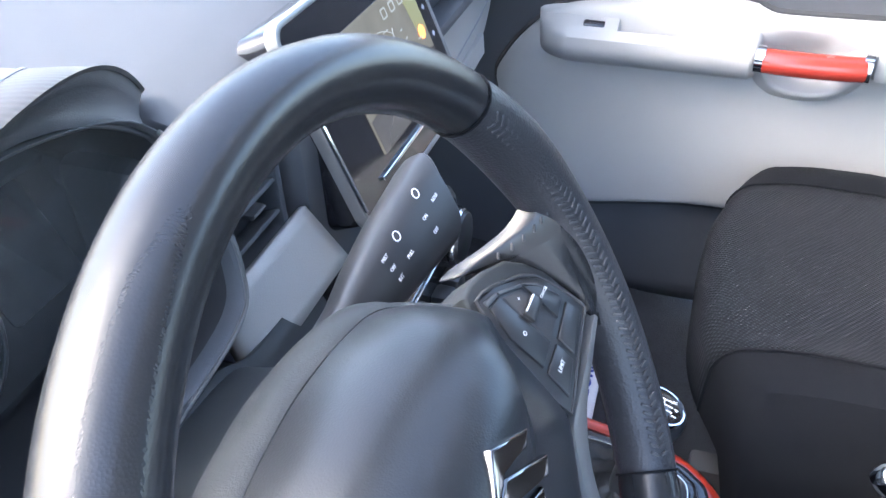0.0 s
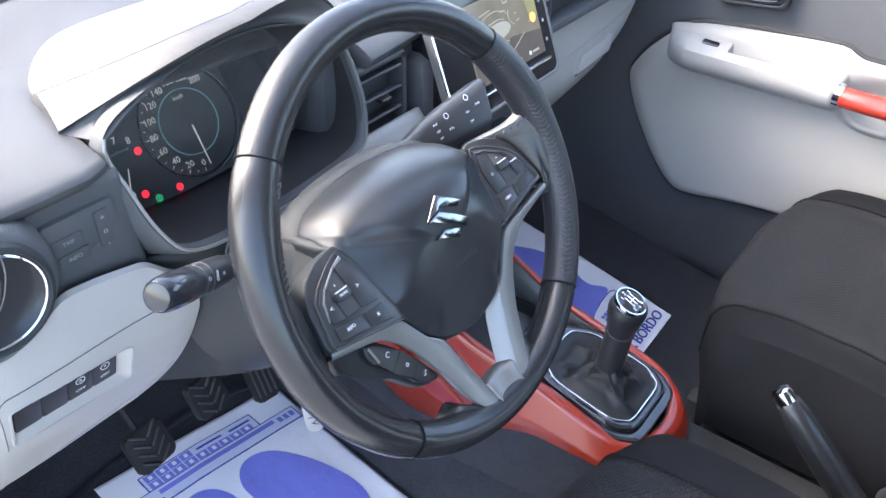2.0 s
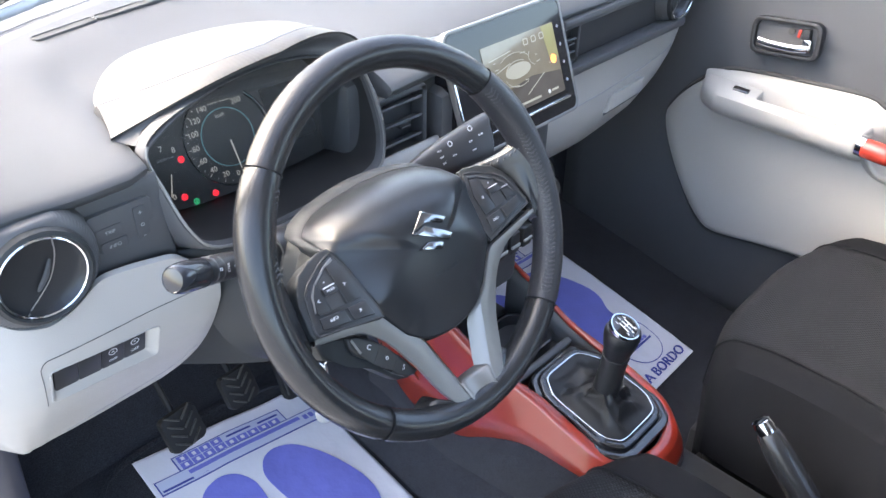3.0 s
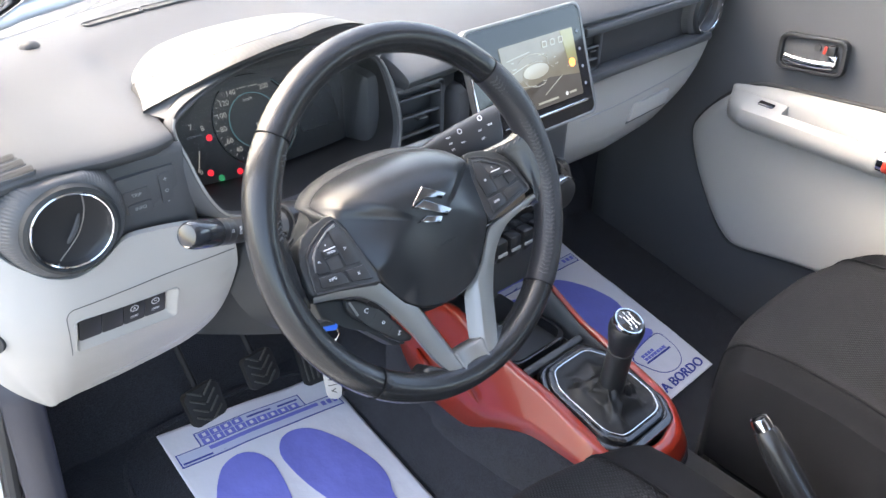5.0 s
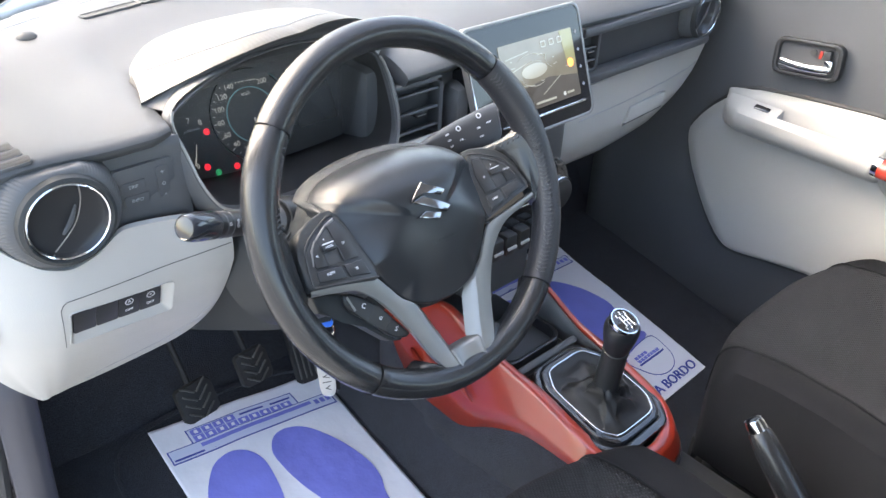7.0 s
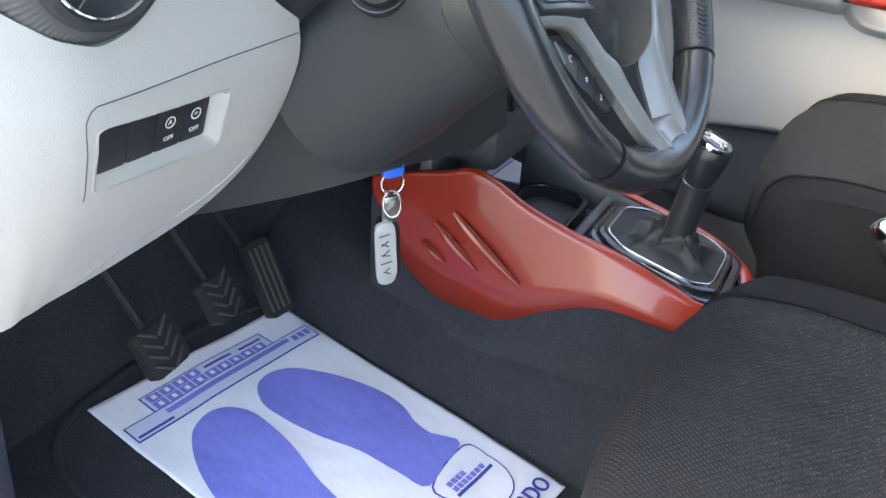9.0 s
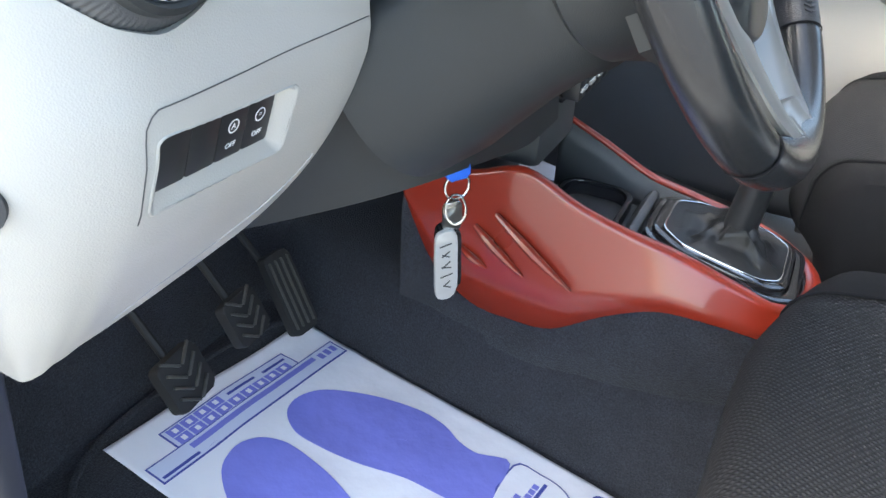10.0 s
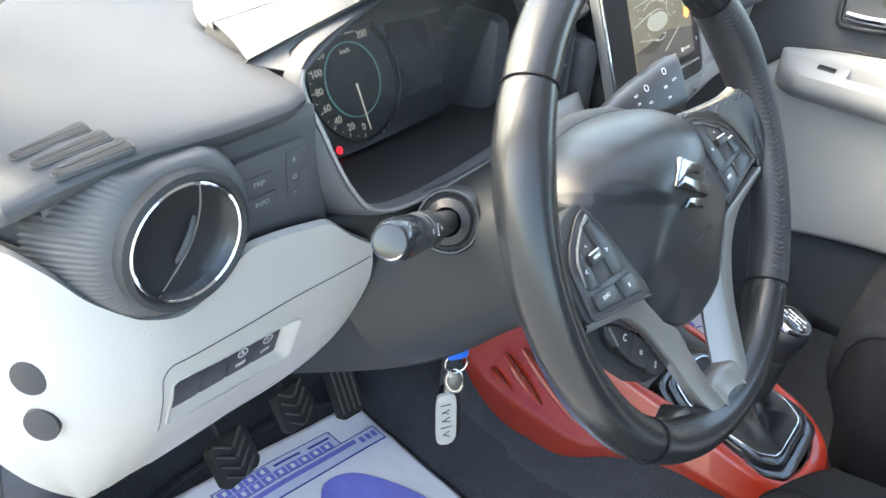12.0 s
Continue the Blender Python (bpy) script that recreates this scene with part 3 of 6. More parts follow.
part("gauge_face", bm_prism(rounded(0.272, 0.140, 0.03, cy=-0.0215), 0.003, face_m), M_FACE, cluster, "glossy black gauge face")
DIAL = face_m @ pose(-0.0006, -0.0110, 0.001)
part("outer_ring", bm_lathe([(0.0535, -0.002), (0.0550, 0.002), (0.054, 0.0035), (0.053, 0.002), (0.0525, -0.002)], 64, DIAL), M_GLOSS, cluster, "dark gloss ring")
part("chrome_arc", bm_tube([(0.0545 * math.cos(a), 0.0545 * math.sin(a), 0.0035) for a in [radians(-75 + 3.4 * k) for k in range(40)]], 0.0013, 6, m=DIAL), M_CHROME, cluster, "chrome arc")
part("inner_ring", bm_lathe([(0.0330, 0), (0.0330, 0.0012), (0.0320, 0.0014), (0.0320, 0)], 64, DIAL), M_TEAL, cluster, "dim teal ring")
for v in range(0, 201, 20):
    a = radians(55.7 + (200 - v) * 1.042)
    at = DIAL @ pose(0.0421 * math.cos(a), 0.0421 * math.sin(a), 0.0012)
    part("numeral", bm_text(str(v), 0.0088, at, 0.0001), M_DIGIT, cluster)
for v in range(0, 201, 10):
    a = radians(55.7 + (200 - v) * 1.042)
    part("tick", bm_box((0, 0, 0), (0.0036 if v % 20 == 0 else 0.0018, 0.0008, 0.0003), m=DIAL @ pose(0.0492 * math.cos(a), 0.0492 * math.sin(a), 0.001, 0, 0, math.degrees(a))), M_DIGIT, cluster)
part("unit_marking", bm_text("km/h", 0.006, DIAL @ pose(-0.001, 0.0253, 0.0012), 0.0001), M_DIGIT, cluster)
na = radians(-88)
part("needle", bm_tube([(0.004 * math.cos(na), 0.004 * math.sin(na), 0.003), (0.046 * math.cos(na), 0.046 * math.sin(na), 0.003)], [0.0011, 0.0006], 6, m=DIAL), M_DIGIT, cluster, "pale needle at zero")
tach = smooth_line([(-0.088, -0.050, 0.001), (-0.083, -0.038, 0.001), (-0.079, -0.027, 0.001)], 8)
part("fuel_scale", bm_tube(tach, 0.0006, 5, m=face_m), M_DIGIT, cluster)
for words, u, v, s in (("7", -0.080, 0.001, 0.009), ("8", -0.067, -0.004, 0.009), ("0", -0.085, -0.051, 0.008)):
    part("numeral", bm_text(words, s, face_m @ pose(u, v, 0.001), 0.0001), M_DIGIT, cluster)
part("unit_marking", bm_text("x1000r/min", 0.0042, face_m @ pose(-0.079, -0.010, 0.001), 0.0001), M_GREY_MARK, cluster)


def lamp_shape(u, v, r, mat, name):
    bm = join(bm_ring(circle(r, 14), circle(r * 0.62, 14), 0.0003, face_m @ pose(u, v, 0.0012)), bm_box((0, 0, 0), (r * 0.5, r * 1.1, 0.0003), m=face_m @ pose(u, v, 0.0012)))
    part(name, bm, mat, cluster)


for u, v in ((-0.0625, -0.016), (-0.0745, -0.0548), (-0.039, -0.0636)):
    lamp_shape(u, v, 0.0037, M_REDLAMP, "warning_light")
lamp_shape(-0.0635, -0.0642, 0.0036, M_GREENLAMP, "indicator_light")
part("info_display", bm_prism(rounded(0.058, 0.075, 0.004), 0.001, face_m @ pose(0.085, -0.005, 0.0012), 0.0003), M_GLOSS, cluster, "dark information display")

# ivory lower panel on the driver's side
def wp_dy(z):
    return lerp_table([(0.34, 0.122), (0.365, 0.102), (0.382, 0.087), (0.40, 0.072), (0.43, 0.050), (0.46, 0.030), (0.49, 0.014), (0.52, 0.004), (0.545, 0.0), (0.66, 0.006)], z)


WP_PLAN = smooth_line([(-0.697, 0.310, 0), (-0.686, 0.275, 0), (-0.669, 0.240, 0), (-0.648, 0.213, 0), (-0.624, 0.196, 0), (-0.597, 0.187, 0), (-0.55, 0.184, 0), (-0.50, 0.183, 0), (-0.46, 0.180, 0), (-0.424, 0.178, 0)], 16)
WP_TOP = [(-0.672, 0.648), (-0.66, 0.640), (-0.647, 0.626), (-0.635, 0.608), (-0.612, 0.589), (-0.588, 0.580), (-0.562, 0.587), (-0.535, 0.606), (-0.50, 0.602), (-0.462, 0.596), (-0.448, 0.580), (-0.424, 0.562)]


# dark fascia beside the gauges and the trip switch
def fascia_rows():
    rows = []
    for p in [q for q in WP_PLAN if q.x < -0.452]:
        low, top = lerp_table(WP_TOP, p.x) - 0.006, lerp_table(LIP, p.x) - 0.004
        back_off = 0.030 if p.x > -0.56 else 0.020
        rows.append([Vector((p.x + (0.012 if p.x < -0.64 else 0), p.y + back_off - 0.012 * (1 - t) * (p.x > -0.56), low + (top - low) * t)) for t in [k / 8 for k in range(9)]])
    return rows


part("driver_fascia", bm_grid(fascia_rows()), M_DARK, dash, "charcoal fascia strip", thick=0.01, out=(0, -1, 0))
trip_m = FACE_Y(-0.496, 0.2045, 0.632)
part("trip_switch", bm_prism(rounded(0.062, 0.050, 0.004), 0.006, trip_m, 0.001), M_DARK, dash, "black trip computer switch")
for words, u, v in (("TRIP", -0.013, 0.005), ("INFO", -0.011, -0.010)):
    part("switch_key", bm_prism(rounded(0.026, 0.011, 0.002, cx=u, cy=v), 0.002, trip_m @ pose(0, 0, 0.0012), 0.0005), M_DARK, dash)
    part("marking", bm_text(words, 0.0052, trip_m @ pose(u, v, 0.0016), 0.0001), M_GREY_MARK, dash)
part("switch_key", bm_prism(rounded(0.012, 0.038, 0.002, cx=0.018), 0.002, trip_m @ pose(0, 0, 0.0012), 0.0005), M_DARK, dash)
for words, v in (("+", 0.012), ("o", 0.0), ("-", -0.012)):
    part("marking", bm_text(words, 0.008, trip_m @ pose(0.018, v, 0.0016), 0.0001), M_GREY_MARK, dash)


def on_panel(x, z, lift=0.0):
    y = min(((abs(p.x - x), p.y) for p in WP_PLAN if p.y < 0.22), default=(0, 0.185))[1]
    return Vector((x, y + wp_dy(z) - lift, z))


WP_LOW = [(-0.697, 0.47), (-0.686, 0.41), (-0.669, 0.344), (-0.648, 0.350), (-0.624, 0.359), (-0.597, 0.365), (-0.55, 0.373), (-0.50, 0.384), (-0.475, 0.396), (-0.455, 0.416), (-0.439, 0.448), (-0.431, 0.492), (-0.424, 0.53)]
WP_IN = [(-0.697, (0.35, 0.25)), (-0.686, (0.36, 0.42)), (-0.669, (0.38, 0.64)), (-0.648, (0.25, 0.80)), (-0.624, (0.10, 0.93)), (-0.597, (0.0, 1.0))]


def wp_rows():
    rows = []
    for p in WP_PLAN:
        side = max(0.0, (p.y - 0.235) / 0.075) if p.x < -0.655 else 0.0
        top = lerp_table(WP_TOP, p.x) + 0.01 * side
        low = lerp_table(WP_LOW, p.x)
        inn = Vector((lerp_table([(x, d[0]) for x, d in WP_IN], p.x), lerp_table([(x, d[1]) for x, d in WP_IN], p.x), 0))
        rows.append([Vector((p.x, p.y, 0)) + inn * wp_dy(low + (top - low) * t) + Vector((0, 0, low + (top - low) * t)) for t in [k / 84 for k in range(85)]])
    for _ in range(8):
        rows = [[(rows[max(i - 1, 0)][k] + p * 2 + rows[min(i + 1, len(rows) - 1)][k]) / 4 if 0 < i < len(rows) - 1 else p for k, p in enumerate(r)] for i, r in enumerate(rows)]
    rows = relax(rows, 4)
    back = Vector((0.003, 0.008, 0))  # folded edges give the panel its thickness
    rows = [[r[0] + back] + r + [r[-1] + back] for r in rows]
    return [[p + back for p in rows[0]]] + rows + [[p + back for p in rows[-1]]]


SW = axes(on_panel(-0.5455, 0.5085, 0.0), (1, 0, -0.05), (0, -0.30, 1))


def panel_with_hole():
    bm = bm_grid(wp_rows())
    inv = SW.inverted()
    gone = [f for f in bm.faces if abs((inv @ f.calc_center_median()).x + 0.001) < 0.0505 and abs((inv @ f.calc_center_median()).y + 0.001) < 0.0210 and f.calc_center_median().y < 0.24]
    bmesh.ops.delete(bm, geom=gone, context="FACES")
    for v in bm.verts:  # straighten the rim of the opening
        q = inv @ v.co
        if v.is_boundary and abs(q.x + 0.001) < 0.0580 and abs(q.y + 0.001) < 0.0285 and v.co.y < 0.24:
            fx, fy = (q.x + 0.001) / 0.0525, (q.y + 0.001) / 0.0232
            if abs(fx) > abs(fy):
                q.x = -0.001 + math.copysign(0.0525, fx)
            else:
                q.y = -0.001 + math.copysign(0.0232, fy)
            v.co = SW @ q
    return bm


part("lower_panel", panel_with_hole(), M_WHITE, dash, "ivory lower panel", out=(-0.3, -1, 0))


groove = [on_panel(-0.426 - 0.172 * k / 20, 0.5525 - 0.004 * k / 20, 0.0003) for k in range(21)]
groove += [on_panel(-0.602, 0.546, 0.0003), on_panel(-0.605, 0.540, 0.0003)] + [on_panel(-0.6055, 0.54 - 0.056 * k / 8, 0.0003) for k in range(1, 9)]
part("lid_gap", bm_tube(groove, 0.0004, 5), M_DARK, dash, "thin gap around the switch lid")
part("lid_gap", bm_tube([on_panel(-0.446 - 0.135 * k / 24, lerp_table(WP_LOW, -0.446 - 0.135 * k / 24) + 0.024 - 0.010 * max(0, (k - 20) / 4), 0.0002) for k in range(25)], 0.0005, 5), M_GREY_MARK, dash)
# switch recess with four blanks
def recess_rows():
    """A lip that lies on the panel and walls that slope in to the switches, broader to the right and below."""
    rows = []
    for (a, b), (c, d) in zip(rounded(0.109, 0.050, 0.006, 6, -0.001, -0.001), rounded(0.0925, 0.0350, 0.002, 6, -0.0045, 0.0025)):
        o, m, w = SW @ Vector((a, b, 0)), SW @ Vector((a * 0.985, b * 0.972, 0)), SW @ Vector((c, d, -0.0085))
        o, m = on_panel(o.x, o.z, 0.0002), on_panel(m.x, m.z, 0.0012)
        rows.append([o, m.lerp(o, 0.5) + Vector((0, -0.0004, 0)), m, m.lerp(w, 0.12) + Vector((0, -0.0003, 0)), w, w + Vector((0, 0.004, 0))])
    return rows


part("switch_recess", bm_grid(recess_rows(), close_u=True), M_WHITE, dash, "ivory recessed frame", sharp=60)
part("recess_floor", bm_prism(rounded(0.100, 0.042, 0.004, cx=-0.002), 0.003, SW @ pose(0, 0, -0.010)), M_WHITE, dash)
for k in range(4):
    sw = part("switch", bm_prism(rounded(0.0222, 0.0335, 0.0012, cx=-0.0388 + 0.0229 * k, cy=0.0025), 0.004, SW @ pose(0, 0, -0.0065), 0.0006), M_BUTTON, dash, "black push switch" if k > 1 else "black switch blank")
    if k > 1:
        part("marking", bm_text("OFF", 0.0050, SW @ pose(-0.0388 + 0.0229 * k, -0.0060, -0.0061), 0.0001), M_MARK, sw)
        part("symbol", bm_ring(circle(0.0045, 16, -0.0388 + 0.0229 * k, 0.0065), circle(0.0037, 16, -0.0388 + 0.0229 * k, 0.0065), 0.0002, SW @ pose(0, 0, -0.0060)), M_MARK, sw)
        part("symbol_mark", bm_text("A" if k == 2 else "=", 0.0054, SW @ pose(-0.0388 + 0.0229 * k, 0.0065, -0.0061), 0.0001), M_MARK, sw)
for y, z in ((0.236, 0.553), (0.236, 0.514)):
    part("side_hole", bm_prism([(u * 0.85, v) for u, v in circle(0.0130, 24)], 0.004, axes((-0.6654, y - 0.002, z), (0.62, -0.78, 0), (0, 0.05, 1)), 0.0006), M_RUBBER, dash, "dark plugged hole in the panel end")


# grey knee panel and column cowl below the gauges
def knee_rows():
    rows = []
    for i in range(41):
        x = -0.50 + 0.400 * i / 40
        low = lerp_table([(-0.50, 0.372), (-0.45, 0.355), (-0.42, 0.364), (-0.38, 0.402), (-0.34, 0.418), (-0.276, 0.400), (-0.183, 0.374), (-0.10, 0.372)], x)
        foot = lerp_table([(-0.50, 0.36), (-0.45, 0.325), (-0.42, 0.285), (-0.38, 0.185), (-0.34, 0.146), (-0.276, 0.148), (-0.183, 0.150), (-0.10, 0.150)], x)
        top = lerp_table([(-0.24, 0.585), (-0.20, 0.548), (-0.10, 0.535)], x)
        head = 0.187 - 0.012 * math.cos((x + 0.31) * 12) + 0.35 * max(0.0, -0.405 - x)
        row = []
        for k in range(15):
            t = k / 14
            row.append(Vector((x, foot + (head - foot) * t - (0.012 + 0.10 * max(0.0, foot - 0.19)) * math.sin(math.pi * t), low + (top - low) * t)))
        rows.append([Vector((x, foot + 0.09, low + 0.03)), Vector((x, foot + 0.012, low - 0.004))] + row)
    for _ in range(6):
        rows = [[(rows[max(i - 1, 0)][k] + p * 2 + rows[min(i + 1, 40)][k]) / 4 if 0 < i < 40 else p for k, p in enumerate(r)] for i, r in enumerate(rows)]
    rows += [[p + Vector((0.010, 0.012, 0)) for p in rows[-1]], [p + Vector((0.012, 0.075, 0)) for p in rows[-1]]]
    return rows


part("knee_panel", bm_grid(knee_rows()), M_KNEE, dash, "grey knee panel", thick=0.006, out=(0, -1, 0))

# centre of the dashboard
part("centre_housing", bm_box((0.0475, 0.245, 0.47), (0.245, 0.09, 0.33), 0.02), M_DARK, dash, "charcoal centre housing")
part("centre_ivory_strip", bm_grid([[Vector((-0.200 + (0.122 + 0.020 * t) * k / 12, 0.204 - 0.019 * t, 0.581 - 0.056 * t)) for t in [j / 6 for j in range(7)]] for k in range(13)]), M_WHITE, dash, "ivory strip under the centre vent", thick=0.006, out=(0, -1, 0))
part("centre_lower", bm_box((0.025, 0.230, 0.335), (0.13, 0.09, 0.12), 0.012), M_DARK, dash)
part("centre_fascia", bm_box((-0.11, 0.262, 0.62), (0.18, 0.06, 0.11), 0.012), M_DARK, dash)


def slat_vent(x0, x1, z0, z1, y, slats, name, slant=0.0):
    v = thing(name, ((x0 + x1) / 2, y, z0), "black rectangular air vent with horizontal slats", "air vent")
    m = FACE_Y((x0 + x1) / 2, y, (z0 + z1) / 2)
    w, h = x1 - x0, z1 - z0
    part("vent_frame", bm_ring(rounded(w + 0.014, h + 0.014, 0.008), rounded(w, h, 0.004), 0.03, m, 0.002), M_DARK, v)
    part("vent_back", bm_prism(rounded(w, h, 0.004), 0.004, m @ pose(0, 0, -0.024)), M_RUBBER, v)
    for k in range(slats):
        zz = -h / 2 + h * (k + 0.5) / slats
        part("slat", bm_box((0, 0, 0), (w, 0.018, 0.0035), 0.0012, m @ pose(0, zz, -0.010, 68, 0, slant)), M_DARK, v)
    part("tab", bm_box((0, 0, 0), (0.016, 0.004, 0.012), 0.001, m @ pose(0.002, 0, -0.001)), M_BUTTON, v, "small adjusting tab")
    part("tab_edge", bm_box((0, 0, 0), (0.014, 0.0012, 0.001), 0.0, m @ pose(0.002, 0.001, 0.006)), M_SATIN, v)
    return v


slat_vent(-0.1715, -0.098, 0.574, 0.648, 0.2105, 3, "air_vent")
slat_vent(0.212, 0.262, 0.578, 0.640, 0.236, 3, "air_vent")


# round end vents
def flat_top(p):
    """The barrel runs in under the top pad."""
    return Vector((p.x, p.y, min(p.z, 0.047 + 0.06 * max(0.0, 0.03 - abs(p.x)))))


def round_vent():
    v = thing("round_air_vent", (0, 0, 0), "round air vent with chrome ring and ribbed charcoal barrel", "air vent", "round dashboard vents")
    b = axes((0, 0, 0), (1, 0, 0), (0, 0, 1))
    rows = []
    for r, h in ((0.0455, -0.001), (0.0495, -0.003), (0.0535, -0.008), (0.061, -0.03), (0.067, -0.06), (0.070, -0.10)):
        amp = 0.0 if h > -0.005 else 0.0006
        rows.append([flat_top(b @ Vector(((r + amp * math.cos(k * math.pi / 2)) * math.cos(2 * math.pi * k / 368 - h * 4), (r + amp * math.cos(k * math.pi / 2)) * math.sin(2 * math.pi * k / 368 - h * 4), h))) for k in range(368)])
    part("barrel", bm_grid(rows, close_v=True), M_DARK, v, "ribbed charcoal barrel", local=True, sharp=80)
    part("outer_ring", bm_lathe([(0.0380, -0.006), (0.0385, 0.004), (0.0405, 0.007), (0.044, 0.005), (0.0465, -0.004)], 48, b), M_KNEE, v, local=True)
    part("chrome_ring", bm_lathe([(0.0355, -0.004), (0.0362, 0.0045), (0.0375, 0.0055), (0.0390, 0.0045), (0.0385, -0.004)], 48, b), M_CHROME, v, "chrome ring", local=True)
    part("flap", bm_lathe([(0.0358, -0.004), (0.030, -0.0045), (0.015, -0.0062), (0, -0.007)], 40, b), M_BUTTON, v, "closed dark flap", local=True)
    arc = smooth_line([(-0.016, -0.030, -0.0035), (0.006, -0.010, -0.0050), (0.016, 0.012, -0.0048), (0.017, 0.030, -0.0035)], 6)
    part("flap_edge", bm_tube(arc, 0.0007, 5, m=b), M_SATIN, v, "bright curved flap edge", local=True)
    part("tab", bm_tube(smooth_line([(-0.006, -0.014, -0.002), (0.003, -0.002, -0.001), (0.010, 0.012, -0.002)], 5), [0.001, 0.0018, 0.0022, 0.0024, 0.0025, 0.0026, 0.0024, 0.002, 0.0018, 0.0014, 0.001], 6, m=b), M_DARK, v, local=True)
    return v


vent_l = round_vent()
vent_l.matrix_basis = pose(-0.580, 0.186, 0.634)
vent_r = copy_thing(vent_l, pose(0.565, 0.232, 0.612, 0, 0, 0))

# passenger side: dark shelf, ivory panel and glovebox
part("shelf_recess", bm_box((0.42, 0.275, 0.602), (0.42, 0.05, 0.095), 0.01), M_RUBBER, dash, "dark open shelf")
part("shelf_lip", bm_box((0.40, 0.236, 0.566), (0.36, 0.03, 0.016), 0.006), M_DARK, dash)
part("shelf_top", bm_box((0.41, 0.245, 0.640), (0.38, 0.03, 0.016), 0.006), M_DARK, dash)


def pp_rows():
    rows = []
    for i in range(31):
        x = 0.130 + 0.525 * i / 30
        top = lerp_table([(0.05, 0.535), (0.27, 0.556), (0.45, 0.562), (0.655, 0.570)], x)
        low = lerp_table([(0.05, 0.420), (0.242, 0.396), (0.353, 0.392), (0.50, 0.402), (0.58, 0.428), (0.625, 0.468), (0.655, 0.54)], x)
        rows.append([Vector((x, 0.228 + 0.03 * ((x - 0.1) / 0.55) ** 3 + 0.014 * math.cos(math.pi * t) * -1 + 0.05 * (1 - t) ** 3 + (0.02 if t == 1 else 0), low + (top - low) * t)) for t in [k / 14 for k in range(15)]])
    return rows


PP = pp_rows()
part("passenger_panel", bm_grid(PP), M_WHITE, dash, "ivory panel over the glovebox", thick=0.006, out=(0, -1, 0))


def on_pp(x, t, lift=0.0006):
    i = min(29, max(0, int((x - 0.130) / 0.0175)))
    f = (x - 0.130) / 0.0175 - i
    k = min(13, int(t * 14))
    g = t * 14 - k
    a = PP[i][k].lerp(PP[i][k + 1], g)
    b = PP[i + 1][k].lerp(PP[i + 1][k + 1], g)
    p = a.lerp(b, f)
    return Vector((p.x, p.y - lift, p.z))


part("glovebox_gap", bm_tube([on_pp(0.24 + 0.37 * k / 24, 0.60 - 0.14 * (k / 24) ** 6) for k in range(25)] + [on_pp(0.612, 0.34), on_pp(0.60, 0.2)], 0.0010, 5), M_GREY_MARK, dash, "gap around the glovebox lid")
hm = axes(on_pp(0.43, 0.42, 0.001), (1, 0.02, 0.02), (0, 0.2, 1))
lid_pull = part("glovebox_handle", bm_prism([(-0.062, -0.012), (0.050, -0.010), (0.062, 0.014), (-0.045, 0.014)], 0.010, hm @ pose(0, 0, 0.007), 0.003, 3), M_WHITE, dash, "ivory glovebox handle")
part("handle_gap", bm_prism([(-0.066, -0.016), (0.052, -0.014), (0.058, -0.010), (-0.062, -0.012)], 0.002, hm @ pose(0, 0, 0.002), 0.0004), M_DARK, lid_pull)
part("passenger_underside", bm_box((0.36, 0.37, 0.43), (0.54, 0.12, 0.08), 0.02), M_DARK, dash)
part("dash_core", bm_box((0.0, 0.43, 0.56), (1.28, 0.12, 0.24), 0.03), M_DARK, dash)
# ---- touchscreen ----
TS = axes((0.059, 0.1925, 0.626), (1, 0, 0), (0, 0.055, 0.14))
tablet = thing("touchscreen", (0.055, 0.19, 0.55), "piano black tablet-style touchscreen with silver edge, showing a map", "touchscreen")
part("housing", bm_prism(rounded(0.230, 0.158, 0.012), 0.035, TS, 0.002), M_TABLET, tablet)
part("silver_edge", bm_ring(rounded(0.235, 0.163, 0.014), rounded(0.2265, 0.1545, 0.011), 0.010, TS @ pose(0, 0, 0.0012), 0.0008), M_SATIN, tablet, "satin silver edge")
disp = part("display", bm_prism(rounded(0.150, 0.096, 0.002, cx=0.018, cy=0.0), 0.001, TS @ pose(0, 0, 0.0009)), M_SCREEN, tablet, "lit display with a tan map")
part("map_dark_area", bm_prism([(-0.055, -0.048), (0.092, -0.048), (0.092, -0.018), (0.03, -0.010), (-0.01, -0.028), (-0.055, -0.02)], 0.0004, TS @ pose(0, 0, 0.0014)), M_SCREEN_DARK, disp)
part("map_green_area", bm_prism([(0.074, 0.0), (0.092, 0.0), (0.092, 0.047), (0.066, 0.047)], 0.0004, TS @ pose(0, 0, 0.0015)), M_SCREEN_GREEN, disp)
part("map_oval", bm_prism([(0.005 + 0.026 * math.cos(a), 0.004 + 0.010 * math.sin(a)) for a in [2 * math.pi * k / 24 for k in range(24)]], 0.0004, TS @ pose(0, 0, 0.0016)), M_SCREEN_PALE, disp)
for u in (0.030, 0.047, 0.064):
    part("screen_icon", bm_ring(rounded(0.010, 0.009, 0.002, cx=u, cy=0.036), rounded(0.007, 0.006, 0.001, cx=u, cy=0.036), 0.0003, TS @ pose(0, 0, 0.0018)), M_SCREEN_PALE, disp)
part("screen_icon", bm_prism(circle(0.0062, 18, 0.080, 0.0), 0.0003, TS @ pose(0, 0, 0.0019)), M_ORANGE_DOT, disp)
part("screen_icon", bm_prism(circle(0.0028, 14, 0.058, -0.040), 0.0003, TS @ pose(0, 0, 0.0019)), M_DIGIT, disp)
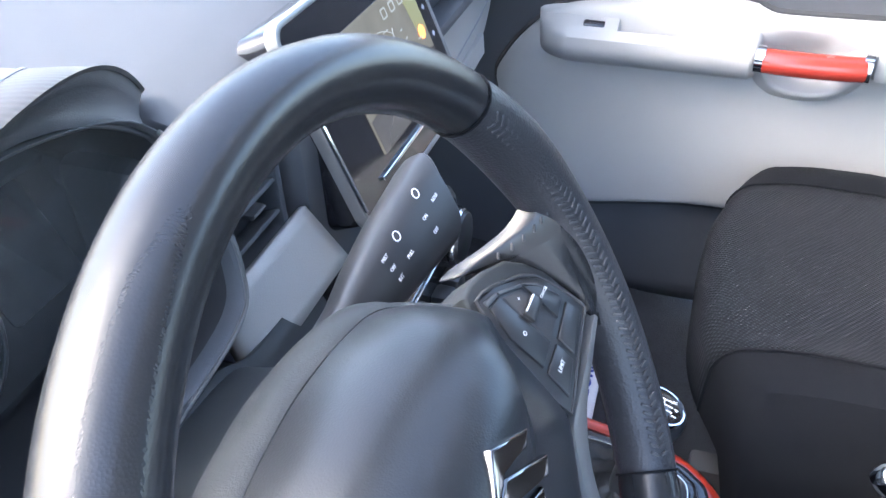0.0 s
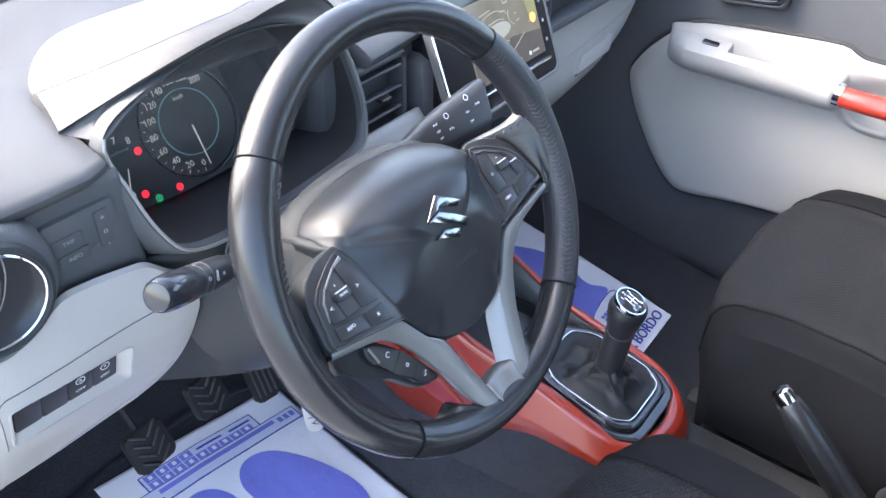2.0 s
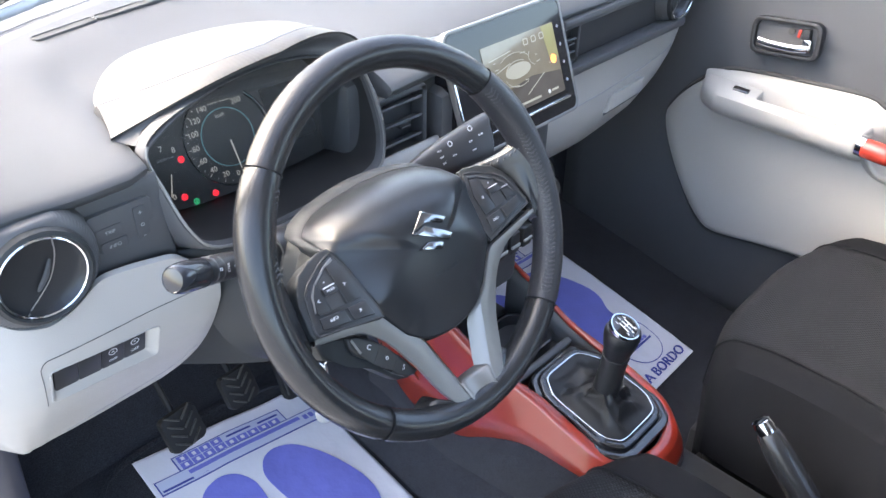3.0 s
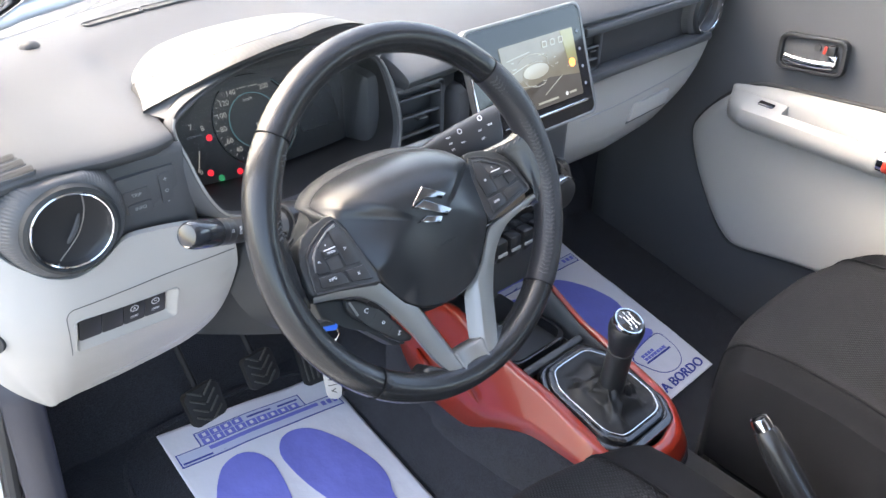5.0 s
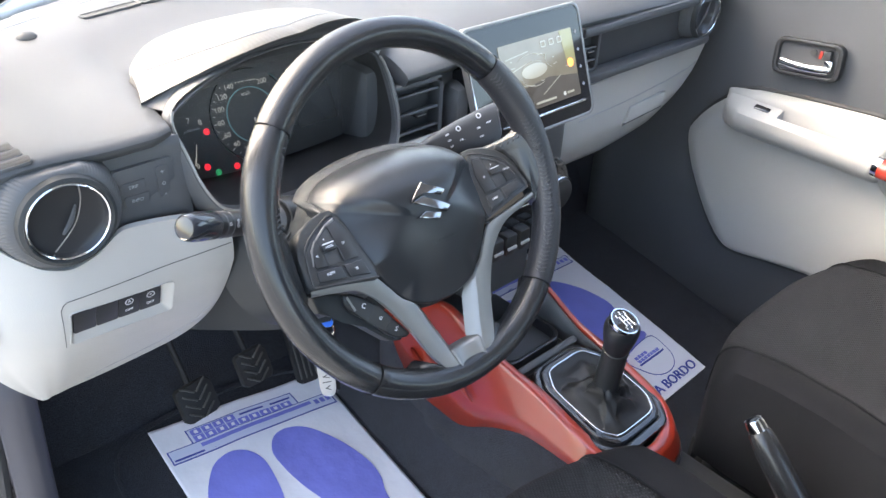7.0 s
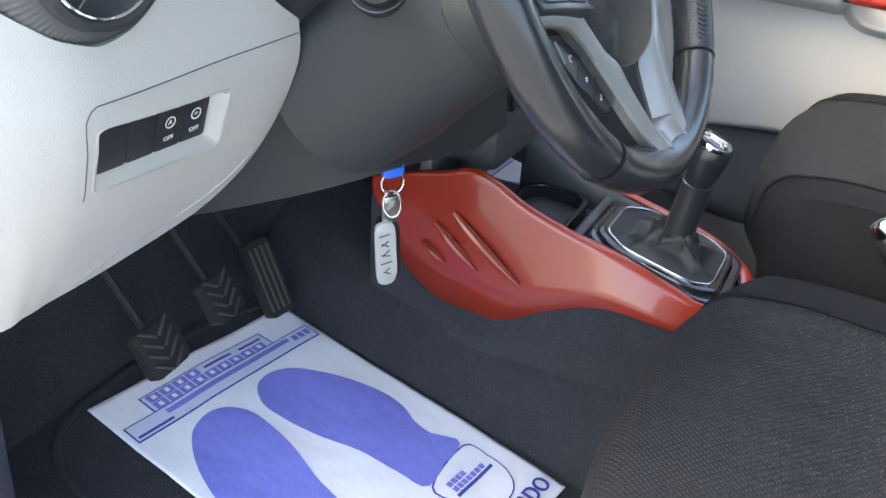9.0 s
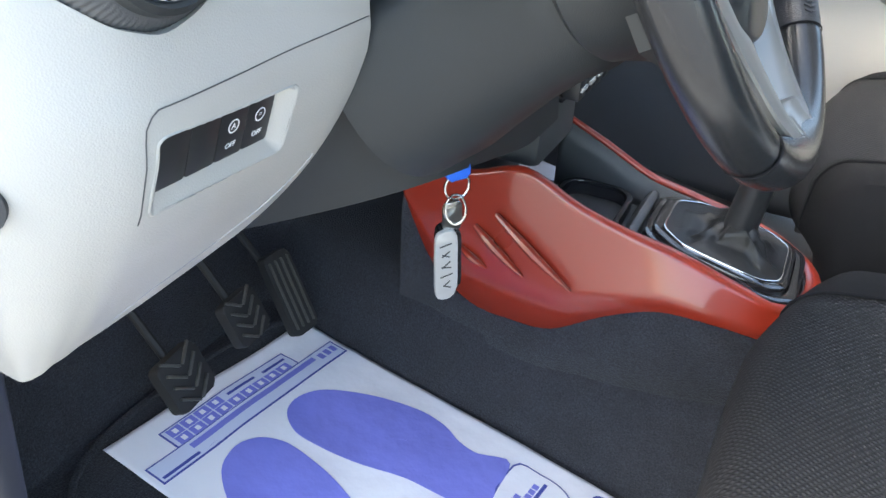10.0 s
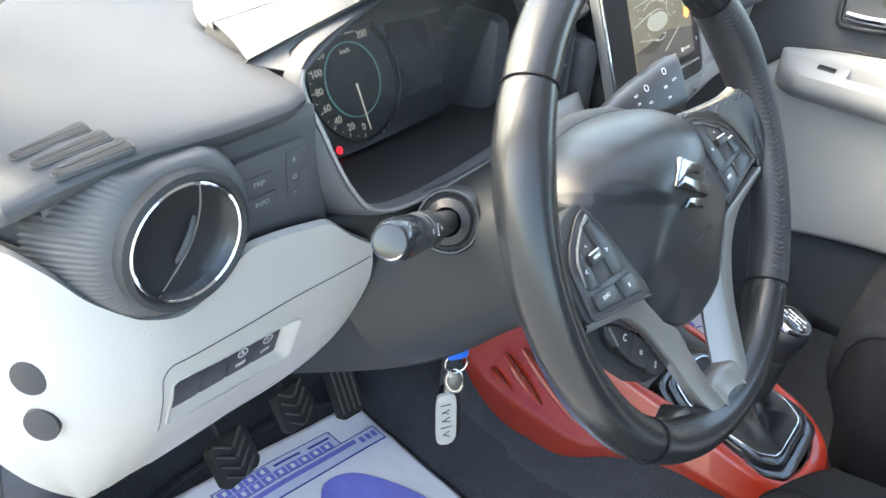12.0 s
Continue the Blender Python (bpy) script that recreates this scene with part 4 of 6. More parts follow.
part("clock_bar", bm_box((0, 0, 0), (0.015, 0.003, 0.0003), m=TS @ pose(0.071, -0.040, 0.0018)), M_SCREEN_PALE, disp)
part("street_bar", bm_box((0, 0, 0), (0.042, 0.003, 0.0003), m=TS @ pose(0.018, -0.041, 0.0018)), M_SCREEN_PALE, disp)
for k, (u, v, a) in enumerate(((-0.03, 0.012, 12), (-0.022, -0.012, -8), (0.035, -0.022, 25), (-0.025, 0.03, 5))):
    part("map_road", bm_box((0, 0, 0), (0.045, 0.0012, 0.0003), m=TS @ pose(u, v, 0.0016, 0, 0, a)), M_SCREEN_PALE, disp)
for u0, v0, r0, a0, a1 in ((0.0, 0.0, 0.040, 40, 130), (0.005, -0.004, 0.030, 60, 140), (0.05, 0.015, 0.020, 150, 240), (0.005, 0.004, 0.030, 200, 300)):
    arc = [(u0 + r0 * math.cos(radians(a0 + (a1 - a0) * k / 12)), v0 + 0.7 * r0 * math.sin(radians(a0 + (a1 - a0) * k / 12)), 0.0017) for k in range(13)]
    part("map_road", bm_tube(arc, 0.0005, 4, m=TS), M_SCREEN_PALE, disp)
for k in range(9):
    part("map_label_bar", bm_box((0, 0, 0), (0.004 + 0.003 * (k % 3), 0.0013, 0.0003), m=TS @ pose(-0.038 + 0.014 * k - 0.012 * (k % 2), 0.024 - 0.009 * (k % 5), 0.0018, 0, 0, -6 + 5 * (k % 4))), M_SCREEN_PALE, disp)
for v in (0.040, 0.015, -0.01, -0.035):
    part("touch_key", bm_box((0, 0, 0), (0.004, 0.004, 0.0003), m=TS @ pose(0.102, v, 0.0008, 0, 0, 45)), M_GREY_MARK, tablet)
part("silver_strip", bm_box((0, 0, 0), (0.175, 0.0032, 0.003), 0.0008, TS @ pose(0.012, -0.0585, 0.0015)), M_CHROME, tablet, "chrome strip")
part("side_strip", bm_tube([TS @ Vector((-0.1175, 0.062, 0.004)), TS @ Vector((-0.1175, -0.062, 0.004))], 0.0018, 8), M_CHROME, tablet, "chrome side strip")

# ---- climate panel ----
climate = thing("climate_panel", (0.02, 0.16, 0.38), "black climate control panel with chrome trimmed toggles", "climate control")
part("body", bm_prism(rounded(0.250, 0.120, 0.045), 0.09, FACE_Y(0.005, 0.155, 0.440), 0.012, 4), M_GLOSS, climate)
# Brown, faintly glowing colour paints the tan reflection on the black display
part("climate_display", bm_prism(rounded(0.135, 0.030, 0.004), 0.002, FACE_Y(0.000, 0.1535, 0.466), 0.0006), M_SCREEN_DARK, climate, "glossy black display with a painted brownish reflection")
for z in (0.484, 0.447):
    part("chrome_line", bm_box((0.0, 0.1525, z), (0.150, 0.003, 0.0026), 0.0008), M_CHROME, climate)
for k in range(6):
    x = -0.068 + 0.0275 * k
    tg = part("toggle", bm_box((x, 0.146, 0.402), (0.022, 0.020, 0.034), 0.004), M_BUTTON, climate)
    part("toggle_tip", bm_box((x, 0.1355, 0.398), (0.018, 0.003, 0.005), 0.001), M_TAG, tg, "chrome tip")
part("knob", bm_lathe([(0.026, -0.01), (0.026, 0.008), (0.024, 0.013), (0.018, 0.015), (0, 0.015)], 36, FACE_Y(0.090, 0.152, 0.448)), M_BUTTON, climate, "round temperature knob")
part("knob_ring", bm_lathe([(0.0265, 0.002), (0.0275, 0.004), (0.0275, 0.008), (0.0265, 0.010)], 36, FACE_Y(0.090, 0.152, 0.448)), M_CHROME, climate, "chrome knob ring")

# ---- steering column, stalks and key ----
TILT_W = radians(27.7)
N_W = Vector((0, -math.cos(TILT_W), math.sin(TILT_W)))
C_W = Vector((-0.311, 0.001, 0.633))
WM = axes(C_W, (1, 0, 0), Vector((0, math.sin(TILT_W), math.cos(TILT_W))))
column = thing("steering_column", C_W - N_W * 0.12, "charcoal steering column cowl with two control stalks", "steering column")


def column_rows():
    rows = []
    for d, w, top, low in ((-0.040, 0.030, 0.028, 0.028), (-0.066, 0.060, 0.038, 0.055), (-0.076, 0.078, 0.041, 0.074), (-0.088, 0.085, 0.043, 0.082), (-0.11, 0.086, 0.042, 0.084), (-0.14, 0.089, 0.039, 0.091), (-0.17, 0.096, 0.036, 0.101), (-0.20, 0.106, 0.034, 0.112), (-0.24, 0.122, 0.030, 0.120)):
        ring = [2 * math.pi * k / 48 for k in range(48)]
        rows.append([WM @ Vector((w * math.copysign(abs(math.cos(a)) ** 0.75, math.cos(a)), (top if math.sin(a) > 0 else low) * math.copysign(abs(math.sin(a)) ** 0.75, math.sin(a)), d)) for a in ring])
    return rows


part("column_cowl", bm_grid(column_rows(), close_v=True), M_KNEE, column)
part("cowl_seam", bm_tube([WM @ Vector((-0.0615 - 0.10 * k * 0.01, -0.012, -0.07 - 0.012 * k)) for k in range(12)], 0.0010, 5), M_RUBBER, column)
base_l = Vector((-0.400, 0.127, 0.5945))
tip_l = Vector((-0.517, 0.084, 0.650))
dl = (tip_l - base_l)
part("stalk_collar", bm_lathe([(0.0250, -0.03), (0.0245, 0.0), (0.0235, 0.0025), (0.0220, 0.0025), (0.0212, 0.0), (0.0190, -0.001), (0.0170, 0.004), (0.011, 0.007)], 36, Matrix.Translation(base_l) @ dl.to_track_quat("Z", "Y").to_matrix().to_4x4()), M_BUTTON, column)
LM = Matrix.Translation(base_l) @ dl.to_track_quat("Z", "Y").to_matrix().to_4x4()
L_LEN = dl.length
stalk = part("left_stalk", bm_lathe([(0.0085, 0), (0.0092, 0.03), (0.0100, 0.042), (0.0118, 0.050), (0.0124, 0.062), (0.0126, L_LEN - 0.040)], 26, LM), M_BUTTON, column, "black lighting stalk")
part("stalk_tip", bm_lathe([(0.0124, L_LEN - 0.040), (0.0132, L_LEN - 0.038), (0.0136, L_LEN - 0.020), (0.0132, L_LEN - 0.010), (0.0120, L_LEN - 0.004), (0.0106, L_LEN - 0.0018), (0.0098, L_LEN - 0.0024), (0, L_LEN - 0.0012)], 30, LM), M_TIP, stalk, "glossy rotating tip")
for k in (0.079, 0.088):
    part("stalk_ring", bm_lathe([(0.0124, k), (0.0130, k + 0.001), (0.0124, k + 0.002)], 26, LM), M_DARK, stalk)
to_eye_l = Vector((-0.25, -0.75, 0.45))
for d, words in ((0.066, "o"), (0.076, "OFF"), (0.0865, "D")):
    c = base_l + dl.normalized() * d
    nrm = (to_eye_l - dl.normalized() * to_eye_l.dot(dl.normalized())).normalized()
    part("marking", bm_text(words, 0.0048, axes(c + nrm * 0.0128, nrm.cross(dl) * -1, dl * -1) , 0.0001), M_MARK, stalk)
# wiper stalk, flatter and broader towards its end
base_r, tip_r = Vector((-0.245, 0.102, 0.622)), Vector((-0.118, 0.092, 0.634))
dr = tip_r - base_r
nr = Vector((0.0, -0.80, 0.60))
RM = axes(base_r, dr, nr.cross(dr))
rows = []
for t, w, h in ((0, 0.012, 0.011), (0.15, 0.013, 0.012), (0.35, 0.018, 0.014), (0.6, 0.022, 0.016), (0.9, 0.0255, 0.017), (0.97, 0.0255, 0.0165), (1.0, 0.022, 0.013)):
    rows.append([RM @ Vector((dr.length * t + (0.012 * (math.sin(a)) if t > 0.8 else 0), w * math.copysign(abs(math.sin(a)) ** 0.6, math.sin(a)), h * math.copysign(abs(math.cos(a)) ** 0.6, math.cos(a)))) for a in [2 * math.pi * k / 28 for k in range(28)]])
bm = bm_grid(rows, close_v=True)
bm.verts.ensure_lookup_table()
bm.faces.new([bm.verts[len(rows) * 28 - 28 + k] for k in range(28)])
wiper = part("right_stalk", bm, M_BUTTON, column, "black wiper stalk with white markings")
for words, u, v, s in (("MIST", 0.052, 0.010, 0.0044), ("OFF", 0.052, 0.003, 0.0044), ("INT", 0.052, -0.004, 0.0044), ("PULL", 0.068, -0.001, 0.0042), ("ON", 0.094, 0.004, 0.0046), ("OFF", 0.094, -0.006, 0.0046), ("REAR", 0.110, 0.006, 0.0044)):
    part("marking", bm_text(words, s * 0.68, RM @ pose(u, v, 0.0172 if u > 0.09 else 0.0165), 0.0001), M_MARK, wiper)
for u, v in ((0.068, 0.012), (0.100, 0.017)):
    part("symbol", bm_ring(circle(0.0031, 12, u, v), circle(0.0024, 12, u, v), 0.0003, RM @ pose(0, 0, 0.0174)), M_MARK, wiper)

keys = thing("key_ring", (-0.342, 0.15, 0.43), "car key with blue cap and silver tag hanging from the ignition", "keys")
KX, KY = -0.331, 0.156
part("blue_cap", bm_prism([(-0.0100, 0.010), (0.0100, 0.010), (0.0105, -0.006), (0.007, -0.010), (-0.007, -0.010), (-0.0105, -0.006)], 0.009, axes((KX + 0.001, KY - 0.003, 0.411), (0.8, -0.6, 0.1), (-0.1, 0, 1)), 0.002), M_BLUE, keys, "blue plastic key cap")
part("split_ring", bm_tube([(KX + 0.004 + 0.011 * math.cos(a) * 0.8, KY - 0.011 * math.cos(a) * 0.6, 0.395 + 0.012 * math.sin(a)) for a in [2 * math.pi * k / 28 for k in range(28)]], 0.0011, 6, True), M_STEEL, keys, "steel split ring")
part("split_ring", bm_tube([(KX + 0.004 + 0.009 * math.cos(a) * 0.3, KY - 0.009 * math.cos(a) * 0.9, 0.373 + 0.014 * math.sin(a)) for a in [2 * math.pi * k / 28 for k in range(28)]], 0.0011, 6, True), M_STEEL, keys)
kface = axes((KX + 0.008, KY + 0.004, 0.363), (0.75, -0.65, 0.08), (-0.12, 0, 1))
part("small_key", bm_prism(rounded(0.017, 0.030, 0.006), 0.003, kface, 0.0006), M_STEEL, keys, "small steel key")
tagm = axes((KX + 0.008, KY + 0.006, 0.314), (0.74, -0.66, 0.10), (-0.10, 0, 1))
FOB = [(p.x, p.y) for p in smooth_line([(-0.0105, 0.030, 0), (-0.006, 0.0365, 0), (0.004, 0.0365, 0), (0.0085, 0.030, 0), (0.0085, 0.004, 0), (0.0075, -0.026, 0), (0.002, -0.0365, 0), (-0.008, -0.0365, 0), (-0.0125, -0.028, 0), (-0.012, 0.004, 0)], 4, True)]
part("fob_back", bm_prism([(u * 1.02 + 0.0045, v) for u, v in FOB], 0.012, tagm @ pose(0, 0, -0.0015), 0.004, 4), M_GLOSS, keys, "glossy black fob body")
tag = part("silver_tag", bm_prism(FOB, 0.004, tagm @ pose(0, 0, 0.0015), 0.0012), M_TAG, keys, "silver tag with handwriting strokes")
for v, w, a in ((0.023, 0.011, 8), (0.0135, 0.009, 34), (0.0115, 0.008, -30), (0.002, 0.010, 38), (-0.001, 0.009, -14), (-0.010, 0.012, 10), (-0.019, 0.008, 40), (-0.0225, 0.008, -28)):
    part("handwriting_stroke", bm_box((0, 0, 0), (w, 0.0013, 0.0003), m=tagm @ pose(-0.002, v, 0.0017, 0, 0, a)), M_RUBBER, tag)

# ---- steering wheel ----
wheel = thing("steering_wheel", C_W, "black leather steering wheel with silver lower spokes and chrome emblem", "steering wheel", m=WM)
R_W, T_W = 0.1695, 0.0152
SEAMS = [41, 139, 229.5, 313.5]


def rim_piece(a0, a1, mat, name, label, n=40):
    rows = []
    for k in range(n + 1):
        a = radians(a0 + (a1 - a0) * k / n)
        deg = math.degrees(a) % 360
        fat = 1.0 + 0.10 * sum(math.exp(-((((deg - c + 180) % 360) - 180) / 14) ** 2) for c in (25, 155))
        end = 1.0 if 0 < k < n else 0.955
        row = []
        for j in range(18):
            b = 2 * math.pi * j / 18
            rr, zz = T_W * 0.98 * fat * end * math.cos(b), T_W * 1.12 * fat * end * math.sin(b)
            row.append(((R_W + rr) * math.cos(a), (R_W + rr) * math.sin(a), zz))
        rows.append(row)
    return part(name, bm_grid(rows, close_v=True), mat, wheel, label, local=True)


rim_piece(41.2, 138.8, M_LEATHER, "rim_top", "smooth black leather rim")
rim_piece(229.7, 313.3, M_LEATHER, "rim_bottom", "smooth black leather rim")
rim_piece(139.2, 229.3, M_LEATHER, "grip", "padded leather grip")
rim_piece(-46.3, 40.8, M_GRIP, "grip", "perforated leather grip")
for s in SEAMS:
    a = radians(s)
    part("rim_seam", bm_tube([((R_W + T_W * 1.00 * math.cos(b)) * math.cos(a), (R_W + T_W * 1.00 * math.cos(b)) * math.sin(a), T_W * 1.12 * math.sin(b)) for b in [2 * math.pi * k / 20 for k in range(20)]], 0.0006, 5, True), M_CLOTH, wheel, local=True)
# inner stitching, a pair of slanted threads for each stitch
stitch_me = part("stitch", bm_box((0, 0, 0), (0.0052, 0.0017, 0.0014), 0.0006), M_STITCH, wheel, local=True)
first = stitch_me
for a0, a1, n in ((-44, 39, 52), (143, 170, 16)):
    for k in range(n):
        a = radians(a0 + (a1 - a0) * (k + 0.5) / n)
        for b, slant in ((2.12, 30), (2.44, -30)):
            r, w = R_W + T_W * 0.99 * 1.02 * math.cos(b), T_W * 1.12 * 1.02 * math.sin(b)
            m = pose(0, 0, 0, 0, 0, math.degrees(a)) @ Matrix.Translation((r, 0, w)) @ pose(0, 0, 0, 0, 90 - math.degrees(b), 0) @ pose(0, 0, 0, 0, 0, slant)
            if first:
                ob, first = first, None
            else:
                ob = new("stitch", stitch_me.data)
                ob.parent = wheel
            ob.matrix_basis = m

# airbag cover: a dome with two wings, and a lower facet that falls away to the switches and spokes
HALF = [(0.0, 0.0600), (0.030, 0.0585), (0.047, 0.0560), (0.063, 0.0525), (0.0765, 0.0465), (0.0850, 0.0390), (0.0872, 0.0335), (0.0875, 0.0265), (0.0828, 0.0120), (0.0795, -0.0106),
        (0.0750, -0.031), (0.0712, -0.041), (0.0637, -0.056), (0.054, -0.0715), (0.038, -0.0842), (0.020, -0.0915), (0.0, -0.0940)]
PAD = [(p.x, p.y) for p in smooth_line([(x, y, 0) for x, y in HALF] + [(-x, y, 0) for x, y in HALF[-2:0:-1]], 5, True)]
EDGE_W = [(-90, -0.008), (-45, -0.005), (-15, 0.001), (23, -0.0170), (30.5, -0.055), (40, -0.058), (90, -0.060)]


def pad_way(u, v):
    return math.degrees(math.atan2(v + 0.012, abs(u) + 1e-9))


def pad_height(u, v, r):
    """A deep dome whose top runs far back to the column; towards the switches and spokes a facet falls away from a soft crease."""
    way = pad_way(u, v)
    edge = lerp_table(EDGE_W, way)
    dome = 0.0140 - 1.25 * u * u - 1.75 * v * v
    rim = max(edge, -0.0175)
    facet = rim + 0.046 * (1 - r) + 0.02 * max(0.0, min(1.0, (-50 - way) / 30))
    k = 0.0020
    low = -k * math.log(math.exp(-dome / k) + math.exp(-facet / k)) - (rim - edge) * max(0.0, (r - 0.88) / 0.12) ** 2
    x = max(0.0, min(1.0, (r - 0.33) / 0.67))
    top = 0.0140 - 0.8 * u * u * (1 - x) - (0.0140 - edge) * (1 - math.sqrt(1 - x * x))
    t = max(0.0, min(1.0, (way - 25) / 13))
    t = t * t * (3 - 2 * t)
    return low * (1 - t) + top * t - 0.0025 * max(0.0, (r - 0.965) / 0.035) ** 2


def pad_r(u, v):
    d = Vector((u, v + 0.012))
    if d.length < 1e-6:
        return 0.0
    far = max(Vector((x, y + 0.012)).length for x, y in PAD if Vector((x, y + 0.012)).normalized().dot(d.normalized()) > 0.985)
    return min(1.0, d.length / far)


part("airbag_cover", bm_patch(PAD, (0, -0.012), pad_height, 44, 0.010, power=0.5), M_HUB, wheel, "grained black airbag cover", local=True, sharp=50)
rows = []
for u, v in PAD:
    e, d = lerp_table(EDGE_W, pad_way(u, v)), Vector((u, v + 0.012)).normalized()
    rows.append([Vector((u + d.x * o, v + d.y * o, min(e + w, e) if f == 0 else -0.084)) for o, w, f in ((-0.004, -0.006, 0), (0.0004, -0.0025, 0), (0.0030, -0.0050, 0), (0.0052, -0.0120, 0), (0.0060, -0.0200, 0), (0.0040, -0.0270, 0), (-0.012, 0, 1))])
part("rear_shell", bm_grid(rows, close_u=True), M_KNEE, wheel, "charcoal rear shell", local=True, sharp=50)
part("hub_back", bm_lathe([(0.070, -0.024), (0.084, -0.030), (0.093, -0.046), (0.098, -0.070), (0.097, -0.083), (0.092, -0.087), (0.0, -0.087)], 56, pose(0, -0.016, 0) @ Matrix.Diagonal((1.0, 0.66, 1.0, 1.0))), M_KNEE, wheel, "charcoal round hub back", local=True)
# chrome emblem as three plain slanted pieces
EM = pose(0.0, 0.006, pad_height(0.0, 0.006, pad_r(0.0, 0.006)) + 0.0022, -5, 0, 0)
for pts in ([(-0.0025, 0.0205), (0.0225, 0.0055), (0.0150, 0.0020), (-0.004, 0.0115), (-0.017, 0.0065), (-0.0220, 0.0060)],
            [(-0.0220, 0.0050), (-0.0060, 0.0085), (0.0230, -0.0105), (0.0150, -0.0150), (0.0070, -0.0080), (-0.012, 0.0010)],
            [(-0.0205, -0.0105), (-0.0085, -0.0068), (0.0090, -0.0135), (0.0040, -0.0195), (-0.0040, -0.0155), (-0.0130, -0.0125)]):
    part("emblem_piece", bm_prism(pts, 0.005, EM, 0.0014, 3), M_EMBLEM, wheel, "chrome emblem piece", local=True)
part("embossed_marking", bm_text("SRS AIRBAG", 0.0058, pose(0.006, -0.034, pad_height(0.006, -0.034, pad_r(0.006, -0.034)) + 0.0002, 7, 0, 0), 0.0002), M_EMBOSS, wheel, local=True)


# thumb switches in grey trim blocks, on planes that lean back towards the top
def mirror(pts, s):
    return [(s * x, y) for x, y in (pts if s > 0 else pts[::-1])]


TRIM_BLOCK = [(0.098, 0.0340), (0.112, 0.0310), (0.128, 0.0235), (0.137, 0.0130), (0.1415, 0.0010), (0.1460, -0.0230), (0.1440, -0.0290), (0.117, -0.0335), (0.0755, -0.0425), (0.0745, -0.031), (0.078, -0.0106), (0.081, 0.0120), (0.085, 0.0270), (0.088, 0.0335)]
CLU = [(0.0905, 0.0270), (0.097, 0.0262), (0.106, 0.0225), (0.1240, 0.0125), (0.1325, 0.0045), (0.1365, -0.005), (0.1412, -0.0240), (0.1405, -0.0280), (0.1170, -0.0325), (0.0765, -0.0410), (0.0765, -0.031), (0.0802, -0.0106), (0.0840, 0.0130)]
SWITCH_KEYS = [[(0.0915, 0.0205), (0.1015, 0.0190), (0.1020, -0.0165), (0.0862, -0.0180), (0.0858, 0.004)],
        [(0.1195, 0.0098), (0.1275, 0.0015), (0.1320, -0.0115), (0.1310, -0.0140), (0.1195, -0.0155)],
        [(0.1080, -0.0195), (0.1330, -0.0165), (0.1350, -0.0250), (0.1335, -0.0268), (0.1075, -0.0315)],
        [(0.0850, -0.0212), (0.1045, -0.0200), (0.1040, -0.0320), (0.0830, -0.0365)]]
KEY_EDGES = [[(0.0922, 0.0245), (0.1025, 0.0212), (0.1022, 0.0192), (0.0918, 0.0215)], [(0.1035, 0.0208), (0.1190, 0.0115), (0.1188, 0.0096), (0.1033, 0.0188)], [(0.1200, 0.0113), (0.1285, 0.0030), (0.1335, -0.0110), (0.1325, -0.0110), (0.1276, 0.0020), (0.1198, 0.0100)]]
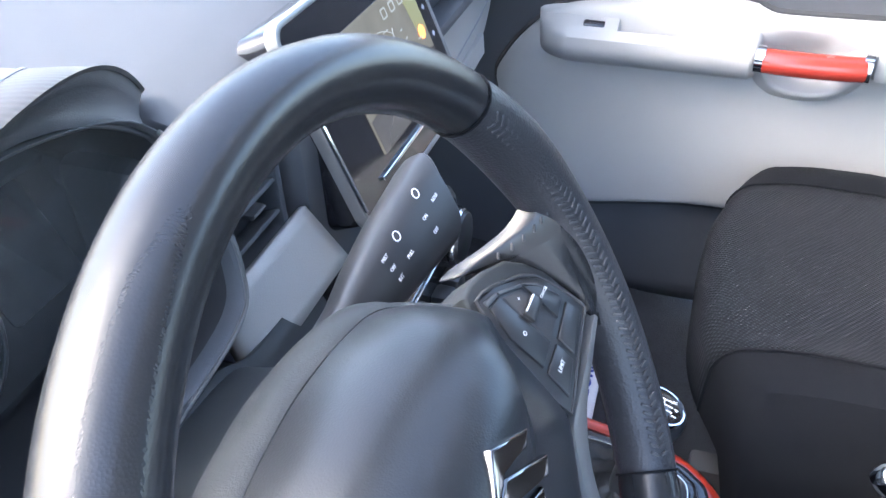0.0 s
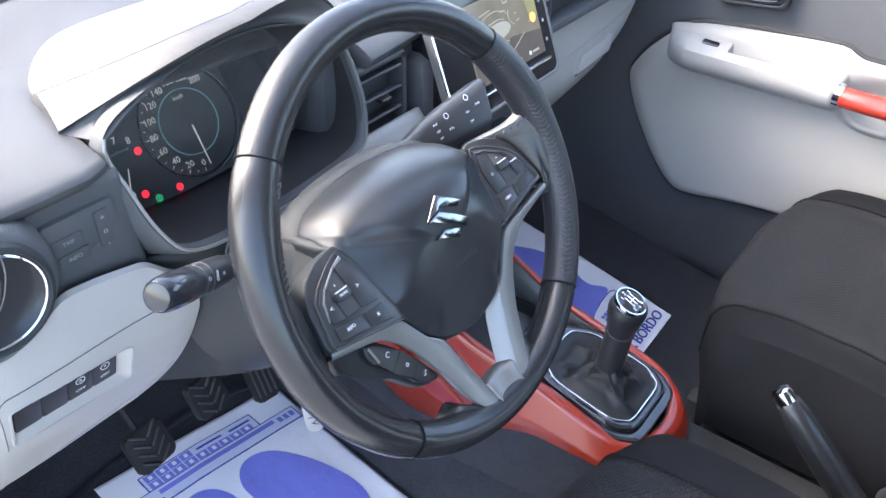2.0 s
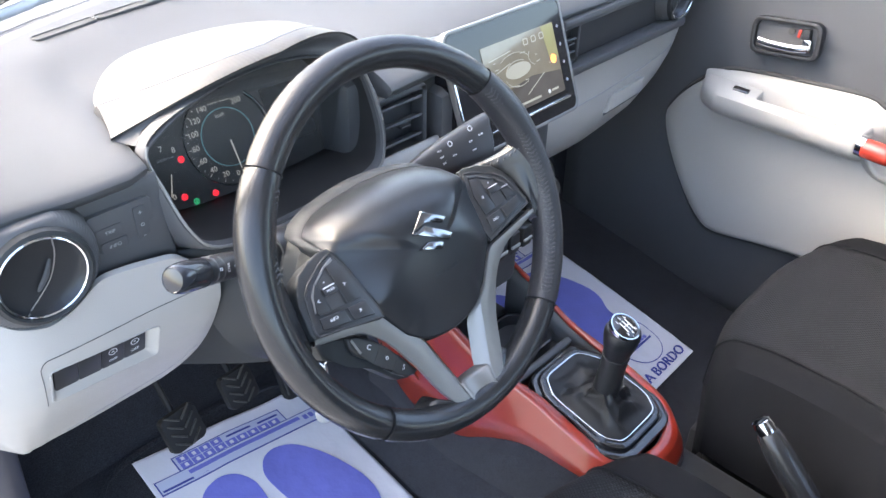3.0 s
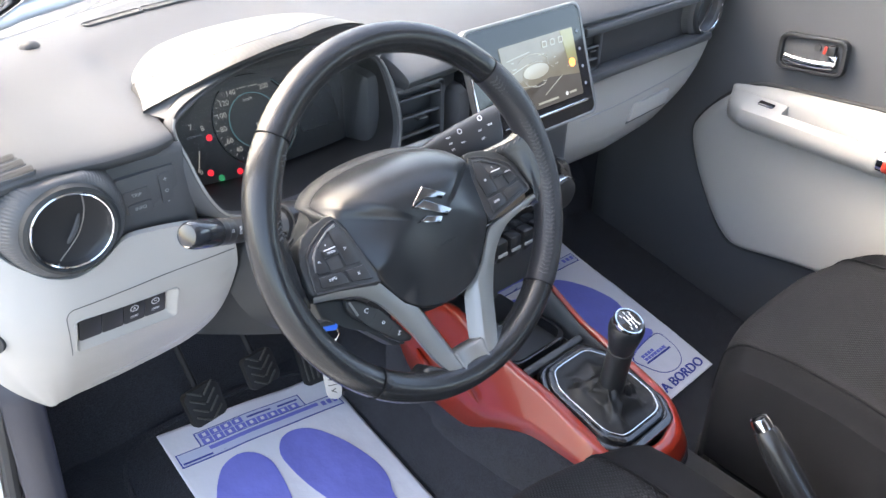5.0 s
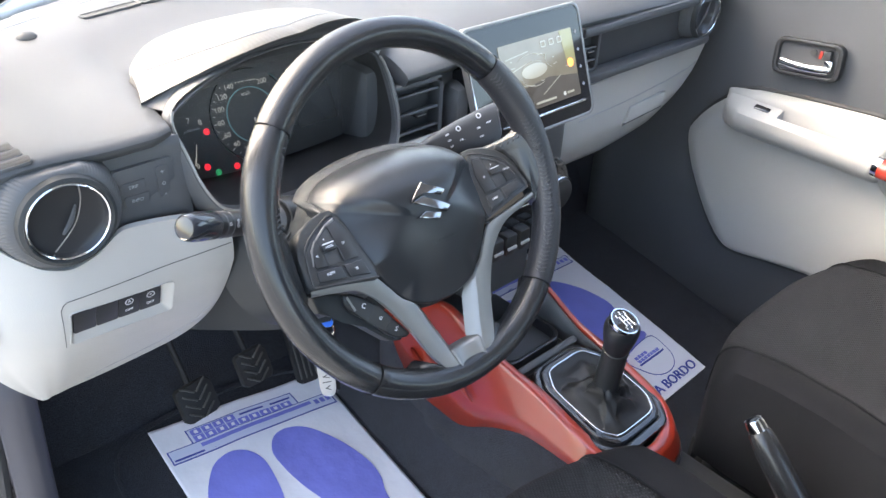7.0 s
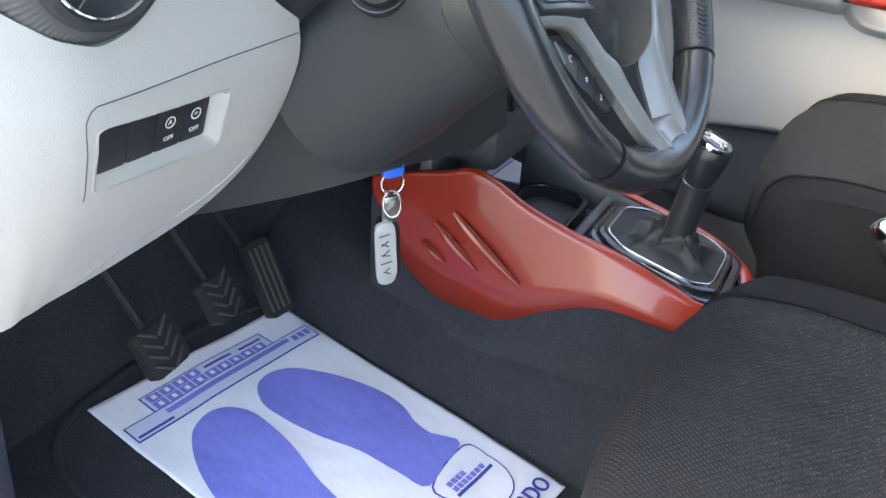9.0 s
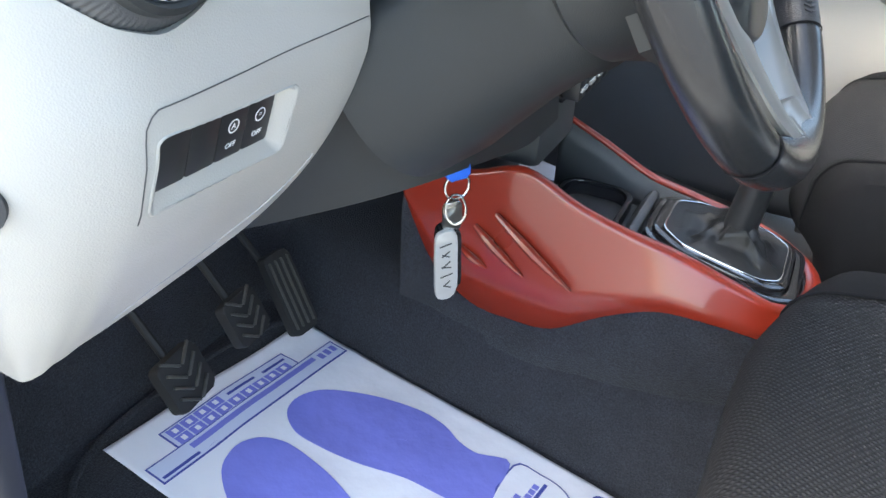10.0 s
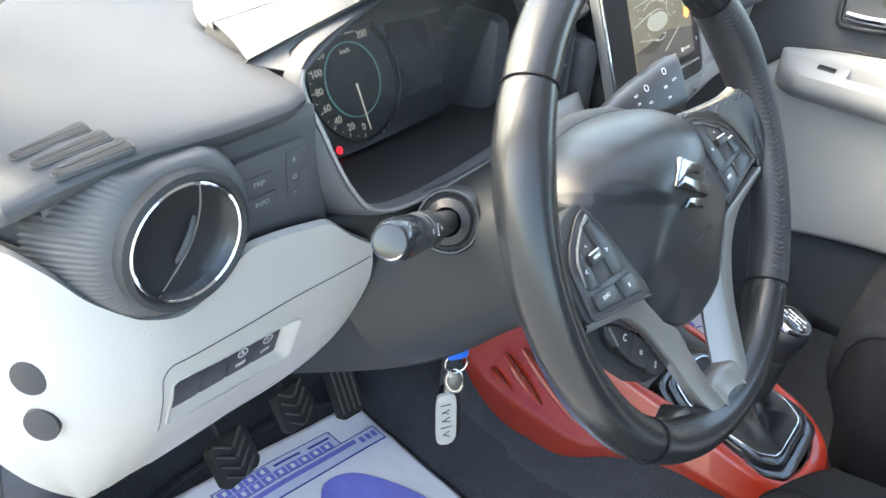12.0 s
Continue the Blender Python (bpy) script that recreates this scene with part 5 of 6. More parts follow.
for s in (-1, 1):
    cm = pose(0, -0.030 if s < 0 else -0.0245, 0.0055 if s < 0 else -0.0025, -20.5, 0, 0) @ pose(0, 0.030, 0) @ pose(s * 0.076, 0, 0, 0, -s * 4, 0) @ pose(-s * 0.076, 0, 0)
    part("switch_block", bm_prism(mirror(TRIM_BLOCK, s), 0.026, cm @ pose(0, 0, -0.0014), 0.0022, 3), M_KNEE, wheel, "charcoal trim block", local=True)
    g = part("thumb_switch", bm_prism(mirror(CLU, s), 0.008, cm @ pose(0, 0, 0.0006), 0.0012), M_BUTTON, wheel, "black thumb switch", local=True)
    part("switch_gap", bm_tube([cm @ Vector((x, y, 0.0)) for x, y in mirror([(0.0905 + (x - 0.0905) * 1.012, y + 0.0008 * (1 if y > 0 else -1)) for x, y in CLU], s)], 0.0011, 6, True), M_RUBBER, g, local=True)
    for n, pts in enumerate(SWITCH_KEYS):
        kb = part("key", bm_prism(mirror(pts, s), 0.004, pose(0, 0, 0.0020), 0.0007), M_BUTTON, g, local=True)
        kb.matrix_basis = cm
    for pts in KEY_EDGES:
        ke = part("key_edge", bm_prism(mirror(pts, s), 0.003, pose(0, 0, 0.0018), 0.0005), M_SATIN if s < 0 else M_DARK, g, "light bevelled key edge" if s < 0 else "", local=True)
        ke.matrix_basis = cm
    well = part("rocker_well", bm_prism(mirror([(0.1040, 0.0165), (0.1175, 0.0095), (0.1178, -0.0150), (0.1040, -0.0162)], s), 0.003, pose(0, 0, 0.0010), 0.0003), M_RUBBER, g, local=True)
    well.matrix_basis = cm
    rk = part("rocker", bm_box((s * 0.1108, 0.0005, 0.0030), (0.0150, 0.0070, 0.0030), 0.0010), M_BUTTON, g, "rocker key", local=True)
    rk.matrix_basis = cm
    rl = part("rocker_line", bm_box((s * 0.1108, 0.0036, 0.0044), (0.0125, 0.0010, 0.0006), 0.0002), M_MARK, g, local=True)
    rl.matrix_basis = cm
    words = ((">", 0.0945, -0.001, 0.0085, 2.2), ("<", 0.1255, -0.004, 0.0085, 2.2), ("MODE", 0.1108, 0.0002, 0.0042, 4.7), ("+", 0.1108, 0.0085, 0.0055, 1.2), ("INFO", 0.1210, -0.0225, 0.0054, 2.2), ("x", 0.0942, -0.0265, 0.0085, 2.2)) if s < 0 else (
        ("o", 0.0945, -0.001, 0.0080, 2.2), ("CANCEL", 0.1258, -0.002, 0.0036, 2.2), ("+", 0.1108, 0.0085, 0.0055, 1.2), ("LIMIT", 0.0945, -0.0265, 0.0050, 2.2))
    for txt, tu, tv, size, lift in words:
        mk = part("marking", bm_text(txt, size * 0.68, pose(s * tu, tv, lift * 0.001), 0.0001), M_MARK, g, local=True)
        mk.matrix_basis = cm

# silver lower spokes: an outer face up to a ridge, and from there an inner face down to the opening
STRIP = [((0.1445, -0.0350), (0.1432, -0.0290), 0.0030), ((0.119, -0.0410), (0.117, -0.0335), 0.0025), ((0.099, -0.0470), (0.094, -0.0378), 0.0012), ((0.086, -0.0570), (0.0752, -0.0425), -0.0005),
         ((0.0765, -0.067), (0.064, -0.0565), -0.0012), ((0.069, -0.0780), (0.0530, -0.0725), -0.0012), ((0.061, -0.0930), (0.0395, -0.0855), -0.0005), ((0.0535, -0.108), (0.0335, -0.105), 0.0008),
         ((0.0465, -0.127), (0.0258, -0.128), 0.0032), ((0.0400, -0.143), (0.0203, -0.146), 0.0060), ((0.0310, -0.158), (0.0182, -0.158), 0.0098), ((0.0200, -0.1675), (0.0172, -0.1685), 0.0128)]
lines = [smooth_line([(o[0], o[1], w) for o, r, w in STRIP], 4), smooth_line([(r[0], r[1], w + 0.0012) for o, r, w in STRIP], 4)]
for s in (-1, 1):
    rows = []
    for n, (o, r) in enumerate(zip(*lines)):
        q = n / 4  # station along the strip
        deep = 0.011 * min(1.0, max(0.0, (q - 5.2) / 1.6))
        inn = Vector((-0.0095, -0.0012, -0.011)) * min(1.0, max(0.0, (q - 5.2) / 1.6)) * (1.0 if q < 9 else max(0.0, 1 - (q - 9) / 2.0)) + Vector((-0.0006, 0, -0.003))
        a = (o - r).normalized()
        row = [o + Vector((0, 0, -0.010)) - a * 0.002, o + Vector((0, 0, -0.002)), o - a * 0.0009 + Vector((0, 0, -0.0003)), o.lerp(r, 0.5) + Vector((0, 0, 0.0006)), r - (r - o).normalized() * 0.0010, r + Vector((0, 0, -0.0005)), r + inn * 0.5, r + inn, r + inn + Vector((0.004, 0, -0.004))]
        rows.append([Vector((s * p.x, p.y, p.z)) for p in row])
    part("lower_spoke", bm_grid(rows), M_SATIN, wheel, "satin silver lower spoke", local=True, sharp=32)
rows = []
for n, r in enumerate(lines[1]):
    q = n / 4
    if q < 9.0:
        continue
    sag = 0.0060 * (1 - max(0.0, (q - 9.0) / 2.0) ** 1.5)
    rows.append([Vector((r.x * 0.985 * k / 8, r.y - 0.001 * (1 - (k / 8) ** 2), r.z - 0.0012 - max(0.0, sag) * (1 - abs(k / 8) ** 2.5))) for k in range(-8, 9)])
rows = [[p + Vector((0, 0.0030, -0.010)) for p in rows[0]], [p + Vector((0, 0.0016, -0.0015)) for p in rows[0]]] + rows
part("spoke_bridge", bm_grid(rows), M_SATIN, wheel, "satin silver scooped spoke bridge", local=True, thick=0.003)
FOOT = [(0.062, -0.1500), (0.054, -0.1435), (0.0475, -0.1420), (0.0420, -0.1465), (0.0330, -0.1590), (0.0215, -0.1690), (0.0, -0.1715)]
FOOT = [(p.x, p.y) for p in smooth_line([(x, y, 0) for x, y in FOOT + [(-x, y) for x, y in FOOT[-2::-1]] + [(-0.060, -0.166), (0.0, -0.178), (0.060, -0.166)]], 4, True)]
part("rim_foot", bm_patch(FOOT, (0, -0.1745), lambda u, v, r: 0.0120 - 0.013 * r ** 4 - 0.004 * (abs(u) / 0.06) ** 2, 10, 0.018), M_LEATHER, wheel, "leather lip around the spokes", local=True, sharp=60)
TONGUE = [(0.168, 0.066), (0.1600, 0.0500), (0.1535, 0.0400), (0.1465, 0.0340), (0.1380, 0.0305), (0.1290, 0.0280), (0.1225, 0.0265), (0.1260, 0.0240), (0.1320, 0.0205), (0.1390, 0.0125), (0.1425, 0.0005), (0.1468, -0.0230), (0.1460, -0.0330), (0.152, -0.046), (0.163, -0.060), (0.173, 0.0)]


def tongue_height(u, v, r):
    rise = lerp_table([(0.118, -0.044), (0.129, -0.036), (0.138, -0.018), (0.146, -0.004), (0.154, 0.006), (0.162, 0.0125)], abs(u))
    return rise + 0.012 * max(0.0, 0.5 - v * 25) * max(0.0, min(1.0, (0.152 - abs(u)) / 0.012)) - 0.003 * r ** 5


for s in (-1, 1):
    part("thumb_rest", bm_patch(mirror([(p.x, p.y) for p in smooth_line([(x, y, 0) for x, y in TONGUE], 3, True)], s), (s * 0.152, 0.018), tongue_height, 12, 0.014), M_LEATHER, wheel, "leather thumb rest", local=True, sharp=60)
    for k in range(8):
        a, b = Vector(TONGUE[1 + k // 2]), Vector(TONGUE[2 + k // 2])
        q = a.lerp(b, 0.25 + 0.5 * (k % 2)).lerp(Vector((0.152, 0.012)), 0.16)
        ob = new("stitch", stitch_me.data)
        ob.parent = wheel
        ob.matrix_basis = pose(s * q.x, q.y, tongue_height(s * q.x, q.y, 0.8) + 0.0006, 0, 0, 90 - s * 55)
# telephone keys below the spoke, on a grey pod
PH = [(-0.1075, -0.0480), (-0.0985, -0.0500), (-0.0880, -0.0575), (-0.0740, -0.0735), (-0.0630, -0.0900), (-0.0500, -0.1105), (-0.0550, -0.1125), (-0.0650, -0.1095), (-0.0750, -0.1010), (-0.0890, -0.0815), (-0.1050, -0.0660), (-0.1090, -0.0560)]
ph = part("phone_keys", bm_prism(PH, 0.008, pose(0, 0, -0.0085), 0.0024, 3), M_BUTTON, wheel, "black telephone keys", local=True)
part("key_pod", bm_prism([(-0.136, -0.036), (-0.118, -0.041), (-0.088, -0.056), (-0.052, -0.108), (-0.0580, -0.1150), (-0.070, -0.1110), (-0.092, -0.0865), (-0.112, -0.0690), (-0.124, -0.0620), (-0.133, -0.0560)], 0.020, pose(0, 0, -0.0140), 0.004, 3), M_KNEE, wheel, "charcoal pod behind the telephone keys", local=True)
for words, u, v, a in (("C", -0.0905, -0.0655, -30), ("o", -0.0765, -0.0830, -45), ("S", -0.0640, -0.1000, -45)):
    part("marking", bm_text(words, 0.0068, pose(u, v, -0.0083, 0, 0, a), 0.0001), M_MARK, ph, local=True)
for u, v in ((-0.0835, -0.074), (-0.0700, -0.092)):
    part("key_gap", bm_box((0, 0, 0), (0.0007, 0.020, 0.0005), m=pose(u, v, -0.0084, 0, 0, -50)), M_RUBBER, ph, local=True)
part("key_edge", bm_box((0, 0, 0), (0.0022, 0.016, 0.0006), m=pose(-0.1025, -0.0585, -0.0084, 0, 0, 16)), M_SATIN, ph, "light bevelled key edge", local=True)

# ---- centre console ----
console = thing("centre_console", (0.01, 0.05, 0.10), "centre console with orange painted surround, black tray and gear bezel", "centre console")
ST = [  # outer foot, outer shoulder, inner shoulder, from the dash down the driver's side, round the back and up again
    ((-0.100, 0.330, 0.236), (-0.096, 0.334, 0.250), (-0.086, 0.334, 0.250)), ((-0.101, 0.287, 0.152), (-0.096, 0.290, 0.267), (-0.084, 0.290, 0.267)),
    ((-0.105, 0.230, 0.112), (-0.095, 0.235, 0.284), (-0.082, 0.235, 0.284)), ((-0.106, 0.175, 0.107), (-0.093, 0.182, 0.299), (-0.080, 0.182, 0.299)),
    ((-0.105, 0.124, 0.112), (-0.088, 0.120, 0.270), (-0.074, 0.120, 0.270)), ((-0.101, 0.065, 0.150), (-0.080, 0.065, 0.250), (-0.066, 0.065, 0.250)),
    ((-0.096, 0.007, 0.183), (-0.075, 0.010, 0.243), (-0.058, 0.010, 0.244)), ((-0.090, -0.060, 0.196), (-0.073, -0.055, 0.235), (-0.057, -0.055, 0.238)),
    ((-0.080, -0.115, 0.200), (-0.066, -0.108, 0.229), (-0.052, -0.102, 0.232)), ((-0.045, -0.150, 0.198), (-0.036, -0.138, 0.226), (-0.028, -0.122, 0.230)),
    ((0.015, -0.162, 0.196), (0.015, -0.148, 0.224), (0.015, -0.130, 0.228)), ((0.072, -0.150, 0.196), (0.062, -0.138, 0.226), (0.050, -0.122, 0.230)),
    ((0.105, -0.105, 0.198), (0.093, -0.100, 0.229), (0.075, -0.098, 0.232)), ((0.115, -0.050, 0.196), (0.098, -0.050, 0.235), (0.082, -0.050, 0.238)),
    ((0.115, 0.030, 0.190), (0.100, 0.030, 0.236), (0.086, 0.030, 0.238)), ((0.110, 0.080, 0.215), (0.100, 0.080, 0.243), (0.091, 0.080, 0.243)),
    ((0.108, 0.140, 0.250), (0.100, 0.140, 0.271), (0.092, 0.140, 0.271)), ((0.106, 0.200, 0.277), (0.099, 0.203, 0.298), (0.093, 0.203, 0.298))]
ST = [tuple((x, y, z - 0.19 * max(0.0, 0.05 - y)) for x, y, z in row) for row in ST]  # the surround falls towards the rear
lines = [smooth_line([s[k] for s in ST], 5) for k in range(3)]
rows = []
for a, b, c in zip(*lines):
    drop = c + Vector((0, 0, -0.022 if c.x < 0.03 else -0.005))
    rows.append([a.lerp(b, 0), a.lerp(b, 0.35) + (a - c) * 0.010, a.lerp(b, 0.7) + (a - c) * 0.014, a.lerp(b, 0.88) + (a - c) * 0.012, a.lerp(b, 0.955) + (a - c) * 0.008, a.lerp(b, 0.99) + (a - c) * 0.003, b.lerp(c, 0.12) + Vector((0, 0, 0.0012)), b.lerp(c, 0.35) + Vector((0, 0, 0.0030)), b.lerp(c, 0.62) + Vector((0, 0, 0.0030)), b.lerp(c, 0.88) + Vector((0, 0, 0.0012)), c + Vector((0, 0, -0.001)), drop])
part("orange_surround", bm_grid(rows), M_ORANGE, console, "glossy metallic orange surround", thick=0.004, out=(0, 0, 1))
for (y0, z0), (y1, z1), w in (((0.207, 0.243), (0.108, 0.171), 0.0058), ((0.232, 0.221), (0.167, 0.171), 0.0056), ((0.249, 0.187), (0.213, 0.167), 0.005)):
    part("raised_rib", bm_tube([(-0.1035 - 0.0025 * math.sin(math.pi * k / 10), y0 + (y1 - y0) * k / 10, z0 + (z1 - z0) * k / 10) for k in range(11)], [w * (0.25 + 0.75 * math.sin(math.pi * min(1, k / 10 * 0.9 + 0.1))) for k in range(11)], 8), M_ORANGE, console)
# dark skirt under the surround
sk = []
for a in lines[0]:
    out = 0.010 if a.y < 0.2 else 0.004
    sk.append([a + Vector((0.002 * (1 if a.x < 0 else -1), 0, 0.004)), a + Vector((0, 0, -0.004)), a + Vector((-out * 0.6 if a.x < 0.01 else out * 0.6, 0, -0.02)), Vector((a.x + (-out if a.x < 0.01 else out), a.y - (0.02 if a.y < -0.1 else 0), 0.03))])
part("skirt", bm_grid(sk), M_CARPET, console, "dark console skirt", thick=0.004, out=(0, 0, 1))
part("tray", bm_box((0.008, 0.145, 0.190), (0.178, 0.23, 0.02), 0.006), M_DARK, console, "black tray floor")
part("tray_wall", bm_grid([[c + Vector((0, 0, -0.004)), c + Vector((-0.002 if c.x > 0.01 else 0.004, 0, -0.03)), Vector((c.x * 0.94, c.y - 0.002, 0.192))] for c in lines[2]]), M_DARK, console, "black inner tray wall", thick=0.002)
part("tray_front", bm_box((0.002, 0.262, 0.27), (0.17, 0.02, 0.16), 0.006), M_DARK, console)
part("cup_ring", bm_ring(rounded(0.135, 0.095, 0.03), rounded(0.120, 0.080, 0.025), 0.02, pose(0.015, 0.135, 0.222), 0.002), M_GLOSS, console, "gloss black cup pocket rim")
part("tray_bar", bm_box((0, 0, 0), (0.13, 0.012, 0.04), 0.004, pose(0.012, 0.072, 0.214, 25, 0, 0)), M_DARK, console)
OCT = [(-0.055, 0.012), (-0.032, 0.046), (0.052, 0.046), (0.076, 0.010), (0.076, -0.086), (0.057, -0.115), (-0.036, -0.115), (-0.055, -0.090)]


def oct_line(scale, n=3):
    c = Vector((0.012, -0.040, 0))
    out = []
    k = len(OCT)
    for i in range(k):
        a, b, d = (Vector((*OCT[j % k], 0)) for j in (i - 1, i, i + 1))
        for t in range(n + 1):
            f = t / n
            p0, p1 = b.lerp(a, 0.22), b.lerp(d, 0.22)
            q = p0.lerp(b, f).lerp(b.lerp(p1, f), f)
            out.append(c + (q - c) * scale)
    return [(p.x, p.y) for p in out]


BZ = pose(0, 0, 0.2340, 11, 0, 0)
part("bezel", bm_ring(oct_line(1.0), oct_line(0.84), 0.022, BZ, 0.004), M_GLOSS, console, "piano black gear bezel")
part("bezel_flange", bm_ring(oct_line(1.13), oct_line(0.96), 0.016, BZ @ pose(0, -0.004, -0.0065), 0.003), M_GLOSS, console, "piano black flange")
part("bezel_chrome", bm_ring(oct_line(0.875), oct_line(0.845), 0.006, BZ @ pose(0, 0, 0.0022), 0.001), M_CHROME, console, "chrome bezel line")

# ---- gear lever ----
lever = thing("gear_lever", (0.01, -0.045, 0.24), "black gear lever with leather boot and shift pattern on the knob", "gear lever")
rows = []
KN = Vector((-0.005, -0.061, 0.376))
foot = Vector((0.012, -0.042, 0.2255))
for k in range(25):
    t = k / 24
    sc = 0.86 * (1 - t) ** 1.5 + 0.125 * (1 - (1 - t) ** 1.5)
    cen = foot.lerp(Vector((0.006, -0.048, 0.268)), t ** 1.3)
    line = oct_line(1.0, 7)
    row = []
    for j, (x, y) in enumerate(line):
        a = math.atan2(y + 0.040, x - 0.012)
        fold = 1 + (0.09 * math.sin(3 * a + 2.6 * t) + 0.07 * (1 - 2 * abs(math.sin(3.5 * a + 5 * t))) + 0.06 * (1 - 2 * abs(math.sin(6 * a - 8 * t)))) * math.sin(math.pi * t) * (1 if t < 0.95 else 0)
        dx, dy = (x - 0.012) * sc * fold, (y + 0.040) * sc * fold
        if t > 0.7:
            r = math.hypot(dx, dy)
            f = (t - 0.7) / 0.3
            dx, dy = dx * (1 - f) + f * 0.0150 * dx / r, dy * (1 - f) + f * 0.0150 * dy / r
        row.append(Vector((cen.x + dx, cen.y + dy, cen.z + 0.010 * math.sin(math.pi * t) * math.sin(2 * a + 1) * 0.8 + 0.004 * math.sin(math.pi * t) * math.sin(9 * a + 14 * t))))
    rows.append(row)
rows = [[p + Vector((0, 0, 0.19 * (p.y + 0.042) * (1 - k / 24))) for p in row] for k, row in enumerate(rows)]
part("boot", bm_grid(rows, close_v=True), M_BOOT, lever, "creased black leather boot", sharp=70)
ax = (KN - Vector((0.006, -0.047, 0.262)))
SM = Matrix.Translation((0.006, -0.047, 0.262)) @ ax.to_track_quat("Z", "Y").to_matrix().to_4x4()
LN = ax.length
part("shaft", bm_lathe([(0.0185, -0.03), (0.0185, 0.0), (0.0182, 0.02), (0.0175, LN - 0.052)], 24, SM), M_BUTTON, lever)
part("collar", bm_lathe([(0.0170, LN - 0.057), (0.0186, LN - 0.056), (0.0186, LN - 0.052), (0.0170, LN - 0.051)], 24, SM), M_BUTTON, lever)
TOPM = Matrix.Translation(KN) @ axes((0, 0, 0), (1, 0.0, -0.05), (0, 0.92, 0.36))
part("knob", bm_lathe([(0.0170, LN - 0.052), (0.0190, LN - 0.042), (0.0222, LN - 0.026), (0.0240, LN - 0.014), (0.0238, LN - 0.007), (0.0212, LN - 0.001), (0, LN)], 32, SM), M_HUB, lever, "black grained knob")
part("knob_ring", bm_lathe([(0.0195, -0.004), (0.0215, 0.001), (0.0205, 0.0045), (0.0188, 0.0045)], 36, TOPM), M_CHROME, lever, "chrome knob ring")
kt = part("knob_top", bm_lathe([(0.0192, 0.0025), (0.014, 0.0048), (0.007, 0.0058), (0, 0.0062)], 32, TOPM), M_GLOSS, lever, "gloss black shift pattern disc")
for u, h in ((-0.006, 0.016), (0.0, 0.016), (0.006, 0.016)):
    part("pattern_line", bm_box((0, 0, 0), (0.0012, h, 0.0005), m=TOPM @ pose(u, 0, 0.0064)), M_MARK, kt)
part("pattern_line", bm_box((0, 0, 0), (0.0135, 0.0012, 0.0005), m=TOPM @ pose(0, 0, 0.0064)), M_MARK, kt)
for words, u, v in (("1", -0.0085, 0.0095), ("3", 0.0, 0.0120), ("5", 0.0085, 0.0095), ("2", -0.0085, -0.0100), ("4", 0.0, -0.0120), ("R", 0.0085, -0.0100)):
    part("pattern_digit", bm_text(words, 0.0062, TOPM @ pose(u, v, 0.0056), 0.0002), M_MARK, kt)

# ---- handbrake ----
brake = thing("handbrake", (0.025, -0.40, 0.16), "black handbrake lever with chrome button beside the seat", "handbrake")
hb = Vector((0.022, -0.252, 0.320))
he = Vector((0.028, -0.430, 0.135))
hd = (hb - he)
HM = Matrix.Translation(he) @ hd.to_track_quat("Z", "Y").to_matrix().to_4x4()
HL = hd.length
part("grip", bm_lathe([(0.012, 0), (0.016, 0.03), (0.019, 0.08), (0.0195, 0.15), (0.0180, HL - 0.035), (0.0150, HL - 0.012), (0.0125, HL - 0.008)], 24, HM), M_LEATHER, brake, "black grained grip")
part("button", bm_lathe([(0.0125, HL - 0.010), (0.0125, HL + 0.001), (0.0108, HL + 0.007), (0.006, HL + 0.009), (0, HL + 0.0095)], 24, HM), M_CHROME, brake, "chrome release button")
alone("tunnel_trim", bm_box((0.03, -0.32, 0.115), (0.13, 0.42, 0.05), 0.012), M_BUTTON, "black plastic trim around the handbrake", "trim panel", "structure")


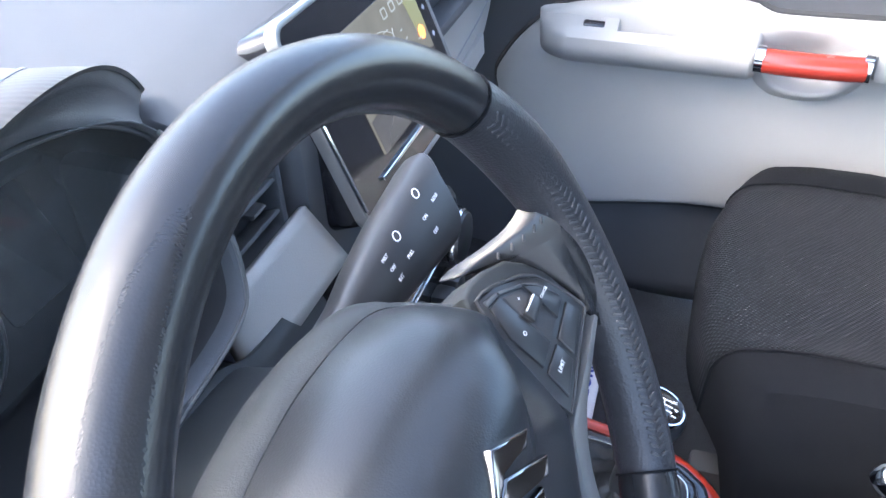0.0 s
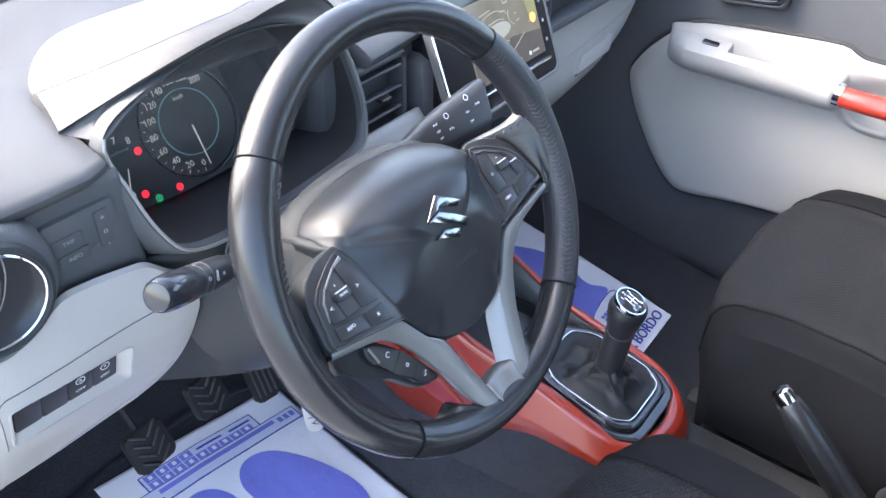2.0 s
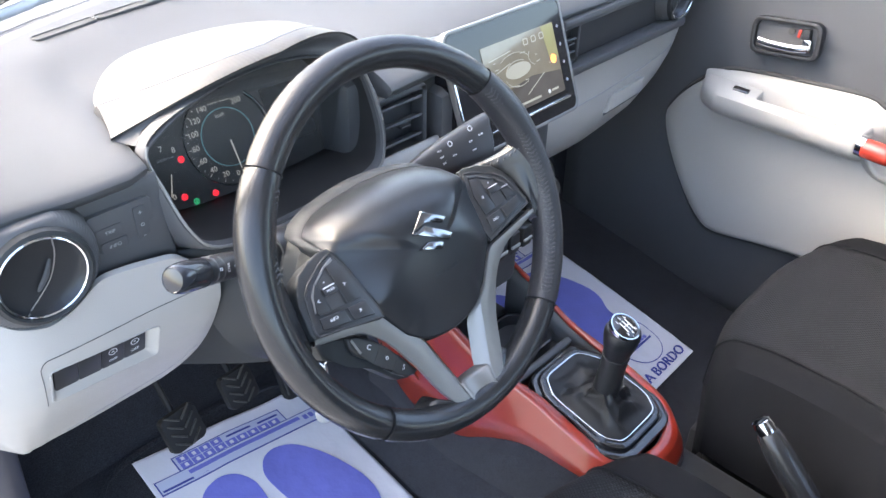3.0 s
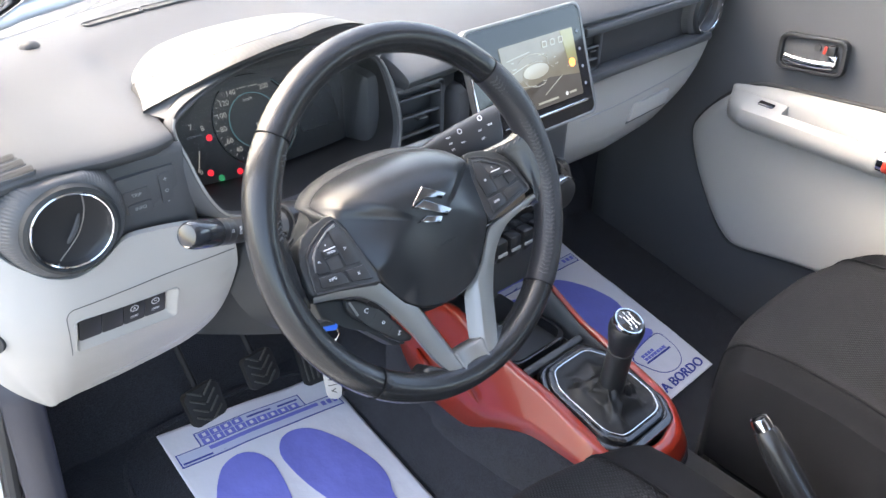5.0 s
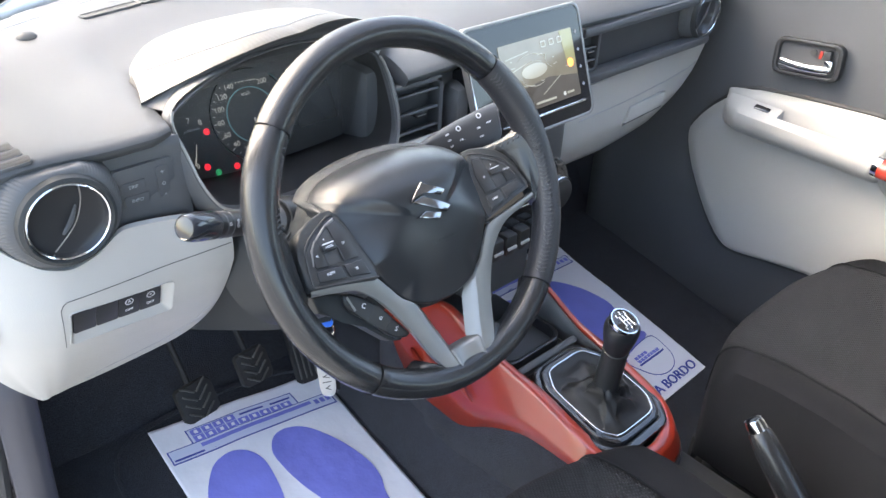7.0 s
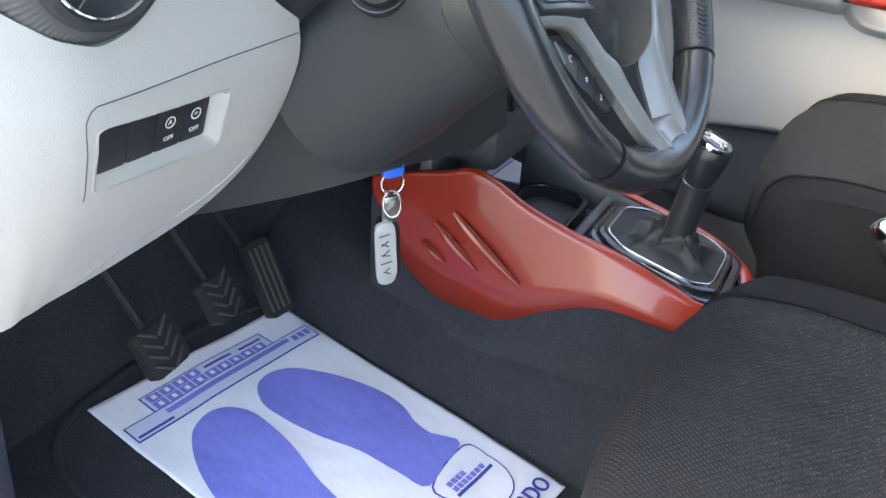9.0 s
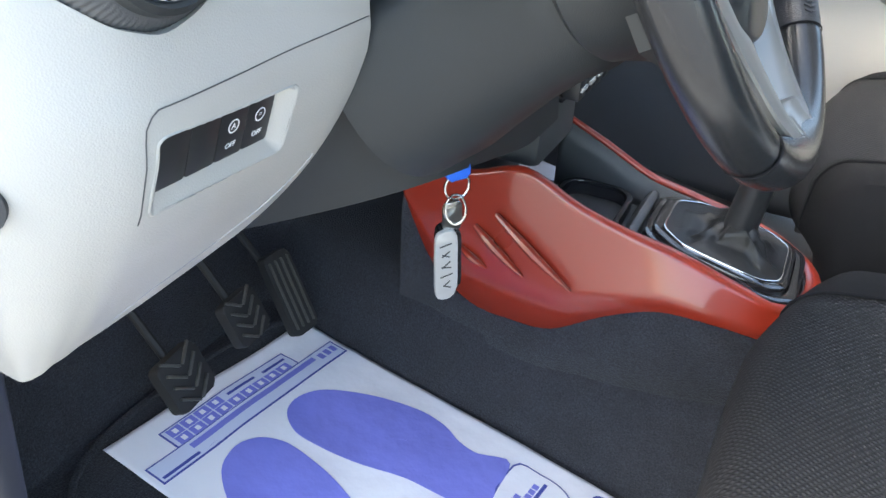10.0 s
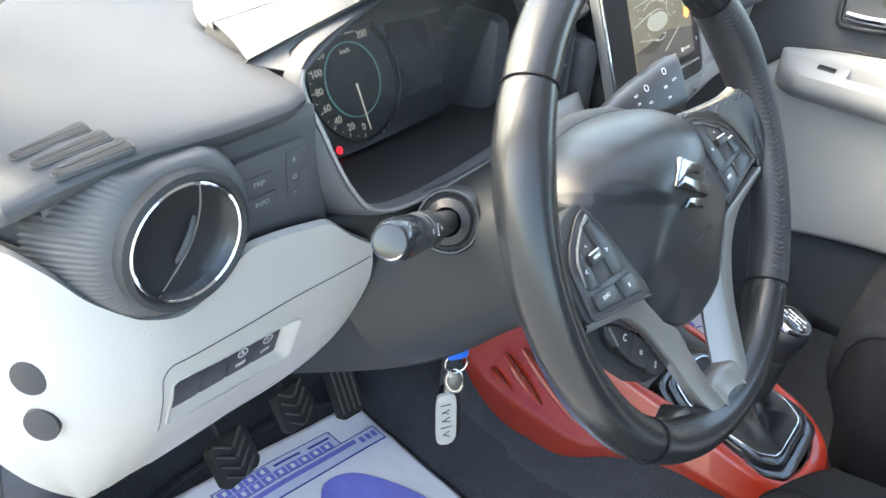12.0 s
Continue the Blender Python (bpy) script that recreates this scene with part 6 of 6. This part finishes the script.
# ---- seats ----
def seat(cx, label, top=0.252):
    s = thing("front_seat", (cx, -0.35, 0.0), label, "car seat", "front seats")
    W = 0.270
    TOPZ = top

    def top_z(u, y):
        k = abs(u) / W
        bol = 0.022 * math.exp(-((k - 0.74) / 0.17) ** 2)
        front = max(0.0, (y + 0.26) / 0.17)
        return TOPZ + bol * (1 - min(1, 1.1 * front)) - 0.030 * min(1, max(0, front)) * k * k - 0.035 * max(0, -(y + 0.30)) / 0.25 + 0.012 * math.sin(min(1, front) * math.pi) - 0.075 * max(0.0, k - 0.86) / 0.14 * 1.0

    def front_y(u):
        k = abs(u) / W
        return -0.085 - 0.075 * max(0, k - 0.25) ** 1.7 * 1.5

    def sheet(u0, u1, n):
        rows = []
        for i in range(n + 1):
            u = u0 + (u1 - u0) * i / n
            fy = front_y(u)
            row = []
            for j in range(30):
                t = j / 29
                if t < 0.72:
                    y = -0.58 + (fy - 0.045 + 0.58) * t / 0.72
                    z = top_z(u, y)
                else:
                    a = (t - 0.72) / 0.28 * math.pi * 0.5
                    y = fy - 0.045 + 0.045 * math.sin(a)
                    z = top_z(u, fy - 0.045) - 0.060 * (1 - math.cos(a)) - 0.05 * max(0, (t - 0.93) / 0.07)
                row.append(Vector((cx + u, y, z)))
            rows.append(row)
        return rows

    part("cushion_insert", bm_grid(sheet(-0.172, 0.172, 18)), M_FABRIC, s, "black mesh fabric cushion insert", thick=0.02, out=(0, 0, 1))
    for sg in (-1, 1):
        rows = sheet(sg * 0.173, sg * (W - 0.006), 8)
        last = [Vector((p.x + sg * 0.006, p.y - 0.004, p.z - 0.045)) for p in rows[-1]]
        low = [Vector((p.x + sg * 0.004, min(p.y, -0.13), 0.13)) for p in rows[-1]]
        part("side_bolster", bm_grid(rows + [last, low]), M_CLOTH, s, "plain black cloth bolster")
        part("piping", bm_tube([p + Vector((0, 0, 0.0012)) for p in sheet(sg * 0.1725, sg * 0.1725, 1)[0]], 0.0022, 6), M_CLOTH, s)
    part("cushion_base", bm_box((cx, -0.365, 0.155), (0.50, 0.43, 0.13), 0.03, seg=3), M_CLOTH, s)
    part("seat_pan", bm_box((cx, -0.36, 0.085), (0.46, 0.42, 0.05), 0.015), M_DARK, s, "black plastic seat pan")
    for sg in (-1, 1):
        part("rail", bm_box((cx + sg * 0.17, -0.36, 0.035), (0.035, 0.50, 0.09), 0.006), M_RUBBER, s, "dark steel seat rail")
    bk = part("backrest", bm_box((0, 0, 0), (0.48, 0.13, 0.56), 0.045, pose(cx, -0.69, 0.52, -16, 0, 0), 4), M_FABRIC, s, "black cloth backrest")
    part("headrest", bm_box((0, 0, 0), (0.26, 0.09, 0.17), 0.035, pose(cx, -0.79, 0.87, -12, 0, 0), 4), M_CLOTH, s)
    return s


seat(-0.305, "black cloth driver's seat with mesh fabric cushion insert", 0.272)
seat(0.374, "black cloth passenger seat with mesh fabric cushion insert", 0.268)

# seat belt buckles beside the handbrake
def buckle(at, lean_x):
    b = thing("seat_belt_buckle", at, "black seat belt buckle with a red release button", "seat belt buckle", "seat belt buckles")
    m = Matrix.Translation(at) @ pose(0, 0, 0, 28, lean_x, 0)
    part("housing", bm_box((0, 0, 0), (0.034, 0.024, 0.070), 0.006, m @ pose(0, 0, -0.035), 3), M_BUTTON, b)
    part("release_button", bm_box((0, 0, 0), (0.026, 0.015, 0.006), 0.002, m @ pose(0, -0.001, 0.0005)), M_REDBUTTON, b, "red release button")
    part("stem", bm_box((0, 0, 0), (0.022, 0.006, 0.12), 0.002, m @ pose(0, 0, -0.12)), M_RUBBER, b)


buckle((0.068, -0.425, 0.245), 4)
buckle((-0.058, -0.400, 0.262), -4)

# ---- passenger door ----
door = thing("passenger_door", (0.69, -0.1, 0.0), "closed passenger door with charcoal upper trim and ivory armrest panel", "car door")


def door_rows():
    rows = []
    for i in range(31):
        y = 0.50 - 1.30 * i / 30
        row = []
        for k in range(25):
            z = -0.06 + 0.84 * k / 24
            x = 0.668 + 0.015 * math.cos((z - 0.3) * 3.0) * -1 + 0.020
            if z > 0.70:
                x += (z - 0.70) * 0.6
            row.append(Vector((x, y, z)))
        rows.append(row)
    return rows


part("inner_trim", bm_grid(door_rows()), M_SOFT, door, "charcoal grained door trim", thick=0.03, out=(-1, 0, 0))
WPD = smooth_line([(0.265, 0.342, 0), (0.252, 0.378, 0), (0.225, 0.415, 0), (0.190, 0.449, 0), (0.165, 0.466, 0), (0.12, 0.476, 0), (0.0, 0.487, 0), (-0.09, 0.492, 0), (-0.118, 0.482, 0), (-0.145, 0.477, 0), (-0.26, 0.478, 0), (-0.40, 0.480, 0), (-0.50, 0.47, 0),
                   (-0.53, 0.40, 0), (-0.53, 0.22, 0), (-0.48, 0.155, 0), (-0.30, 0.150, 0), (-0.09, 0.153, 0), (0.03, 0.140, 0), (0.108, 0.127, 0), (0.148, 0.136, 0), (0.194, 0.190, 0), (0.244, 0.278, 0)], 3, True)
DM = Matrix(((0, 0, -1, 0), (1, 0, 0, 0), (0, 1, 0, 0), (0, 0, 0, 1)))  # local (along y, up z, inwards) to the world


def door_h(y, z, r):
    base = -0.653 + 0.012 * math.exp(-((z - 0.44) / 0.06) ** 2)
    scoop = -0.030 * math.exp(-((y + 0.18) / 0.06) ** 2 - ((z - 0.42) / 0.035) ** 2)
    return base + scoop - 0.012 * max(0, (r - 0.93) / 0.07) ** 2 + 0.006 * math.sin((z - 0.15) * 9)


part("ivory_panel", bm_patch([(p.x, p.y) for p in WPD], (-0.1, 0.32), door_h, 20, 0.02, DM, power=0.75), M_WHITE, door, "ivory door panel")
part("panel_seal", bm_tube([(0.668, p.x, p.y) for p in WPD], 0.006, 6, True), M_RUBBER, door)


def arm_rows():
    rows = []
    for i in range(81):
        y = 0.196 - 0.316 * i / 80
        grow = min(1.0, max(0.0, (0.196 - y) / 0.045)) ** 0.5
        end = min(1.0, max(0.0, (y + 0.120) / 0.014)) ** 0.5
        g = grow * end
        dip = 0.022 if -0.064 < y < 0.077 else 0.0
        sec = [(0.656, 0.471), (0.649, 0.468), (0.645, 0.466 - dip * 0.9), (0.642, 0.460 - dip * 1.3), (0.620, 0.452 - dip), (0.6175, 0.4500), (0.610, 0.4455), (0.604, 0.440), (0.602, 0.428), (0.605, 0.414), (0.616, 0.402), (0.634, 0.392), (0.656, 0.380)]
        lift = 0.010 * (y + 0.0) * 0.5
        rows.append([Vector((0.650 + (x - 0.650) * g, y, 0.435 + (z - 0.435) * (0.75 + 0.25 * g) + lift)) for x, z in sec])
    return rows


part("armrest", bm_grid(arm_rows()), M_WHITE, door, "ivory armrest with a shallow tray")
wsw = axes((0.626, 0.112, 0.4545), (0, -1, -0.03), (1, 0, 0.42))
part("window_switch", bm_prism(rounded(0.030, 0.012, 0.002), 0.004, wsw @ pose(0, 0, 0.0015), 0.0008), M_GLOSS, door, "black window switch")
pull = part("pull_handle", bm_tube(smooth_line([(0.610, -0.122, 0.431), (0.607, -0.15, 0.431), (0.606, -0.185, 0.431), (0.607, -0.22, 0.431), (0.610, -0.247, 0.431)], 6), 0.0180, 18, flat=0.95), M_RED, door, "metallic red pull handle")
for y0, y1 in ((-0.113, -0.124), (-0.246, -0.257)):
    part("chrome_end", bm_tube([(0.614, y0, 0.431), (0.612, y1, 0.431)], 0.0197, 20), M_CHROME, pull, "chrome collar")
cup = smooth_line([(0, -0.120, 0.418), (0, -0.128, 0.398), (0, -0.148, 0.381), (0, -0.180, 0.376), (0, -0.212, 0.380), (0, -0.236, 0.395), (0, -0.250, 0.420), (0, -0.258, 0.446)], 5)
mid = Vector((0, -0.185, 0.43))
part("pull_pocket", bm_grid([[p + (mid - p) * f + Vector((x, 0, 0)) for f, x in ((-0.42, 0.6545), (-0.26, 0.646), (-0.10, 0.634), (-0.02, 0.6275), (0.06, 0.6262), (0.12, 0.630), (0.22, 0.643), (0.42, 0.654))] for p in cup]), M_WHITE, door, "ivory pocket below the pull handle", sharp=70)
part("handle_block", bm_box((0.638, -0.275, 0.440), (0.05, 0.035, 0.065), 0.014), M_WHITE, door)
# inside door handle
HMX = axes((0.6625, 0.072, 0.553), (0, -1, 0.10), (0.10, 0.1, 1))
hc = part("handle_cup", bm_ring(rounded(0.124, 0.066, 0.016), rounded(0.106, 0.050, 0.011), 0.014, HMX @ pose(0, 0, 0.004), 0.003), M_BUTTON, door, "black handle surround")
part("cup_back", bm_prism(rounded(0.108, 0.052, 0.011), 0.003, HMX @ pose(0, 0, -0.004)), M_DARK, hc)
part("lever", bm_tube(smooth_line([HMX @ Vector(p) for p in ((-0.046, -0.010, 0.001), (-0.02, -0.013, 0.004), (0.015, -0.014, 0.006), (0.042, -0.012, 0.004))], 5), 0.0062, 12, flat=1.25), M_CHROME, hc, "chrome door lever")
part("lever_pivot", bm_box((0, 0, 0), (0.016, 0.022, 0.010), 0.003, HMX @ pose(0.040, -0.006, 0.003)), M_CHROME, hc)
part("lock_knob", bm_box((0, 0, 0), (0.014, 0.018, 0.012), 0.003, HMX @ pose(0.036, 0.012, 0.003)), M_BUTTON, hc)
part("lock_mark", bm_box((0, 0, 0), (0.0055, 0.014, 0.003), 0.0008, HMX @ pose(0.024, 0.012, 0.003, 0, 0, -8)), M_RED, hc, "red unlocked mark")
part("cup_screw", bm_lathe([(0.006, 0), (0.006, 0.003), (0.003, 0.0035), (0, 0.002)], 16, HMX @ pose(0.008, 0.013, -0.004)), M_RUBBER, hc)


# ---- protective paper mats ----
def paper_mat(corners, label, words):
    nw, ne, se, sw = [Vector(c) for c in corners]

    def at(s, t, lift=0.004):
        p = nw.lerp(ne, s).lerp(sw.lerp(se, s), t)
        z = floor_z(p.x, p.y) + lift + 0.0035 * noise.noise((p.x * 11, p.y * 11, 7.0)) + 0.0008 * noise.noise((p.x * 40, p.y * 40, 2.0))
        return Vector((p.x, p.y, z + 0.004))

    mat = thing("paper_mat", at(0.5, 0.5), label, "paper mat", "paper floor mats")
    part("sheet", bm_grid([[at(i / 60, j / 80) for j in range(81)] for i in range(61)]), M_PAPER, mat, "white protective paper", thick=0.0008, inward=0)

    def printed(name, pts, ink, lift, close=True):
        """A flat print that follows the sheet: outline in sheet coordinates."""
        poly = [Vector((*p, 0)) for p in pts]
        lift += 0.0008
        c = sum(poly, Vector()) / len(poly)
        bm = bmesh.new()
        mid = bm.verts.new(at(c.x, c.y, lift))
        last = None
        for k in range(1, 7):
            row = [bm.verts.new(at(*(c + (p - c) * k / 6).xy, lift)) for p in poly]
            n = len(row)
            for i in range(n):
                if last:
                    bm.faces.new((last[i], row[i], row[(i + 1) % n], last[(i + 1) % n]))
                else:
                    bm.faces.new((mid, row[i], row[(i + 1) % n]))
            last = row
        return part(name, bm, ink, mat)

    def box(s0, s1, t0, t1):
        n = 8
        return [(s0 + (s1 - s0) * k / n, t0) for k in range(n)] + [(s1, t0 + (t1 - t0) * k / n) for k in range(n)] + [(s1 - (s1 - s0) * k / n, t1) for k in range(n)] + [(s0, t1 - (t1 - t0) * k / n) for k in range(n)]

    printed("print_frame", box(0.165, 0.785, 0.048, 0.112), M_INK_DARK, 0.0046)
    printed("print_panel", box(0.172, 0.778, 0.052, 0.112), M_INK_PALE, 0.0050)
    printed("print_frame", box(0.025, 0.975, 0.108, 0.168), M_INK_DARK, 0.0052)
    printed("print_panel", box(0.032, 0.968, 0.112, 0.163), M_INK_PALE, 0.0056)
    printed("print_stripe", box(0.20, 0.84, 0.120, 0.136), M_INK, 0.0060)
    for n, t0 in ((4, 0.056), (9, 0.084)):
        for k in range(n):
            s0 = 0.185 + 0.063 * k
            printed("print_square", box(s0, s0 + 0.057, t0, t0 + 0.026), M_INK, 0.0060)
            printed("print_bar", box(s0 + 0.019, s0 + 0.038, t0 + 0.006, t0 + 0.020), M_PAPER, 0.0064)
    for s0, s1, t0 in ((0.46, 0.60, 0.066), (0.64, 0.76, 0.068)):
        printed("print_bar", box(s0, s1, t0, t0 + 0.008), M_INK_DARK, 0.0062)
    printed("print_bar", box(0.04, 0.20, 0.150, 0.158), M_INK_DARK, 0.0062)
    for k in range(3):
        printed("print_square", box(0.86 + 0.035 * k, 0.885 + 0.035 * k, 0.124, 0.146), M_INK, 0.0062)
    shoe = [(0.485, 0.300), (0.500, 0.245), (0.555, 0.203), (0.635, 0.193), (0.730, 0.222), (0.825, 0.315), (0.885, 0.440), (0.885, 0.520), (0.850, 0.580), (0.845, 0.640), (0.880, 0.715), (0.620, 0.745), (0.590, 0.660), (0.565, 0.545), (0.510, 0.420)]
    heel = [(0.620, 0.750), (0.882, 0.722), (0.915, 0.790), (0.900, 0.860), (0.845, 0.905), (0.760, 0.915), (0.680, 0.890), (0.630, 0.830)]
    for mir in (0, 1):
        f = (lambda p: (0.915 - p[0], p[1] + 0.005)) if mir else (lambda p: p)
        dense = lambda pts, n: [tuple(q.xy) for q in smooth_line([(*p, 0) for p in pts], n, True)]
        printed("print_sole", [f(p) for p in dense(shoe, 4)], M_INK, 0.0050)
        hl = dense(heel, 4)
        printed("print_heel", [f(p) for p in hl], M_INK_DARK, 0.0050)
        c = Vector((sum(p[0] for p in hl) / len(hl), sum(p[1] for p in hl) / len(hl)))
        printed("print_heel_fill", [f(tuple(c + (Vector(p) - c) * 0.955)) for p in hl], M_PAPER, 0.0054)
        for n, t0 in ((4, 0.772), (7, 0.792)):
            for k in range(n):
                printed("print_square", [f(p) for p in box(0.665 + 0.028 * k, 0.689 + 0.028 * k, t0, t0 + 0.016)], M_INK, 0.0058)
        printed("print_bar", [f(p) for p in box(0.655, 0.880, 0.812, 0.822)], M_INK_DARK, 0.0058)
    # line of text across the foot of the sheet
    bm = join(bm_text(words, 1.0, Matrix.Identity(4), 0.0), bm_text(words, 1.0, pose(0.035, 0, 0.001), 0.0), bm_text(words, 1.0, pose(0.07, 0, 0.002), 0.0))
    xs = [v.co.x for v in bm.verts]
    x0, x1 = min(xs), max(xs)
    for v in bm.verts:
        v.co = at(0.965 - 0.54 * (x1 - v.co.x) / (x1 - x0), 0.952 - 0.066 * v.co.y, 0.0062 + 0.2 * v.co.z)
    part("print_words", bm, M_INK_DARK, mat)
    return mat


# bound edge of the carpet mat under the paper on the driver's side
def mat_edge(points):
    mat = thing("carpet_mat", (points[0][0], points[0][1], floor_z(*points[0][:2])), "black carpet floor mat with a bound edge under the paper", "floor mat")
    path = smooth_line([(x, y, floor_z(x, y) + 0.006) for x, y in points], 8, True)
    part("binding", bm_tube(path, 0.0045, 8, True, flat=0.8), M_CARPET, mat, "black bound edge")
    c = sum(path, Vector()) / len(path)
    part("mat_surface", bm_grid([[c.lerp(p, f) + Vector((0, 0, floor_z(*c.lerp(p, f)[:2]) + 0.004 - c.lerp(p, f).z)) for f in (0.05, 0.35, 0.7, 1.0)] for p in path], close_u=True), M_CARPET, mat, "black carpet pile")


mat_edge([(-0.520, 0.470), (-0.30, 0.500), (-0.140, 0.440), (-0.132, 0.30), (-0.138, 0.05), (-0.150, -0.08), (-0.34, -0.12), (-0.50, -0.08), (-0.515, 0.20)])
paper_mat([(-0.458, 0.491, 0), (-0.158, 0.447, 0), (-0.165, -0.015, 0), (-0.475, 0.030, 0)], "white paper floor mat printed with blue shoe soles", "UTI A BORDO")
paper_mat([(0.160, 0.480, 0), (0.512, 0.462, 0), (0.500, 0.030, 0), (0.150, 0.022, 0)], "white paper floor mat on the passenger floor, printed in blue", "UTI A BORDO")


# ---- pedals ----
def pedal(name, at, w, h, turn, ribs, label, arm_to):
    p = thing(name, at, label, "pedal", "foot pedals")
    m = Matrix.Translation(at) @ pose(0, 0, 0, 62, 0, turn)
    part("pad", bm_prism(rounded(w, h, 0.008), 0.014, m, 0.003), M_MATT, p, "black ribbed rubber pad")
    for k in range(ribs):
        if name == "accelerator":
            part("rib", bm_box((0, 0, 0), (0.0028, h * 0.84, 0.004), 0.001, m @ pose(-w / 2 + w * (k + 0.7) / (ribs + 0.4), 0, 0.001)), M_WORN, p)
        else:
            for sg in (-1, 1):
                part("rib", bm_box((0, 0, 0), (w * 0.44, 0.0030, 0.004), 0.001, m @ pose(sg * w * 0.2, -h / 2 + h * (k + 0.6) / ribs, 0.001, 0, 0, sg * 38)), M_WORN, p)
    part("arm", bm_tube(smooth_line([m @ Vector((0, 0, -0.012)), (Vector(at) + Vector(arm_to)) / 2 + Vector((0, 0.03, 0.0)), Vector(arm_to)], 6), 0.005, 8), M_MATT, p)
    return p


pedal("clutch_pedal", (-0.394, 0.418, 0.128), 0.060, 0.058, 6, 4, "black clutch pedal with a worn herringbone rubber pad", (-0.40, 0.60, 0.40))
pedal("brake_pedal", (-0.289, 0.423, 0.136), 0.055, 0.056, 4, 4, "black brake pedal with a worn rubber pad", (-0.29, 0.61, 0.40))
pedal("accelerator", (-0.188, 0.438, 0.102), 0.042, 0.110, -8, 4, "black accelerator pedal with lengthwise ribs", (-0.20, 0.60, 0.33))
